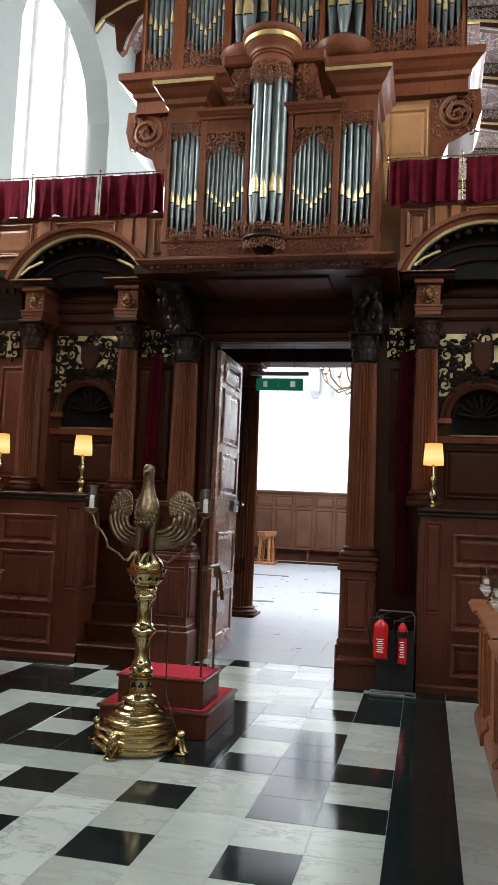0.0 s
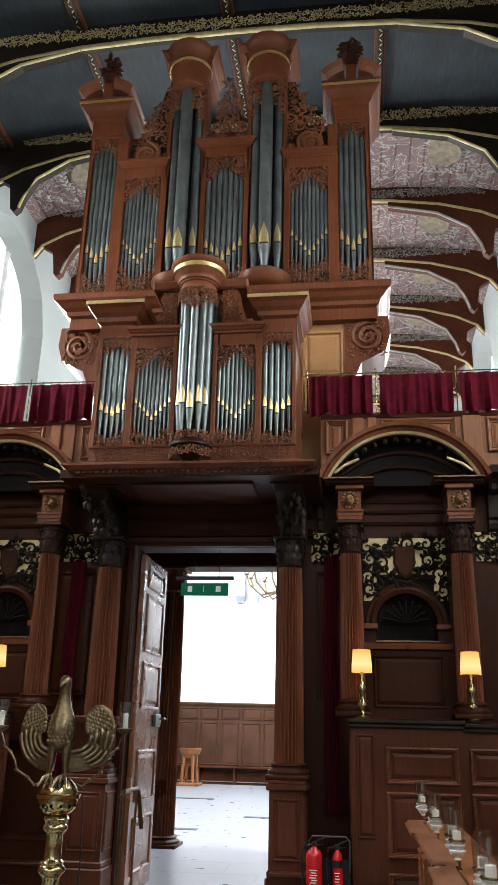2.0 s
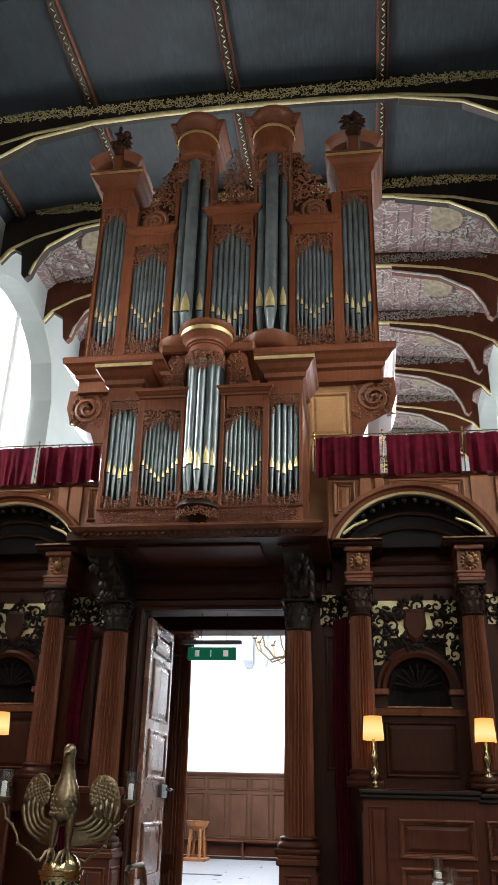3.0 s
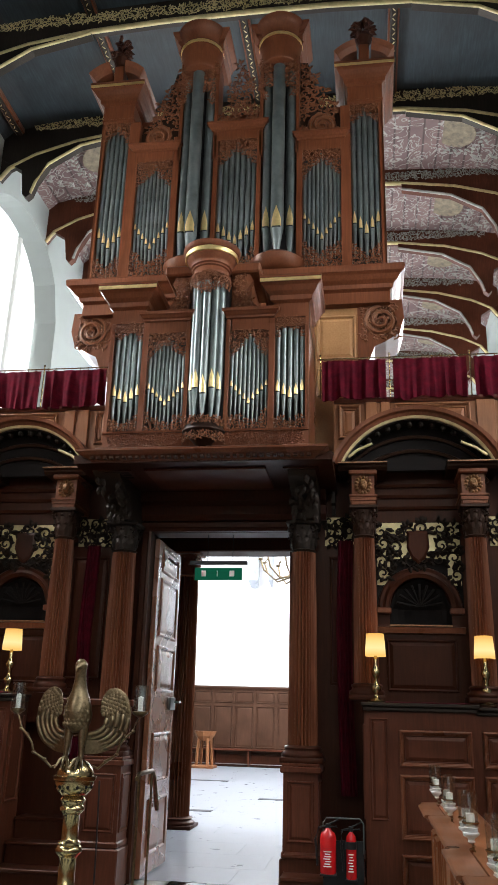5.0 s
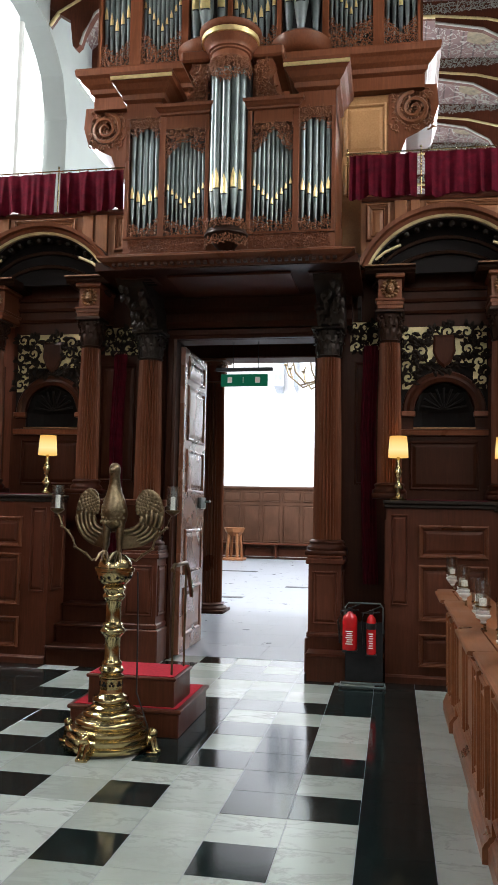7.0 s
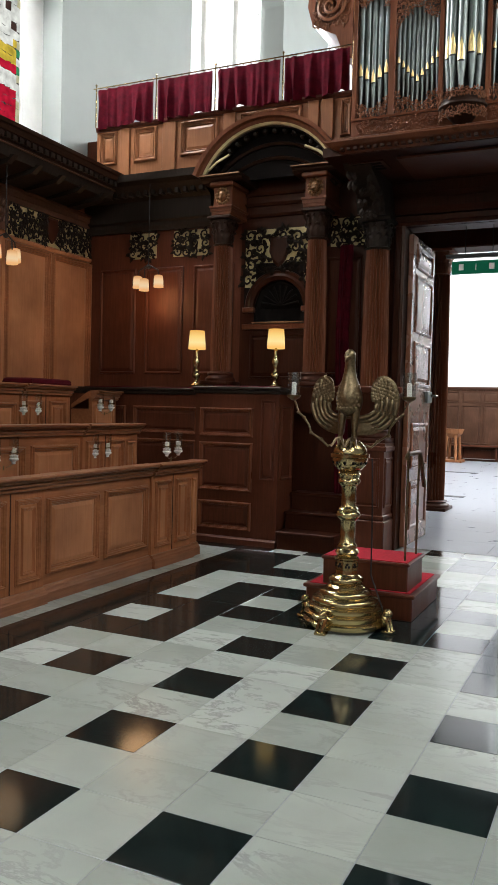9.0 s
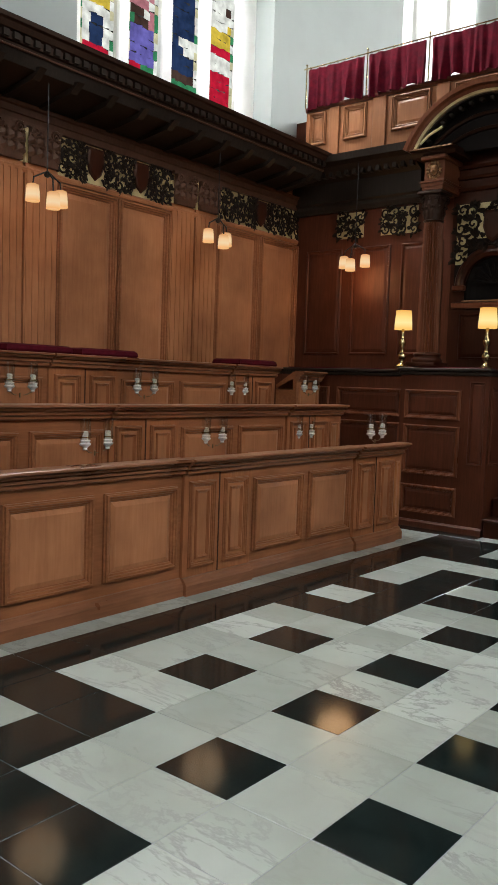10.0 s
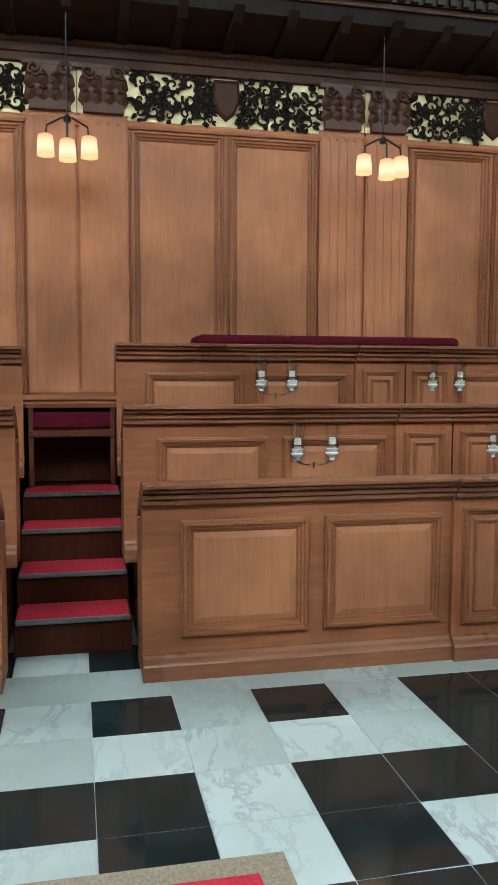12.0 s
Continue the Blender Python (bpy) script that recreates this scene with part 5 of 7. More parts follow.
def chair_case():
    w, u0, u1 = -4.6, -0.24, 1.89
    root = thing("organ_chair_case", (SC, 5.0, 4.02), "carved oak organ case with tin pipes hung over the screen", "organ")
    L = lambda t_: u0 + t_ * (u1 - u0) / 2.13
    part("body", Mesh(END).box(u0, u1, 4.18, 5.60, -5.6, w - 0.24).box(u0, u0 + 0.37, 5.5, 5.84, -5.6, w - 0.02).box(u1 - 0.37, u1, 5.5, 5.84, -5.6, w - 0.02), CASEDARK, root)
    for a, b in ((0, 0.04), (0.355, 0.42), (0.83, 0.875), (1.255, 1.30), (1.71, 1.775), (2.09, 2.13)):
        part("stile", Mesh(END).box(L(a), L(b), 4.34, 5.6, w - 0.24, w, 0.004), CASEDARK, root)
    part("base_cornice", Mesh(END).loft([[(u0 - o, v, w + o), (u1 + o, v, w + o), (u1 + o, v, -5.8), (u0 - o, v, -5.8)] for v, o in ((4.02, 0.06), (4.05, 0.1), (4.07, 0.16), (4.1, 0.2), (4.12, 0.2), (4.14, 0.1), (4.18, 0.04), (4.19, 0.0))]), CASEDARK, root)
    n = 34
    for k in range(n):
        a = u0 - 0.06 + (u1 - u0 + 0.12) * k / n
        part("bead", Mesh(END).box(a, a + 0.035, 4.035, 4.065, w + 0.08, w + 0.13), DARK, root)
    part("apron", Mesh(END).box(u0, u1, 4.19, 4.36, w - 0.24, w - 0.01).run([(4.34, w - 0.02), (4.34, w + 0.015), (4.36, w + 0.02), (4.37, w - 0.02)], u0, u1), CASEDARK, root)
    for a, b, s in ((L(0.06), L(0.82), 5), (L(1.31), L(2.07), 6)):
        part("apron_carving", Mesh(END).foliage(lambda u, v: True, a, b, 4.21, 4.33, w - 0.006, 0.06, random.Random(s), 2.0), CASEDARK, root, "carved acanthus band")
    flat(root, L(0.04), L(0.355), 4.36, 5.60, w, 5, 0.17, 0.4, 0.13, 61, 0.44, 1.15)
    flat(root, L(1.775), L(2.09), 4.36, 5.60, w, 5, 0.17, 0.4, 0.13, 63, 0.44, 1.15)
    flat(root, L(0.42), L(0.83), 4.36, 5.47, w, 9, 0.20, 1.0, 0.20, 65, 0.43, 0.85)
    flat(root, L(1.30), L(1.71), 4.36, 5.47, w, 9, 0.20, 1.0, 0.20, 67, 0.43, 0.85)
    for a, b in ((0.36, 0.87), (1.26, 1.77)):
        part("head_rail", Mesh(END).box(L(a + 0.06), L(b - 0.04), 5.47, 5.6, w - 0.24, w - 0.003), CASEDARK, root)
        case_cornice(root, L(a) + 0.01, L(b) - 0.01, 5.60, w, 0.3, 0.06, False, None, 0.5)
    for a, b in ((0, 0.37), (1.76, 2.13)):
        part("head_rail", Mesh(END).box(L(a), L(b), 5.60, 5.80, w - 0.1, w - 0.003), CASEDARK, root)
        case_cornice(root, L(a), L(b), 5.76, w, 0.6, 0.14, True, None, 1.25)
    # round middle tower
    cx, cy, R = L(1.065), 4.62, 0.195
    part("tower_back", Mesh(END).box(cx - 0.2, cx + 0.2, 4.36, 6.1, w - 0.26, w - 0.03), CASE_SHADE, root)
    for k in range(5):
        a = radians(-164 + 148 * k / 4)
        pipe(root, cx + 0.14 * math.cos(a), cy + 0.14 * math.sin(a), 4.42, 0.36 if k != 2 else 0.29, 0.2, 6.0, 0.043)
    part("corbel", Mesh().lathe([(0.03, 4.14), (0.06, 4.16), (0.10, 4.22), (0.16, 4.28), (0.20, 4.31), (0.222, 4.325), (0.222, 4.345), (0.205, 4.36), (0.195, 4.42), (0.212, 4.44), (0.18, 4.45)], cx, cy, 24), BROWNBLACK, root, smooth=True)
    crv = Mesh()
    rg = random.Random(71)
    for zz0, zz1, sz in ((4.21, 4.29, 0.045), (4.38, 4.46, 0.042), (5.93, 6.09, 0.045)):
        for k in range(15):
            a = radians(-180 + 180 * (k + 0.5) / 15)
            old = crv.m
            crv.m = Matrix.Translation((cx + (R + 0.012) * math.cos(a), cy + (R + 0.012) * math.sin(a), 0)) @ Matrix(((-math.sin(a), 0, math.cos(a), 0), (math.cos(a), 0, math.sin(a), 0), (0, 1, 0, 0), (0, 0, 0, 1)))
            lo = zz0 if zz0 < 5 else zz0 + 0.10 * math.cos(a * 2 + math.pi) * -1 * (1 if abs(math.cos(a)) < 0.7 else 0)
            crv.foliage(lambda u, v: True, -0.03, 0.03, lo, zz1, 0, sz, rg, 2.0)
            crv.m = old
    part("tower_carving", crv, CARVE, root, "pierced carved band")
    part("drum", Mesh().lathe([(R, 6.07), (R + 0.018, 6.085), (R + 0.018, 6.10), (R, 6.112), (R - 0.004, 6.17), (R + 0.012, 6.18), (R + 0.012, 6.195), (R + 0.03, 6.205), (R + 0.03, 6.235), (R + 0.045, 6.25), (R + 0.07, 6.285), (R + 0.08, 6.30)], cx, cy, 32), CASEDARK, root, smooth=True)
    part("gilt_band", Mesh().lathe([(R + 0.075, 6.30), (R + 0.095, 6.305), (R + 0.095, 6.355), (R + 0.08, 6.36)], cx, cy, 32), GILT, root, smooth=True)
    part("crown", Mesh().lathe([(R + 0.08, 6.36), (R + 0.11, 6.385), (R + 0.12, 6.42), (R + 0.1, 6.43), (0.05, 6.45)], cx, cy, 32), CASEDARK, root, smooth=True)
    for s in (-1, 1):
        a = cx + s * 0.25
        wing = Mesh(END)
        pts = [(0, 5.66), (0.30, 5.66), (0.27, 5.78), (0.14, 5.9), (0.12, 6.0), (0.20, 6.12), (0.16, 6.2), (0.0, 6.2)]
        wing.loft([[(a + s * p, q, d) for p, q in pts] for d in (w - 0.2, w - 0.12)])
        part("wing", wing, CASEDARK, root)
        part("wing_carving", Mesh(END).foliage(lambda u, v: abs(u - a) < 0.24 - 0.2 * min(1, (v - 5.66) / 0.4) + 0.08, min(a, a + s * 0.28), max(a, a + s * 0.28), 5.7, 6.18, w - 0.105, 0.075, random.Random(80 + s), 2.4), CARVE, root, "carved leaf wing")
        part("moulding", Mesh(END).box(min(a - s * 0.05, a + s * 0.28), max(a - s * 0.05, a + s * 0.28), 6.2, 6.32, -5.4, w - 0.06, 0.02), CASEDARK, root)
    part("upper_body", Mesh(END).box(cx - 0.42, cx + 0.42, 5.6, 6.3, -5.5, w - 0.2), CASEDARK, root)
    return root


def main_case():
    w, u0, u1 = -5.9, -1.1, 2.76
    root = thing("organ_main_case", (SC, 6.4, 5.2), "tall carved oak organ case with grey pipes on the gallery", "organ")
    part("waist", Mesh(END).box(-0.72, 2.38, 4.3, 6.5, -7.2, w - 0.12), HONEY, root)
    for v0, v1 in ((5.25, 5.62), (5.72, 6.32)):
        part("waist_panel", Mesh(END).panel(1.88, 2.36, v0, v1, w - 0.12, 0.05, 0.025, 0.03), HONEY, root)
    for s, a in ((-1, -0.98), (1, 2.64)):
        co = Mesh(END)
        pts = [(-0.26, 6.5), (0.28, 6.5), (0.30, 6.25), (0.24, 6.05), (0.08, 5.95), (-0.06, 5.88), (-0.16, 5.62), (-0.26, 5.58)]
        co.loft([[(a + s * p, q, d) for p, q in pts] for d in (w - 0.7, w - 0.1)])
        part("console", co, CASE, root)
        scrollwork(root, a + s * 0.02, 6.22, 0.2, w - 0.09, s)
        part("console_carving", Mesh(END).foliage(lambda u, v: True, a - 0.22, a + 0.22, 5.98, 6.46, w - 0.1, 0.1, random.Random(90 + s), 1.6), CARVE, root, "carved leaves")
    part("impost", Mesh(END).box(u0 - 0.02, u1 + 0.02, 6.42, 6.6, -7.2, w), CASE, root)
    case_cornice(root, u0, u1, 6.57, w, 1.3, 0.2, False, None, 1.25)
    part("body", Mesh(END).box(u0, u1, 6.9, 9.6, -7.2, w - 0.26), CASE, root)
    part("side_face", Mesh(END).box(u1 - 0.02, u1, 6.93, 9.7, -7.2, w, 0), CASE, root)
    part("side_face", Mesh(END).box(u0, u0 + 0.02, 6.93, 9.7, -7.2, w, 0), CASE, root)
    sts = [(-1.1, -1.05), (-0.70, -0.55), (-0.06, 0.03), (0.50, 0.56), (1.09, 1.15), (1.62, 1.70), (2.20, 2.33), (2.70, 2.76)]
    for k, (a, b) in enumerate(sts):
        part("stile", Mesh(END).box(a, b, 6.93, 9.40 if k in (0, 1, 6, 7) else 9.1, w - 0.26, w, 0.006), CASE, root)
    flat(root, -1.05, -0.70, 6.95, 9.40, w, 5, 0.34, 0.6, 0.24, 101, 0.44, 1.35, TIN_OLD)
    flat(root, 2.33, 2.70, 6.95, 9.40, w, 5, 0.34, 0.6, 0.24, 103, 0.44, 1.35, TIN_OLD)
    flat(root, -0.55, -0.06, 6.95, 8.72, w, 9, 0.40, 1.2, 0.34, 105, 0.43, 1.0, TIN_OLD)
    flat(root, 1.70, 2.20, 6.95, 8.72, w, 9, 0.40, 1.2, 0.34, 107, 0.43, 1.0, TIN_OLD)
    flat(root, 0.56, 1.09, 6.95, 8.98, w, 7, 0.34, 0.7, 0.36, 109, 0.43, 1.1, TIN_OLD)
    for a, b, z in ((-0.55, -0.06, 8.72), (1.70, 2.20, 8.72), (0.53, 1.12, 8.98)):
        part("head_rail", Mesh(END).box(a, b, z, z + 0.15, w - 0.26, w - 0.003), CASE, root)
        case_cornice(root, a - 0.05, b + 0.05, z + 0.15, w, 0.4, 0.08, False, None, 0.5)
    # outer towers with broken segmental pediments and urns
    for a, b in ((-1.1, -0.66), (2.30, 2.76)):
        c = (a + b) / 2
        part("head", Mesh(END).box(a, b, 9.4, 9.74, -7.0, w - 0.003), CASE, root)
        part("head_moulding", Mesh(END).box(a - 0.012, b + 0.012, 9.44, 9.47, -6.9, w + 0.012, 0.006), CASE, root)
        case_cornice(root, a, b, 9.70, w, 0.9, 0.17, True, None, 1.3)
        for s in (-1, 1):
            m = Mesh(END)
            sweep_arc(m, c, 9.74, 0.46, 90 - s * 13, 90 - s * 50, [(-0.05, w - 0.5), (-0.05, w + 0.16), (0.0, w + 0.22), (0.06, w + 0.26), (0.06, w - 0.5)], 10)
            part("pediment", m, CASE, root)
        part("urn_base", Mesh(END).box(c - 0.07, c + 0.07, 9.98, 10.26, w + 0.0, w + 0.15, 0.01), CASE, root)
        ur = Mesh().lathe([(0.03, 10.26), (0.08, 10.30), (0.12, 10.40), (0.09, 10.48), (0.04, 10.52)], c, -w - 0.07, 14)
        rg = random.Random(int(c * 10) + 70)
        ur.m = END.copy()
        for k in range(70):
            an = rg.uniform(0, 6.28)
            ur.leaf((c + 0.08 * rg.random() * math.cos(an), 10.54 + 0.15 * rg.random() * math.sin(an)), an, 0.13, 0.032, w + 0.07 + rg.uniform(-0.08, 0.08), 0.05)
        part("urn", ur, DARK, root, "dark carved urn of flowers")
    # two tall middle towers, round-fronted
    for c in (0.265, 1.385):
        R = 0.25
        part("tower_back", Mesh(END).box(c - R, c + R, 6.95, 10.15, w - 0.3, w - 0.12), CASE_SHADE, root)
        part("tower_foot", Mesh().lathe([(R, 6.86), (R + 0.05, 6.9), (R + 0.09, 6.98), (R + 0.10, 7.02), (R + 0.03, 7.08), (R, 7.1)], c, -w + 0.02, 28), CASE, root, smooth=True)
        for k, (dx, rr) in enumerate(((-0.155, 0.062), (0.0, 0.085), (0.155, 0.062))):
            pipe(root, c + dx, -w + (0.05 if k != 1 else -0.08), 7.06, 0.52 if k != 1 else 0.42, 0.30, 10.05, rr, TIN_OLD)
        part("tower_side", Mesh(END).box(c - R - 0.02, c - R + 0.03, 8.7, 10.3, w - 0.3, w + 0.0, 0.004).box(c + R - 0.03, c + R + 0.02, 8.7, 10.3, w - 0.3, w + 0.0, 0.004), CASE, root)
        part("tower_head", Mesh().lathe([(R, 10.1), (R + 0.015, 10.12), (R + 0.015, 10.2), (R + 0.02, 10.22), (R + 0.015, 10.32), (R + 0.03, 10.4), (R + 0.045, 10.46)], c, -w + 0.04, 28), CASE, root, smooth=True)
        part("gilt_band", Mesh().lathe([(R + 0.04, 10.46), (R + 0.06, 10.465), (R + 0.06, 10.50), (R + 0.04, 10.505)], c, -w + 0.04, 28), GILT, root, smooth=True)
        part("crown", Mesh().lathe([(R + 0.04, 10.505), (R + 0.015, 10.52), (R + 0.0, 10.54), (R + 0.005, 10.63), (R + 0.03, 10.66), (R + 0.035, 10.69), (R + 0.07, 10.72), (R + 0.10, 10.76), (R + 0.105, 10.80), (R + 0.02, 10.82), (0.05, 10.84)], c, -w + 0.04, 28), CASE, root, smooth=True)
        part("crown_return", Mesh(END).loft([[(c - o, v, w + o - 0.28), (c + o, v, w + o - 0.28), (c + o, v, w - 0.6), (c - o, v, w - 0.6)] for v, o in ((10.45, 0.29), (10.50, 0.33), (10.52, 0.31), (10.63, 0.31), (10.66, 0.34), (10.69, 0.34), (10.76, 0.40), (10.80, 0.41), (10.82, 0.3))]), CASE, root)
        part("tower_shade", Mesh(END).foliage(lambda u, v: 10.22 - v < 0.20 + 0.6 * abs(u - c) / R, c - R, c + R, 9.45, 10.22, w + 0.1, 0.085, random.Random(int(c * 100)), 2.0), CARVE, root, "pierced carved shade")
    # carvings above the lower fields
    for s, a, b in ((-1, -0.62, 0.02), (1, 1.64, 2.28)):
        c = (a + b) / 2
        scrollwork(root, c - s * 0.0, 9.14, 0.19, w - 0.05, s)
        part("crest", Mesh(END).foliage(lambda u, v: (u - a if s < 0 else b - u) > (v - 9.0) * 0.42 and v > 9.3 or v < 9.1, a, b, 8.98, 10.2, w - 0.08, 0.13, random.Random(130 + s), 1.8), CARVE, root, "carved scrolling crest")
        # backing coloured dark for the shade in the gaps of the carving
        part("crest_back", Mesh(END).loft([[(p, q, d) for p, q in (((b, 8.9), (a, 8.9), (a + 0.1, 9.35), (b - 0.28, 9.5), (b - 0.12, 10.25), (b, 10.25)) if s < 0 else ((a, 8.9), (b, 8.9), (b - 0.1, 9.35), (a + 0.28, 9.5), (a + 0.12, 10.25), (a, 10.25)))] for d in (w - 0.2, w - 0.09)]), BROWNBLACK, root)
    part("middle_crest", Mesh(END).foliage(lambda u, v: abs(u - 0.825) < 0.30 - 0.22 * (v - 9.2), 0.53, 1.12, 9.22, 10.3, w - 0.05, 0.11, random.Random(140), 2.4), CARVE, root, "carved foliage crest")
    return root


chair_case()
main_case()

# ---- ceiling ----
BOARDS = wood("painted_boards", (0.011, 0.018, 0.022), (0.031, 0.044, 0.053), (0.060, 0.080, 0.094), 0.55, (7, 0.6, 7))


def painted():
    """Plum boards with faded pale arabesques."""
    m, t, b = nodes("painted_ceiling", 0.7)
    n = tex(t, "ShaderNodeTexNoise", 1.6, Detail=5.0)
    plank = tex(t, "ShaderNodeTexWave", 1.1, Distortion=0.0)
    swirl = tex(t, "ShaderNodeTexNoise", 2.3, Detail=1.5, Distortion=2.6)
    dots = tex(t, "ShaderNodeTexVoronoi", 5.5)
    c = ramp(t, n.outputs[0], [(0.3, (0.125, 0.075, 0.072)), (0.7, (0.20, 0.128, 0.12))])
    c = mixc(t, 1.0, c, ramp(t, plank.outputs[0], [(0.0, (0.45,) * 3), (0.08, (1.0,) * 3)]), 'MULTIPLY')
    line = ramp(t, swirl.outputs[0], [(0.455, (0,) * 3), (0.475, (0.75,) * 3), (0.51, (0.75,) * 3), (0.53, (0,) * 3)])
    c = mixc(t, line, c, (0.36, 0.345, 0.31))
    st = ramp(t, dots.outputs["Distance"], [(0.13, (0.7,) * 3), (0.2, (0,) * 3)])
    t.links.new(mixc(t, st, c, (0.33, 0.32, 0.28)), b.inputs["Base Color"])
    return m


PAINTED = painted()
ROUNDEL = plain("roundel_field", (0.17, 0.135, 0.09), 0.7, 0, 0.5, 7)
PALE = plain("pale_paint", (0.25, 0.24, 0.21), 0.7, 0, 0.3, 8)
CE, CS = 12.75, 12.25            # flat middle, and springing at the walls
xm = (WN + WS) / 2


def roof_section():
    n = 12
    pts = []
    for k in range(n + 1):
        a = math.pi * k / n
        pts.append((xm - 5.2 * math.cos(a), CS + (CE - CS) * math.sin(a) ** 0.75))
    return pts


def ceiling(name, y0, y1, mat, label):
    pts = roof_section()
    m = Mesh().loft([[*[(p[0], y, p[1]) for p in pts], *[(p[0], y, p[1] + 0.15) for p in pts[::-1]]] for y in (y0, y1)])
    return solid(name, m, mat, label, "ceiling")


ceiling("ceiling", EAST, 9.45, BOARDS, "dark blue-black boarded ceiling")
ceiling("ceiling_antechapel", 9.45, WEST, PAINTED, "painted ceiling with pale scrolls and roundels")
for k, y in enumerate((-11.2, -8.6, -6.1, -3.5, -0.95, 1.6, 4.4, 7.05, 9.45, 11.8, 14.1, 16.35, 18.6, 20.9, 23.2)):
    tr = thing("roof_truss", (xm, y, CS), "dark roof truss with gilded edge and pierced spandrels", "roof beam", "roof trusses")
    pts = roof_section()
    low = [(p[0], p[1] - (0.42 if y < 10 else 0.32) - 0.5 * (abs(p[0] - xm) / 5.2) ** 4) for p in pts]
    m = Mesh().loft([[*[(p[0], yy, p[1]) for p in low], *[(p[0], yy, p[1]) for p in pts[::-1]]] for yy in (y - 0.07, y + 0.07)])
    g = Mesh().tube([(p[0], y - 0.06, p[1] + 0.01) for p in low], 0.042, 8)
    part("beam", m, EBONY if y < 10 else DARKRED, tr)
    part("gilt_edge", g, GILTPAINT, tr, "pale gilded edge", True)
    for s in (-1, 1):
        x = xm + s * 5.2
        br = Mesh()
        prof2 = [(0, 12.3), (0, 11.8), (-0.45, 11.5), (-0.52, 10.96), (-0.60, 10.88), (-0.69, 10.96), (-0.76, 11.2), (-0.98, 11.6), (-1.6, 11.98), (-2.6, 12.2), (-2.6, 12.35)]
        br.loft([[(x + s * a, yy, z) for a, z in prof2] for yy in (y - 0.08, y + 0.08)])
        part("bracket", br, EBONY if y < 10 else DARKRED, tr)
        part("bracket_edge", Mesh().tube([(x + s * a, y - 0.09, z) for a, z in prof2[5:10]], 0.028, 6), GILTPAINT if y < 10 else PALE, tr)
    if y > 4:
        lf = Mesh(END)
        lf.foliage(lambda u, v: True, WN + 0.6, WS - 0.6, CE - 0.33, CE - 0.12, -y + 0.075, 0.09, random.Random(150 + k), 1.6)
        part("pierced_carving", lf, GILTPAINT if y < 10 else PALE, tr, "carved running pattern")
for x in (-4.2, -1.92, 0.57, 3.05, 5.5):
    z = CS + (CE - CS) * math.sin(math.acos(max(-1, min(1, (xm - x) / 5.2)))) ** 0.75
    rib = thing("ceiling_rib", (x, 0, z), "dark carved ceiling rib running lengthways", "ceiling rib", "ceiling ribs")
    part("rib", Mesh().box(x - 0.06, x + 0.06, EAST, 9.45, z - 0.14, z + 0.02, 0.02), EBONY, rib)
    lb = Mesh(Matrix(((0, 1, 0, x), (1, 0, 0, 0), (0, 0, -1, z - 0.14), (0, 0, 0, 1))))
    for q in range(150):
        lb.leaf((-5.7 + q * 0.1, -0.03 if q % 2 else 0.03), 0.7 if q % 2 else -0.7, 0.085, 0.011, 0, 0.012)
    part("leaf_band", lb, GILTPAINT, rib, "gilded running leaves")
    for e in (-0.075, 0.075):
        part("edge_moulding", Mesh().box(x + e - 0.02, x + e + 0.02, EAST, 9.4, z - 0.09, z + 0.02, 0.008), CASEDARK, rib)
# painted roundels on the antechapel ceiling
for k, y in enumerate((10.55, 12.95, 15.2, 17.5, 19.75)):
    for x in (1.0, 4.3, -2.9):
        z = CS + (CE - CS) * math.sin(math.acos(max(-1, min(1, (xm - x) / 5.2)))) ** 0.75
        sl = 0.28 if x > 3 else (-0.28 if x < -2 else 0)
        rd = thing("ceiling_roundel", (x, y, z), "painted pale wreath roundel on the ceiling", "painted roundel", "roundels")
        rd.matrix_basis = Matrix.Translation((x, y, z - 0.04)) @ pose(0, 0, 0, 0, math.degrees(sl), 0)
        ring = Mesh()
        for q in range(54):
            a = q * 6.2832 / 54
            ring.leaf((0.60 * math.cos(a), 0.60 * math.sin(a)), a + (0.9 if q % 2 else 2.4), 0.13, 0.035, 0, 0.02)
        for q in range(60):
            a = q * 6.2832 / 60
            if abs(math.cos(a)) > 0.35:
                ring.leaf((1.25 * math.cos(a), 0.8 * math.sin(a)), a + 1.2 + (q % 3), 0.17, 0.04, 0, 0.02)
        ob = part("wreath", ring, PALE, rd)
        ob.matrix_parent_inverse = Matrix()
        ob = part("field", Mesh().lathe([(0.42, -0.01), (0.42, 0.0)], 0, 0, 24), ROUNDEL, rd)
        ob.matrix_parent_inverse = Matrix()

# ---- windows ----
LEAD = plain("stone_mullion", (0.70, 0.70, 0.66), 0.8, 0, 0.08, 4)
WINDOWPANE = glow("window_pane", (0.94, 0.98, 1.0), 1.6)


def stained():
    m = bpy.data.materials.new("stained_glass")
    m.use_nodes = True
    t = m.node_tree
    info = t.nodes.new("ShaderNodeObjectInfo")
    e = t.nodes.new("ShaderNodeEmission")
    n = tex(t, "ShaderNodeTexNoise", 9.0, Detail=4.0)
    k = ramp(t, n.outputs[0], [(0.3, (0.5,) * 3), (0.7, (1.0,) * 3)])
    t.links.new(mixc(t, 1.0, info.outputs["Color"], k, 'MULTIPLY'), e.inputs[0])
    e.inputs[1].default_value = 0.85
    t.links.new(e.outputs[0], t.nodes["Material Output"].inputs[0])
    return m


STAIN = stained()


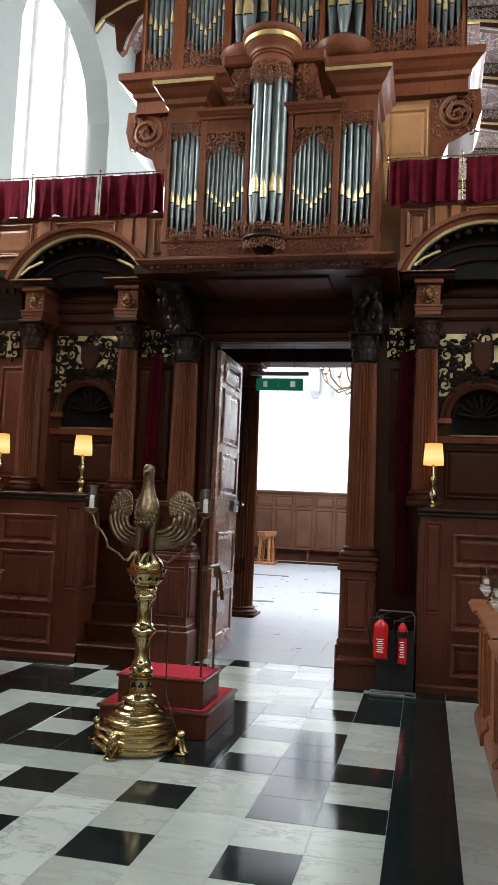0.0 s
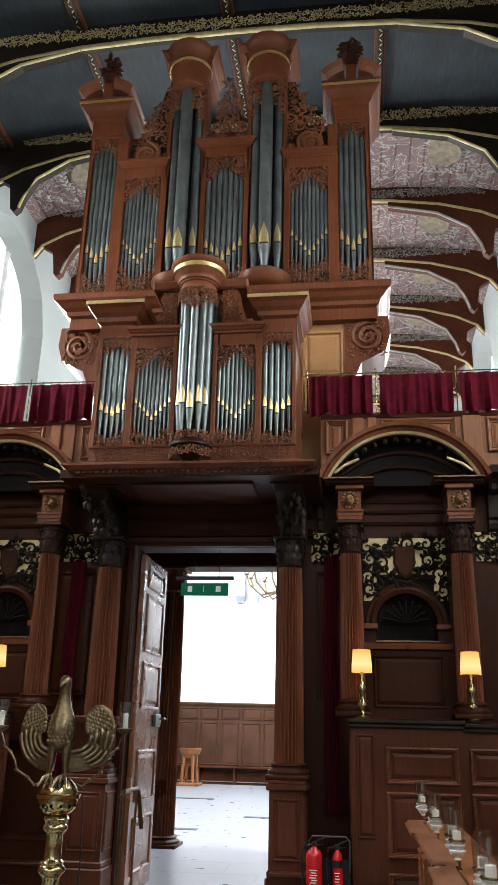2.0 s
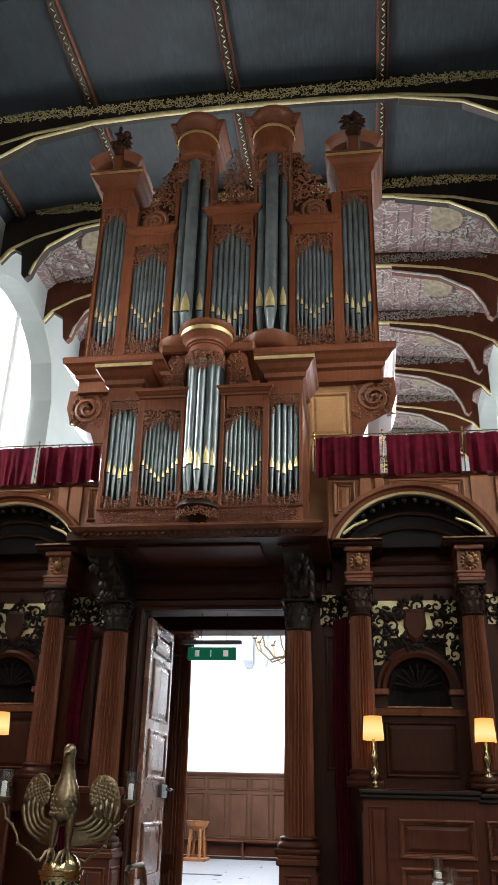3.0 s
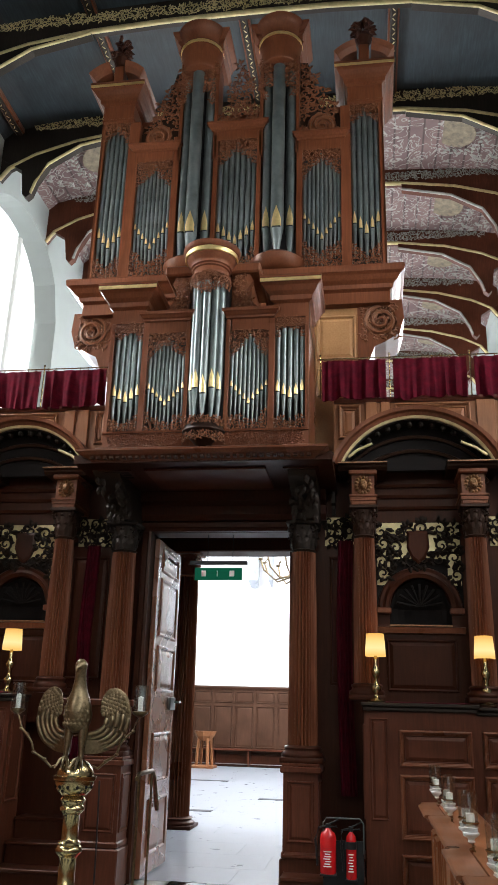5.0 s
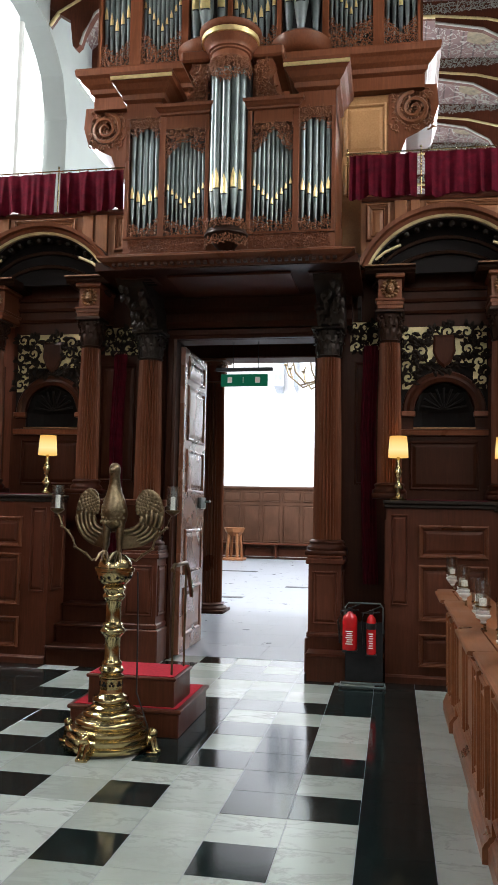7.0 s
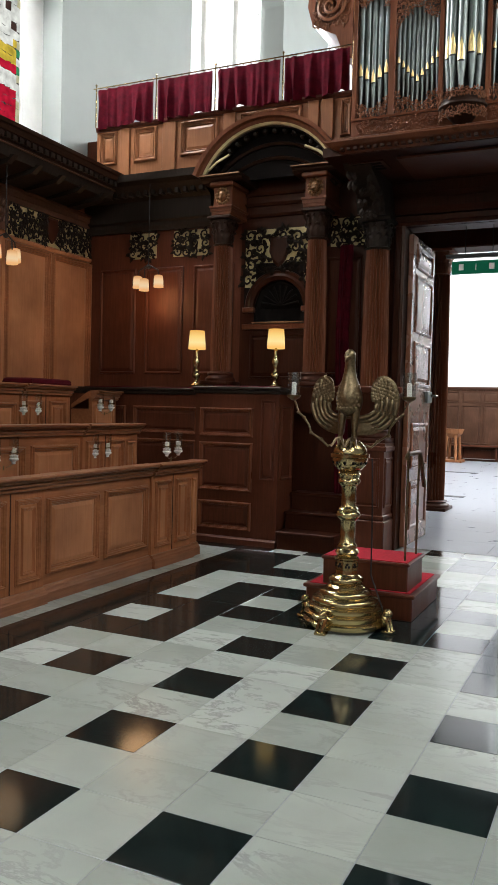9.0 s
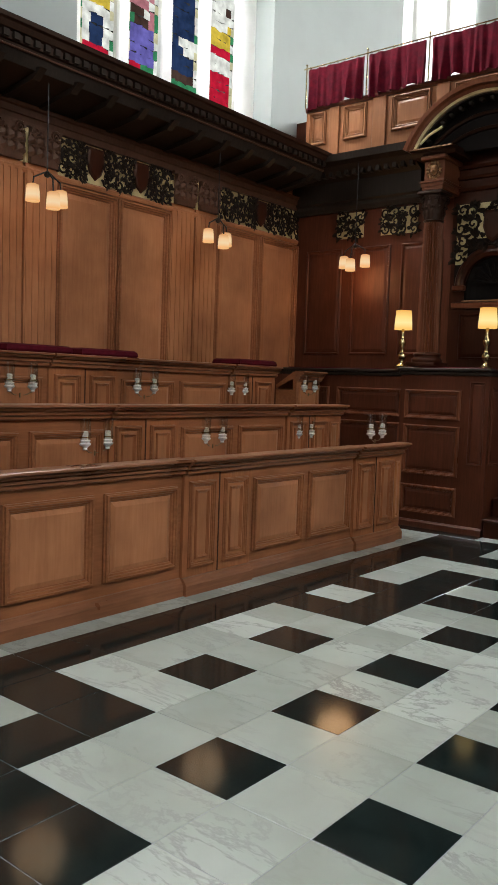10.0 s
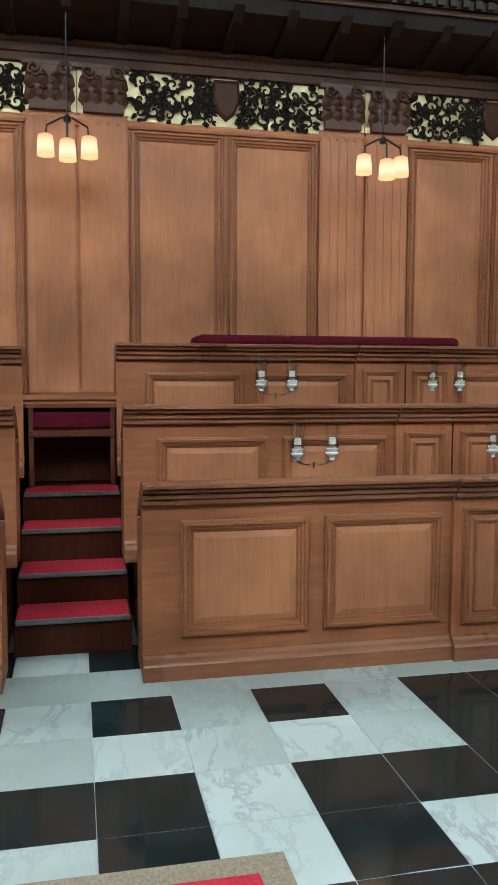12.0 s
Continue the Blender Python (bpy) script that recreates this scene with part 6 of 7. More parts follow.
def window(frame_, a, b, sill, spring, rise, w, lights, coloured, label, pane=None):
    root = thing("window_1", frame_ @ Vector(((a + b) / 2, sill, w)), label, "window", "windows", "structure")
    step = (b - a) / lights
    for k in range(1, lights):
        part("mullion", Mesh(frame_).box(a + k * step - 0.05, a + k * step + 0.05, sill, spring + rise * 0.9, w - 0.08, w + 0.08, 0.02), LEAD, root)
    part("window_sill", Mesh(frame_).box(a, b, sill - 0.02, sill + 0.1, w - 0.1, w + 0.2, 0.02), LEAD, root)
    rg = random.Random(int(a * 7) + 3)
    if not coloured:
        for k in range(lights):
            part("pane", Mesh(frame_).box(a + k * step + 0.05, a + (k + 1) * step - 0.05, sill, spring + rise, w - 0.012, w), pane or WINDOWPANE, root)
        m = Mesh(frame_)
        for k in range(int((spring + rise - sill) / 0.32)):
            m.box(a, b, sill + 0.32 * k, sill + 0.32 * k + 0.007, w, w + 0.004)
        part("glazing_bars", m, LEAD, root)
    return root


for a, b, s_, sp, ri in NWIN[2:]:
    window(NORTH, a, b, s_, sp, ri, WN - 0.5, 3, False, "tall bright arched window with plain glass")
for a, b, s_, sp, ri in SWIN:
    window(SOUTH, a, b, s_, sp, ri, -WS - 0.5, 3, False, "tall bright arched window with plain glass")

def glass_colour(k, u, z, edge, rg):
    """Colour of a piece: light k, u from -1 to 1 across it, z above the sill."""
    if edge:
        return rg.choice(("white", "cream", "white", "cream", "green"))
    mid = abs(u) < 0.62
    if k == 0:
        return ("red" if z < 0.45 else "blue" if 0.45 < z < 0.8 and abs(u) < 0.3 else "white" if z < 0.85 or rg.random() < 0.3 else "yellow") if mid else rg.choice(("white", "green", "cream"))
    if k == 1:
        return (rg.choice(("red", "green")) if z < 0.45 else "violet" if z < 0.85 else "brown" if z < 1.1 and rg.random() < 0.6 else rg.choice(("pink", "pink", "white"))) if mid else rg.choice(("green", "pink", "red"))
    if k == 2:
        return ("green" if z < 0.42 else "brown" if z < 0.55 else "white" if 0.75 < z < 0.98 and u > -0.2 else "white" if z > 1.6 and rg.random() < 0.4 else "blue") if abs(u) < 0.8 else "white"
    return ("red" if z < 0.75 or 0.95 < z < 1.15 and rg.random() < 0.6 else "yellow" if 1.15 < z < 1.28 else "brown" if rg.random() < 0.12 else "white") if mid else rg.choice(("cream", "yellow", "green", "red") if z > 0.6 else ("red", "white"))


# the stained window above the stalls: four lights of coloured pieces
def stained_window(a, b, sill, top, w):
    root = thing("window_2", (w, (a + b) / 2, sill), "tall stained glass window with blue, red, yellow and clear pieces", "window", kind="structure")
    cols = {"white": (1.15, 1.2, 1.15), "yellow": (1.0, 0.75, 0.10), "red": (0.75, 0.02, 0.06), "blue": (0.03, 0.06, 0.16), "violet": (0.22, 0.2, 0.7), "pink": (0.75, 0.3, 0.36), "green": (0.06, 0.35, 0.16), "brown": (0.10, 0.06, 0.05), "cream": (0.95, 0.92, 0.6)}
    step = (b - a) / 4
    rg = random.Random(77)
    part("window_sill", Mesh(NORTH).box(a - 0.1, b + 0.1, sill - 0.1, sill, w - 0.1, w + 0.3), LEAD, root)
    for p, q in ((2.3, a + 0.09), (b - 0.09, 5.6)):
        part("jamb", Mesh(NORTH).box(p, q, sill, top + 0.3, w - 0.1, w + 0.04), LEAD, root)
    for k in range(4):
        l0, l1 = a + k * step + 0.09, a + (k + 1) * step - 0.09
        if k:
            part("mullion", Mesh(NORTH).box(a + k * step - 0.09, a + k * step + 0.09, sill, top, w - 0.06, w + 0.07, 0.02), LEAD, root)
        light = part("light", Mesh(NORTH).box(l0, l1, sill, top, w - 0.02, w - 0.012), IRON, root, "leaded light")
        ph = 0.105
        nz = int((min(top, sill + 2.2) - sill) / ph)
        for r in range(nz):
            z = sill + r * ph
            u = l0
            cells = [0.06, *[(l1 - l0 - 0.12) / 4 * rg.uniform(0.7, 1.3) for _ in range(4)], 0.06]
            sc = (l1 - l0) / sum(cells)
            for q, cw in enumerate(cells):
                cw *= sc
                c = glass_colour(k, (u + cw / 2 - l0) / (l1 - l0) * 2 - 1, z - 4.62, q in (0, 5), rg)
                g, j1, j2 = 0.004, rg.uniform(-0.02, 0.02), rg.uniform(-0.02, 0.02)
                ring = [(u + g, z + g), (u + cw - g, z + g + j1), (u + cw - g, z + ph - g + j2), (u + g, z + ph - g)]
                pc = part("pane", Mesh(NORTH).loft([[(p, v, d) for p, v in ring] for d in (w - 0.012, w)]), STAIN, light)
                pc.color = (*cols[c], 1)
                u += cw
        part("upper_glass", Mesh(NORTH).box(l0, l1, sill + nz * ph, top, w - 0.012, w), WINDOWPANE, light)
    return root


for a, b, s_, sp, ri in WWIN:
    window(END, a, b, s_, sp, ri, -WEST - 0.2, 5, False, "great pale window high in the end wall", GLASS)
stained_window(2.55, 5.25, 4.62, 9.6, WN - 0.35)
window(NORTH, -7.9, -4.9, 4.9, 8.6, 1.2, WN - 0.5, 4, False, "tall arched window beyond the steps")

# ---- steps between the stall blocks ----
st = thing("carpeted_steps", (-2.6, -3.11, 0), "dark wooden steps with red carpet treads and brass nosings", "steps")
for k, (x, z) in enumerate(((-2.2, 0.2), (-2.5, 0.38), (-2.8, 0.58), (-3.1, 0.76))):
    part("riser", Mesh().box(x - 1.0, x, -3.43, -2.8, z - 0.22 if k else 0, z - 0.02), DARK, st)
    part("tread", Mesh().box(x - 0.32, x + 0.015, -3.42, -2.81, z - 0.02, z + 0.006, 0.006), CARPET, st, "red carpet tread")
    part("nosing", Mesh().box(x + 0.005, x + 0.03, -3.42, -2.81, z - 0.02, z + 0.006, 0.004), TIN, st, "metal nosing")
part("recess_back", Mesh().box(-3.75, -3.70, -3.43, -2.8, 0.76, 1.30), DARK, st)
part("recess_side", Mesh().box(-3.70, -3.36, -3.43, -3.40, 0.76, 1.30), DARK, st)
part("recess_side", Mesh().box(-3.70, -3.36, -2.83, -2.8, 0.76, 1.30), DARK, st)
part("recess_ledge", Mesh().box(-3.70, -3.34, -3.40, -2.83, 1.10, 1.15, 0.008), DARKRED, st)
part("seat_cushion", Mesh().box(-3.70, -3.37, -3.40, -2.83, 1.15, 1.27, 0.02), CUSHION, st, "dark red seat cushion")
part("top_rail", Mesh(NORTH).run([(1.30, -3.42), (1.30, -3.35), (1.325, -3.335), (1.335, -3.345), (1.345, -3.345), (1.355, -3.325), (1.385, -3.325), (1.385, -4.18), (1.355, -4.18), (1.34, -3.42)], -3.43, -2.8), OAK_H, st)
for y in (-3.43, -2.86):
    part("stile", Mesh().box(-3.42, -3.36, y, y + 0.06, 0.76, 1.30), DARKRED, st)
# mat on the floor
mat = thing("floor_mat", (0.6, -4.0, 0), "red carpet mat with a tan bound border", "mat")
part("border", Mesh().box(-0.18, 1.4, -5.5, -2.46, 0.0, 0.008, 0.003), JUTE, mat)
part("pile", Mesh().box(-0.08, 1.3, -5.4, -2.56, 0.006, 0.012, 0.003), CARPET, mat)


# ---- lectern ----
def lectern(x, y):
    root = thing("eagle_lectern", (x, y, 0), "polished brass eagle lectern on a turned moulded stem", "lectern")
    turned = lambda prof_, seg=48: Mesh().lathe(prof_, x, y, seg)
    part("base", turned([(0.285, 0.015), (0.300, 0.025), (0.303, 0.05), (0.290, 0.06), (0.283, 0.064), (0.292, 0.078), (0.292, 0.10), (0.274, 0.112), (0.262, 0.116), (0.272, 0.13), (0.270, 0.15), (0.248, 0.162), (0.230, 0.166), (0.240, 0.18), (0.236, 0.205), (0.214, 0.216)]), BRASS, root, smooth=True)
    part("dome", turned([(0.214, 0.214), (0.196, 0.222), (0.188, 0.226), (0.192, 0.24), (0.182, 0.258), (0.156, 0.268), (0.138, 0.272), (0.140, 0.285), (0.124, 0.297), (0.105, 0.31)]), BRASS, root, smooth=True)
    part("collar", turned([(0.10, 0.30), (0.122, 0.315), (0.125, 0.34), (0.112, 0.355), (0.09, 0.365), (0.084, 0.375)]), BRASS, root, smooth=True)
    part("trefoil_drum", turned([(0.084, 0.37), (0.080, 0.40), (0.080, 0.47), (0.092, 0.48), (0.092, 0.49), (0.07, 0.50)], 8), BRASS, root)
    # black balls stand in for the shaded trefoil piercings
    for k in range(8):
        a = 6.2832 * (k + 0.5) / 8
        tre = Mesh()
        for dx, dz in ((-0.011, 0), (0.011, 0), (0, 0.016)):
            tre.ball((x + 0.0725 * math.cos(a) - dx * math.sin(a), y + 0.0725 * math.sin(a) + dx * math.cos(a), 0.43 + dz), 0.010, 0.010, 0.010, 8, 6)
        part("trefoil", tre, RECESS_SHADE, root)
    part("stem", turned([(0.06, 0.49), (0.075, 0.51), (0.086, 0.53), (0.075, 0.55), (0.066, 0.555), (0.072, 0.575), (0.062, 0.59), (0.054, 0.60), (0.053, 0.75), (0.064, 0.765), (0.083, 0.785), (0.088, 0.80), (0.076, 0.82), (0.066, 0.825), (0.072, 0.84), (0.056, 0.855), (0.053, 0.86), (0.052, 1.00), (0.062, 1.01), (0.078, 1.03), (0.08, 1.045), (0.066, 1.06), (0.074, 1.08), (0.084, 1.09), (0.074, 1.105), (0.06, 1.115)]), BRASS, root, smooth=True)
    part("bowl", turned([(0.06, 1.11), (0.09, 1.125), (0.115, 1.155), (0.125, 1.19), (0.127, 1.205), (0.138, 1.21), (0.140, 1.235), (0.128, 1.24)]), BRASS, root, smooth=True)
    # no holes are cut: black balls give their shade
    for k in range(12):
        a = 6.2832 * k / 12
        part("hole_shade", Mesh().ball((x + 0.116 * math.cos(a), y + 0.116 * math.sin(a), 1.172), 0.012, 0.012, 0.013, 8, 6), RECESS_SHADE, root)
    part("orb", Mesh().ball((x, y, 1.235), 0.122, 0.122, 0.108, 32, 18), BRASS, root, smooth=True)
    # small plain crouching feet
    for a in (-100, -10, 70, 170):
        ca, sa = math.cos(radians(a)), math.sin(radians(a))
        l = Mesh().ball((x + 0.315 * ca, y + 0.315 * sa, 0.085), 0.036, 0.036, 0.05, 10, 7).ball((x + 0.345 * ca, y + 0.345 * sa, 0.135), 0.024, 0.024, 0.028, 10, 7).ball((x + 0.33 * ca, y + 0.33 * sa, 0.135), 0.033, 0.033, 0.035, 8, 6)
        for s in (-1, 1):
            l.tube([(x + 0.33 * ca - s * 0.02 * sa, y + 0.33 * sa + s * 0.02 * ca, 0.1), (x + 0.36 * ca - s * 0.022 * sa, y + 0.36 * sa + s * 0.022 * ca, 0.02), (x + 0.385 * ca - s * 0.022 * sa, y + 0.385 * sa + s * 0.022 * ca, 0.012)], [0.018, 0.014, 0.012], 6)
        l.box(x + 0.34 * ca - 0.04, x + 0.34 * ca + 0.04, y + 0.34 * sa - 0.04, y + 0.34 * sa + 0.04, 0.0, 0.02, 0.004)
        part("foot", l, BRASS, root, "small crouching brass foot", True)
    # the eagle stands on the orb with raised head
    e = Mesh()
    body = [(0.025, 1.50, 0.04), (0.06, 1.525, 0.065), (0.085, 1.56, 0.085), (0.095, 1.61, 0.09), (0.09, 1.66, 0.082), (0.074, 1.715, 0.066), (0.054, 1.765, 0.05), (0.041, 1.82, 0.04), (0.036, 1.87, 0.037), (0.038, 1.905, 0.041), (0.040, 1.93, 0.044), (0.034, 1.955, 0.038), (0.015, 1.972, 0.018)]
    e.loft([[(x - 0.01 + rx * math.cos(6.2832 * k / 24), y - 0.02 + 0.05 * (1.6 - z) + ry * math.sin(6.2832 * k / 24), z) for k in range(24)] for rx, z, ry in body])
    e.tube([(x - 0.012, y - 0.07, 1.92), (x - 0.016, y - 0.10, 1.912), (x - 0.018, y - 0.112, 1.885)], [0.02, 0.014, 0.004], 8)
    for s in (-1, 1):
        lx = x - 0.01 + s * 0.048
        e.tube([(lx, y - 0.02, 1.56), (lx, y - 0.035, 1.47), (lx, y - 0.04, 1.40), (lx + s * 0.006, y - 0.045, 1.345)], [0.034, 0.028, 0.018, 0.017], 10)
        for q in (-0.035, 0.0, 0.035):
            e.tube([(lx, y - 0.045, 1.35), (lx + q * 0.7, y - 0.085, 1.335), (lx + q * 1.3, y - 0.118, 1.285)], [0.013, 0.011, 0.005], 6)
    part("eagle_body", e, PATINA, root, "brass eagle with raised head", True)
    plumage = Mesh(END)
    for row in range(7):
        z = 1.56 + 0.026 * row
        for k in range(6):
            u = (k - 2.5 + 0.5 * (row % 2)) * 0.026
            rx = 0.095 - 0.25 * max(0.0, z - 1.65)
            if abs(u) < rx * 0.85:
                plumage.leaf((x - 0.01 + u, z + 0.012), -1.57 + u * 3, 0.034, 0.014, -y + 0.015 + 0.088 * math.sqrt(1 - (u / rx) ** 2) - 0.3 * max(0.0, z - 1.65), 0.006)
    part("plumage", plumage, PATINA, root)
    for s in (-1, 1):
        at = lambda t_, o=0.0, lift=0.0: wing_point(x, y, s, t_, o, lift)
        plate = Mesh()
        rings = []
        for k in range(25):
            t_ = k / 24
            h = 0.098 * min(1.0, 0.25 + 1.7 * math.sqrt(t_)) * (1 - 0.30 * t_)
            rings.append([at(t_, h * math.cos(6.2832 * q / 12), 0.014 * math.sin(6.2832 * q / 12) + 0.012 * math.cos(6.2832 * q / 12) ** 2) for q in range(12)])
        wg = part("wing", plate.loft(rings), PATINA, root, "raised brass wing with scales and long feathers", True)
        for k in range(5):
            o0 = -0.072 + 0.036 * k
            pts = [at(0.34 + 0.045 * abs(k - 2) + (0.66 - 0.06 * (4 - k)) * h / 12, o0 * (1 - 0.25 * h / 12), 0.018) for h in range(13)]
            part("feather", Mesh().tube(pts, [0.006] + [0.0165] * 9 + [0.014, 0.010, 0.004], 7), PATINA, wg, "", True)
        sc = Mesh()
        for row in range(9):
            for k in range(5):
                t_ = 0.05 + 0.036 * row
                wd = 0.085 * min(1.0, 0.25 + 1.6 * math.sqrt(t_))
                o = (k - 2 + 0.5 * (row % 2)) * wd * 0.42
                p, q = Vector(at(t_, o, 0.012)), Vector(at(t_ + 0.045, o, 0.024))
                sc.ball(tuple((p + q) / 2), 0.015, 0.006, 0.017, 7, 5)
        part("scaled_covert", sc, PATINA, wg, "", True)
    part("book_rest", Mesh().box(x - 0.33, x + 0.33, y + 0.10, y + 0.15, 1.67, 1.72, 0.008).box(x - 0.31, x + 0.31, y + 0.12, y + 0.145, 1.47, 1.67), DARKRED, root, "dark wooden book ledge")
    part("rest_support", Mesh().tube([(x, y + 0.04, 1.56), (x, y + 0.13, 1.58)], 0.02, 8).tube([(x, y + 0.03, 1.31), (x, y + 0.13, 1.50)], 0.014, 8), PATINA, root)
    for s in (-1, 1):
        pts = [(x + s * 0.12, y - 0.02, 1.30), (x + s * 0.16, y - 0.03, 1.285), (x + s * 0.21, y - 0.03, 1.33), (x + s * 0.285, y - 0.045, 1.375), (x + s * 0.30, y - 0.05, 1.43), (x + s * 0.34, y - 0.05, 1.485), (x + s * 0.385, y - 0.05, 1.52), (x + s * 0.40, y - 0.05, 1.57), (x + s * 0.425, y - 0.05, 1.62)]
        lf = Mesh().tube(pts, [0.007, 0.008, 0.009, 0.008, 0.008, 0.009, 0.008, 0.007, 0.006], 7)
        for k in (2, 3, 5, 6):
            lf.ball(pts[k], 0.015, 0.012, 0.012, 8, 6)
        arm = part("candle_arm", lf, PATINA, root, "curved brass candle arm", True)
        cx, cy = pts[-1][0], pts[-1][1]
        part("candle_cup", Mesh().lathe([(0.01, 1.605), (0.042, 1.625), (0.05, 1.635), (0.05, 1.645), (0.03, 1.647)], cx, cy, 20), PATINA, arm, "", True)
        part("candle", Mesh().lathe([(0.017, 1.645), (0.017, 1.735), (0.005, 1.74)], cx, cy, 12), WAX, arm)
        g = part("glass", Mesh().lathe([(0.045, 1.645), (0.047, 1.81), (0.045, 1.81), (0.043, 1.648)], cx, cy, 24), GLASS, arm, "clear glass candle shade", True)
        g.visible_shadow = False
    part("cable", Mesh().tube([(x + 0.13, y + 0.12, 1.2), (x + 0.14, y + 0.13, 0.8), (x + 0.145, y + 0.13, 0.35), (x + 0.2, y + 0.1, 0.24), (x + 0.27, y + 0.0, 0.16), (x + 0.31, y - 0.02, 0.0)], 0.006, 6), IRON, root, "thin black cable")
    return root


def wing_point(x, y, s, t_, o, lift):
    """A place on a wing: t_ along its bent middle line, o across it, lift towards the front."""
    p = [Vector(q) for q in ((0.165, 1.765), (0.27, 1.68), (0.315, 1.44), (0.05, 1.435))]
    a, b = 1 - t_, t_
    c = p[0] * a ** 3 + p[1] * 3 * a * a * b + p[2] * 3 * a * b * b + p[3] * b ** 3
    d = ((p[1] - p[0]) * a * a + (p[2] - p[1]) * 2 * a * b + (p[3] - p[2]) * b * b).normalized()
    u, v = c.x + d.y * o, c.y - d.x * o
    return (x - 0.005 + s * u, y + 0.01 + 0.25 * u - lift, v)


lectern(0.52, 2.535)
rs = thing("reading_platform", (0.56, 3.2, 0), "two-step oak platform with red carpet behind the lectern", "platform")
part("lower_step", Mesh().box(0.1, 0.93, 2.84, 3.72, 0.0, 0.19, 0.006), DARKRED, rs)
part("lower_edge", Mesh().box(0.08, 0.95, 2.82, 3.74, 0.17, 0.2, 0.008), DARKRED, rs)
part("lower_carpet", Mesh().box(0.12, 0.91, 2.86, 3.70, 0.2, 0.207, 0.003), CARPET, rs, "red carpet")
part("upper_step", Mesh().box(0.22, 0.88, 2.88, 3.36, 0.2, 0.41, 0.006), DARKRED, rs)
part("upper_edge", Mesh().box(0.205, 0.895, 2.865, 3.375, 0.395, 0.42, 0.008), DARKRED, rs)
part("upper_carpet", Mesh().box(0.225, 0.875, 2.885, 3.355, 0.42, 0.427, 0.003), CARPET, rs, "red carpet")
for x, y0, y1 in ((0.25, 3.3, 3.3), (0.84, 2.95, 3.3)):
    for yy in {y0, y1}:
        part("upright", Mesh().tube([(x, yy, 0.42), (x, yy, 1.22)], 0.009, 12), PATINA, rs, "slim brass upright", True)
part("handrail", Mesh().tube([(0.84, 2.9, 1.20), (0.84, 2.95, 1.23), (0.84, 3.3, 1.23), (0.84, 3.37, 1.18), (0.84, 3.5, 0.95)], 0.017, 12), PATINA, rs, "", True)
part("back_rail", Mesh().tube([(0.25, 3.3, 1.22), (0.25, 3.36, 1.2)], 0.014, 8), BRASS, rs)


# ---- lamps ----
def point(name, at, watts, colour, r=0.05):
    d = bpy.data.lights.new(name, 'POINT')
    d.energy, d.color, d.shadow_soft_size = watts, colour, r
    ob = new(name, d)
    ob.location = at
    return ob


WARM = (1.0, 0.56, 0.24)


def desk_lamp():
    root = thing("desk_lamp", (0, 0, 0), "brass candlestick lamp with a lit cream shade on the desk", "lamp", "desk lamps")
    part("stand", Mesh().lathe([(0.075, 0.0), (0.08, 0.015), (0.06, 0.03), (0.025, 0.05), (0.02, 0.08), (0.045, 0.11), (0.05, 0.14), (0.025, 0.17), (0.018, 0.21), (0.035, 0.25), (0.045, 0.29), (0.025, 0.33), (0.018, 0.36), (0.022, 0.40), (0.015, 0.42), (0.012, 0.46)], 0, 0, 20), BRASS, root, smooth=True)
    part("shade", Mesh().loft([[(r * math.cos(6.2832 * k / 28), r * math.sin(6.2832 * k / 28), z) for k in range(28)] for r, z in ((0.100, 0.43), (0.098, 0.5), (0.086, 0.645), (0.083, 0.645), (0.095, 0.5), (0.097, 0.43))], True, False), SHADE, root, "lit cream fabric shade", True)
    return root


dl = desk_lamp()
spots = [(-1.26, 5.28, 1.78), (-2.26, 5.28, 1.78), (2.5, 5.28, 1.78), (3.55, 5.38, 1.78)]
dl.matrix_basis = Matrix.Translation(spots[0])
for p in spots[1:]:
    copy_thing(dl, pose(*p))
for p in spots:
    point("desk_lamp_bulb", (p[0], p[1], p[2] + 0.55), 2.2, WARM, 0.04)


def pendant(drop):
    root = thing("pendant_lamp", (0, 0, 0), "three-branch pendant lamp with lit opal glass shades", "pendant lamp", "pendant lamps")
    part("cord", Mesh().tube([(0, 0, 0.22), (0, 0, drop)], 0.006, 5), IRON, root)
    part("frame", Mesh().tube([(0, -0.03, 0.26), (0, -0.14, 0.2), (0, -0.15, 0.13)], 0.008, 6).tube([(0, 0.03, 0.26), (0, 0.14, 0.2), (0, 0.15, 0.13)], 0.008, 6).tube([(0, 0, 0.28), (0.08, 0, 0.2), (0.09, 0, 0.09)], 0.008, 6).ball((0, 0, 0.25), 0.03), IRON, root)
    for x, y, z in ((0, -0.15, 0.02), (0.09, 0.0, -0.03), (0, 0.15, 0.02)):
        part("shade", Mesh().lathe([(0.03, z + 0.12), (0.052, z + 0.11), (0.058, z + 0.06), (0.062, z - 0.03), (0.056, z - 0.03), (0.03, z + 0.08)], x, y, 14), OPAL, root, "lit opal glass shade", True)
    return root


PX = -3.76
pd = pendant(1.07)
ys = [1.47, 3.74, -0.77, -3.12, -5.45]
pd.matrix_basis = Matrix.Translation((PX, ys[0], 3.06))
for y in ys[1:]:
    copy_thing(pd, pose(PX, y, 3.06))
corner = pendant(1.30)
corner.matrix_basis = pose(-3.1, 5.52, 3.0, 0, 0, -90)
for y in ys:
    point("pendant_bulb", (PX + 0.03, y, 2.9), 3, (1.0, 0.66, 0.38), 0.24)
point("pendant_bulb", (-3.12, 5.58, 2.9), 12, (1.0, 0.60, 0.30), 0.26)


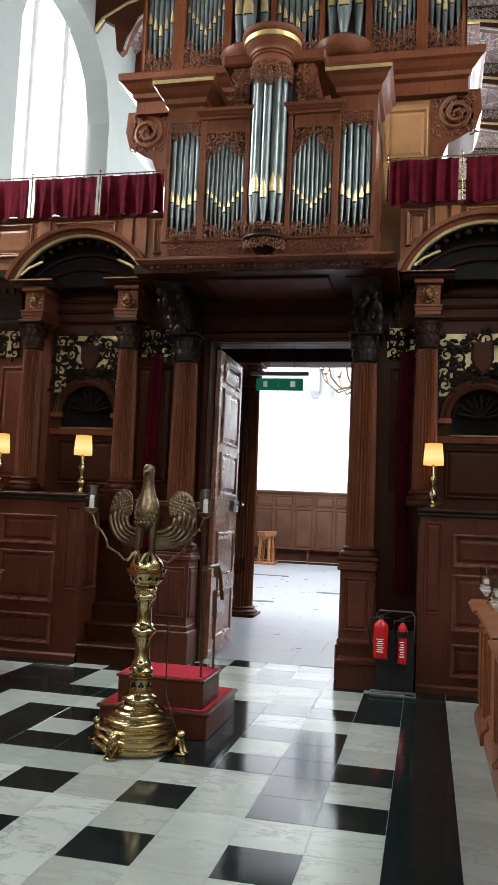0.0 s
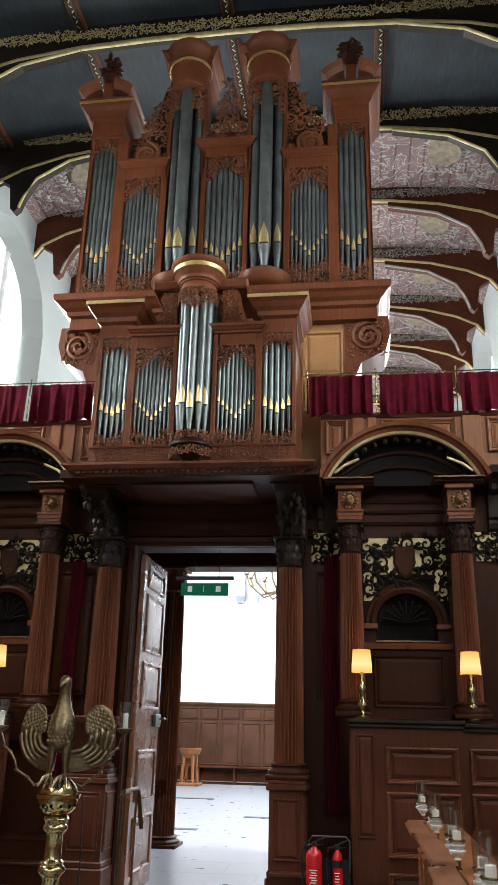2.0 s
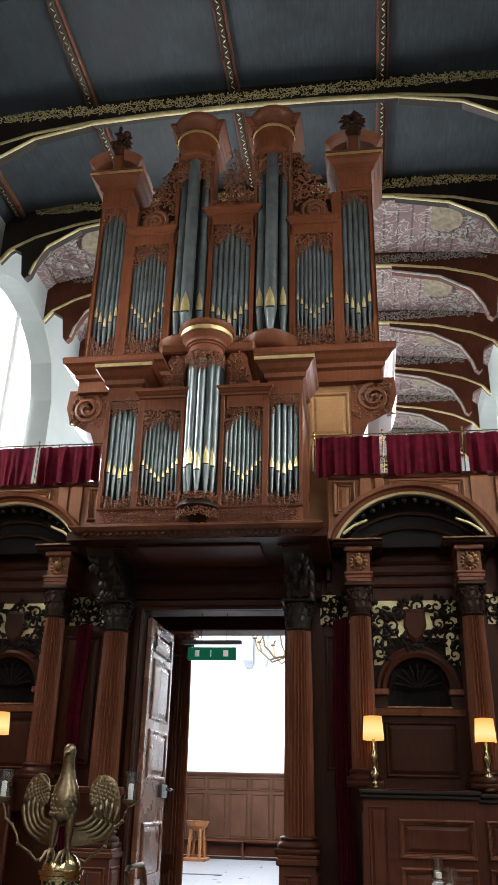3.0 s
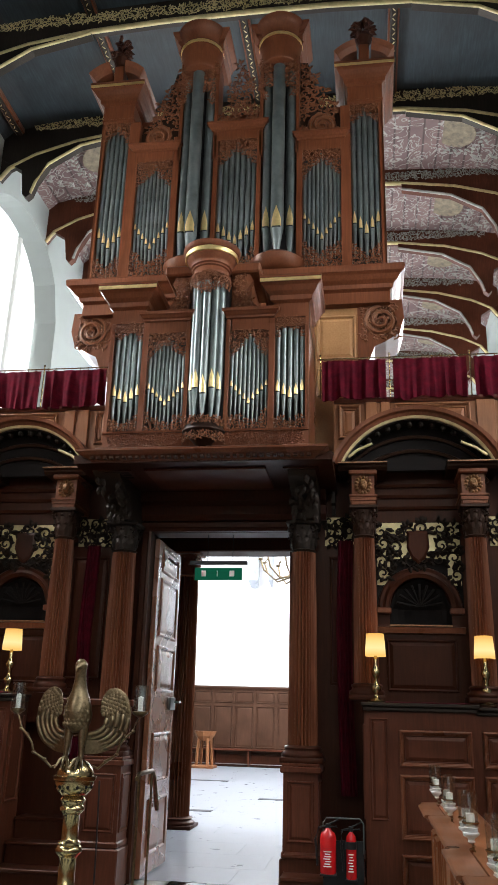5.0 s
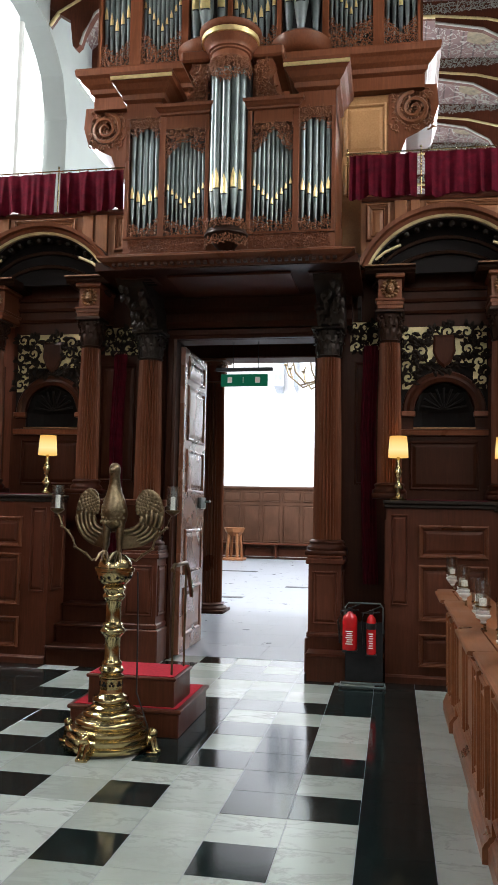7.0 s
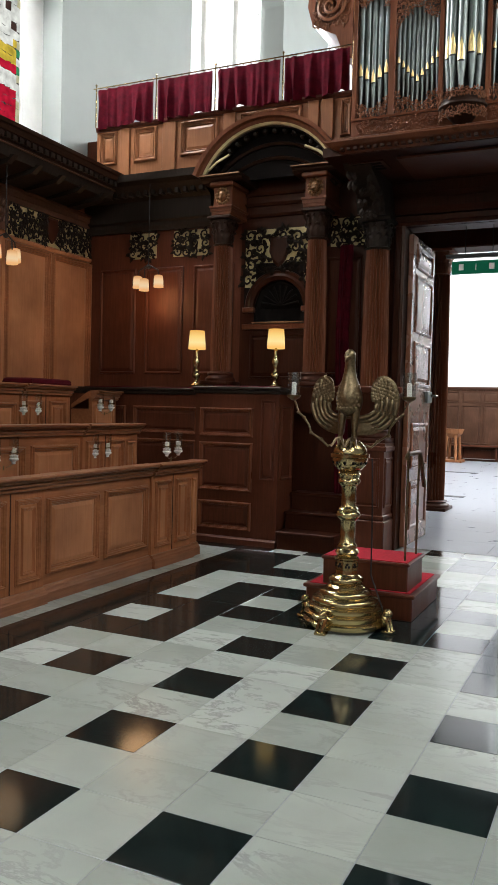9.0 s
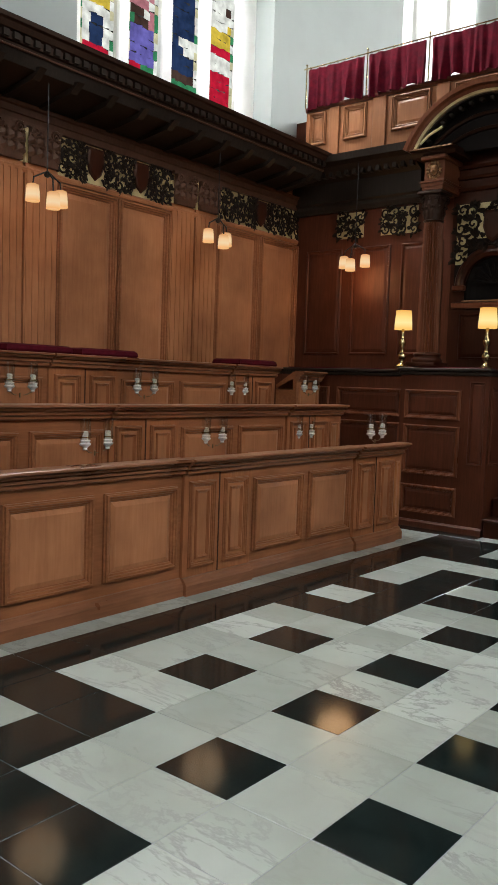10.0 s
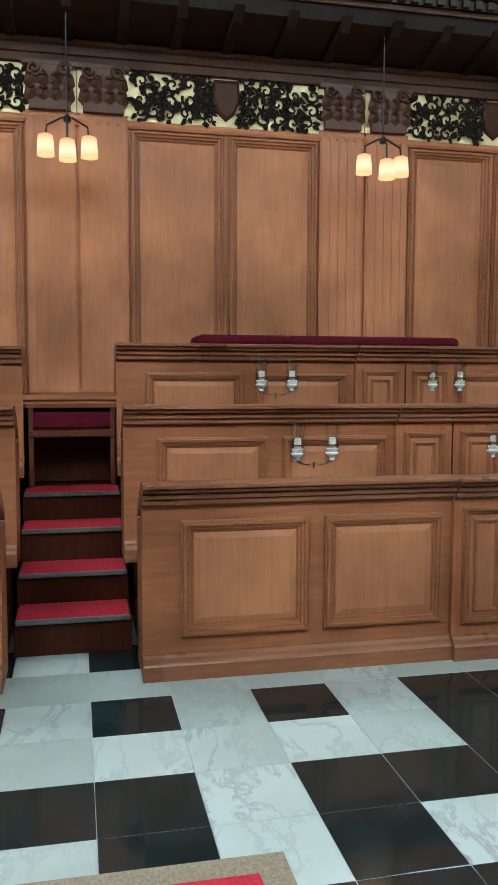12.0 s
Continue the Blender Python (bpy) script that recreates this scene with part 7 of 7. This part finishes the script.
# ---- candles on the stalls ----
def candle_pair():
    root = thing("candle_bracket", (0, 0, 0), "pair of white candles in glass shades on a brass bracket", "candle holder", "stall candles")
    part("bracket", Mesh().tube([(0.03, -0.11, -0.035), (0.02, -0.06, -0.062), (0.0, 0.0, -0.07), (0.02, 0.06, -0.062), (0.03, 0.11, -0.035)], 0.0035, 6).tube([(0.012, 0, -0.05), (0.012, 0, -0.085), (0.0, 0, -0.095)], 0.008, 6), PATINA, root)
    for y in (-0.11, 0.11):
        h = part("holder", Mesh().lathe([(0.008, -0.04), (0.020, -0.034), (0.014, -0.026), (0.020, -0.016), (0.038, -0.004), (0.043, 0.002), (0.043, 0.010), (0.034, 0.012), (0.036, 0.030), (0.040, 0.034), (0.036, 0.038)], 0.03, y, 16), SILVER, root, "silvered candle cup", True)
        part("candle", Mesh().lathe([(0.022, 0.01), (0.022, 0.10), (0.006, 0.104)], 0.03, y, 12), WAX, h)
        part("collar", Mesh().lathe([(0.040, 0.052), (0.045, 0.054), (0.045, 0.060), (0.040, 0.062)], 0.03, y, 16), BRASS, h)
        g = part("glass", Mesh().lathe([(0.038, 0.012), (0.044, 0.20), (0.042, 0.20), (0.036, 0.014)], 0.03, y, 18), GLASS, h, "clear glass shade", True)
        g.visible_shadow = False
    return root


cp = candle_pair()
places = [(T2 + 0.0, y, 1.04) for y in (-0.36, 1.04, 2.39, 3.79, -1.66, -4.3)] + [(T3 + 0.0, y, 1.45) for y in (0.90, 2.27, 3.62, -0.43, -1.71, -4.5)] + [(T1 - 0.03, 3.89, 1.09)] + [(T3, 4.95, 1.5)]
cp.matrix_basis = Matrix.Translation(places[0])
for p in places[1:]:
    copy_thing(cp, pose(*p))
for y in (4.32, 3.14, 1.92, 0.76, -0.6, -1.9):
    copy_thing(cp, pose(2.985, y, 1.085, 0, 0, 180))


# ---- cushions and books on the back row ----
def book_cushion():
    root = thing("book_cushion", (0, 0, 0), "dark red velvet book cushion on the top of the back stalls", "cushion", "book cushions")
    m = Mesh()
    rings = []
    for z, d in ((0.0, 0.012), (0.03, 0.0), (0.06, 0.008), (0.075, 0.03)):
        rings.append([(0.2 - d, -0.33 + d, z), (0.2 - d, 0.33 - d, z), (-0.2 + d, 0.33 - d, z), (-0.2 + d, -0.33 + d, z)])
    part("pad", m.loft(rings), CUSHION, root)
    return root


bc = book_cushion()
by = [1.11, 1.865, 4.0, -0.65, -1.29, -1.93]
bc.matrix_basis = pose(T3 - 0.2, by[0], 1.727)
for y in by[1:]:
    copy_thing(bc, pose(T3 - 0.2, y, 1.727))


# ---- fire extinguishers ----
def extinguisher(x, y, z, r, h, band, label):
    root = thing("fire_extinguisher", (x, y, z), label, "fire extinguisher", "fire extinguishers")
    part("cylinder", Mesh().lathe([(r * 0.9, z), (r, z + 0.015), (r, z + h - 0.06), (r * 0.85, z + h - 0.025), (r * 0.4, z + h), (r * 0.3, z + h + 0.02)], x, y, 24), RED, root, smooth=True)
    part("valve", Mesh().box(x - 0.02, x + 0.02, y - 0.02, y + 0.02, z + h + 0.01, z + h + 0.05, 0.004).tube([(x - 0.01, y, z + h + 0.04), (x + 0.09, y, z + h + 0.085)], 0.008, 6).tube([(x - 0.01, y, z + h + 0.02), (x + 0.08, y, z + h + 0.03)], 0.008, 6), IRON, root)
    part("hose", Mesh().tube([(x - 0.02, y, z + h + 0.03), (x - 0.08, y - 0.02, z + h + 0.02), (x - r - 0.04, y - 0.02, z + h - 0.08), (x - r - 0.03, y - 0.02, z + 0.2), (x - r - 0.02, y - 0.02, z + 0.06)], 0.011, 7), IRON, root, "black rubber hose", True)
    if band:
        part("band", Mesh().lathe([(r + 0.001, z + h - 0.13), (r + 0.001, z + h - 0.07)], x, y, 24), IRON, root, "black band")
    part("label", Mesh().lathe([(r + 0.0015, z + 0.05), (r + 0.0015, z + h - 0.14)], x, y, 10, -125, -55), RED, root)
    for k in range(7):
        zz = z + 0.06 + k * (h - 0.21) / 7
        part("line_of_text", Mesh().lathe([(r + 0.003, zz), (r + 0.003, zz + 0.008)], x, y, 8, -120 + 6 * (k % 3), -66 - 7 * (k % 2)), WHITE, root, "pale printed line")
    return root


extinguisher(2.048, 4.93, 0.345, 0.072, 0.345, False, "red fire extinguisher with black hose on a stand")
extinguisher(2.25, 4.93, 0.31, 0.046, 0.365, True, "slim red fire extinguisher with a black band on a stand")
fs = thing("extinguisher_stand", (2.17, 4.95, 0), "black metal stand with chrome foot for the extinguishers", "stand")
part("plate", Mesh().box(2.0, 2.36, 5.0, 5.012, 0.04, 0.60, 0.004), IRON, fs)
part("foot", Mesh().tube([(1.96, 4.84, 0.02), (1.96, 5.0, 0.02), (2.38, 5.0, 0.02), (2.38, 4.84, 0.02)], 0.012, 8).tube([(1.96, 4.84, 0.02), (2.38, 4.84, 0.02)], 0.008, 6), TIN, fs, "chrome foot")
part("shelf", Mesh().box(1.98, 2.12, 4.86, 5.0, 0.33, 0.345, 0.003), IRON, fs)
part("shelf", Mesh().box(2.2, 2.3, 4.87, 5.0, 0.295, 0.31, 0.003), IRON, fs)
part("hoop", Mesh().tube([(2.0, 4.995, 0.5), (2.0, 4.995, 0.74), (2.03, 4.995, 0.78), (2.33, 4.995, 0.78), (2.36, 4.995, 0.74), (2.36, 4.995, 0.5)], 0.008, 6), TIN, fs)
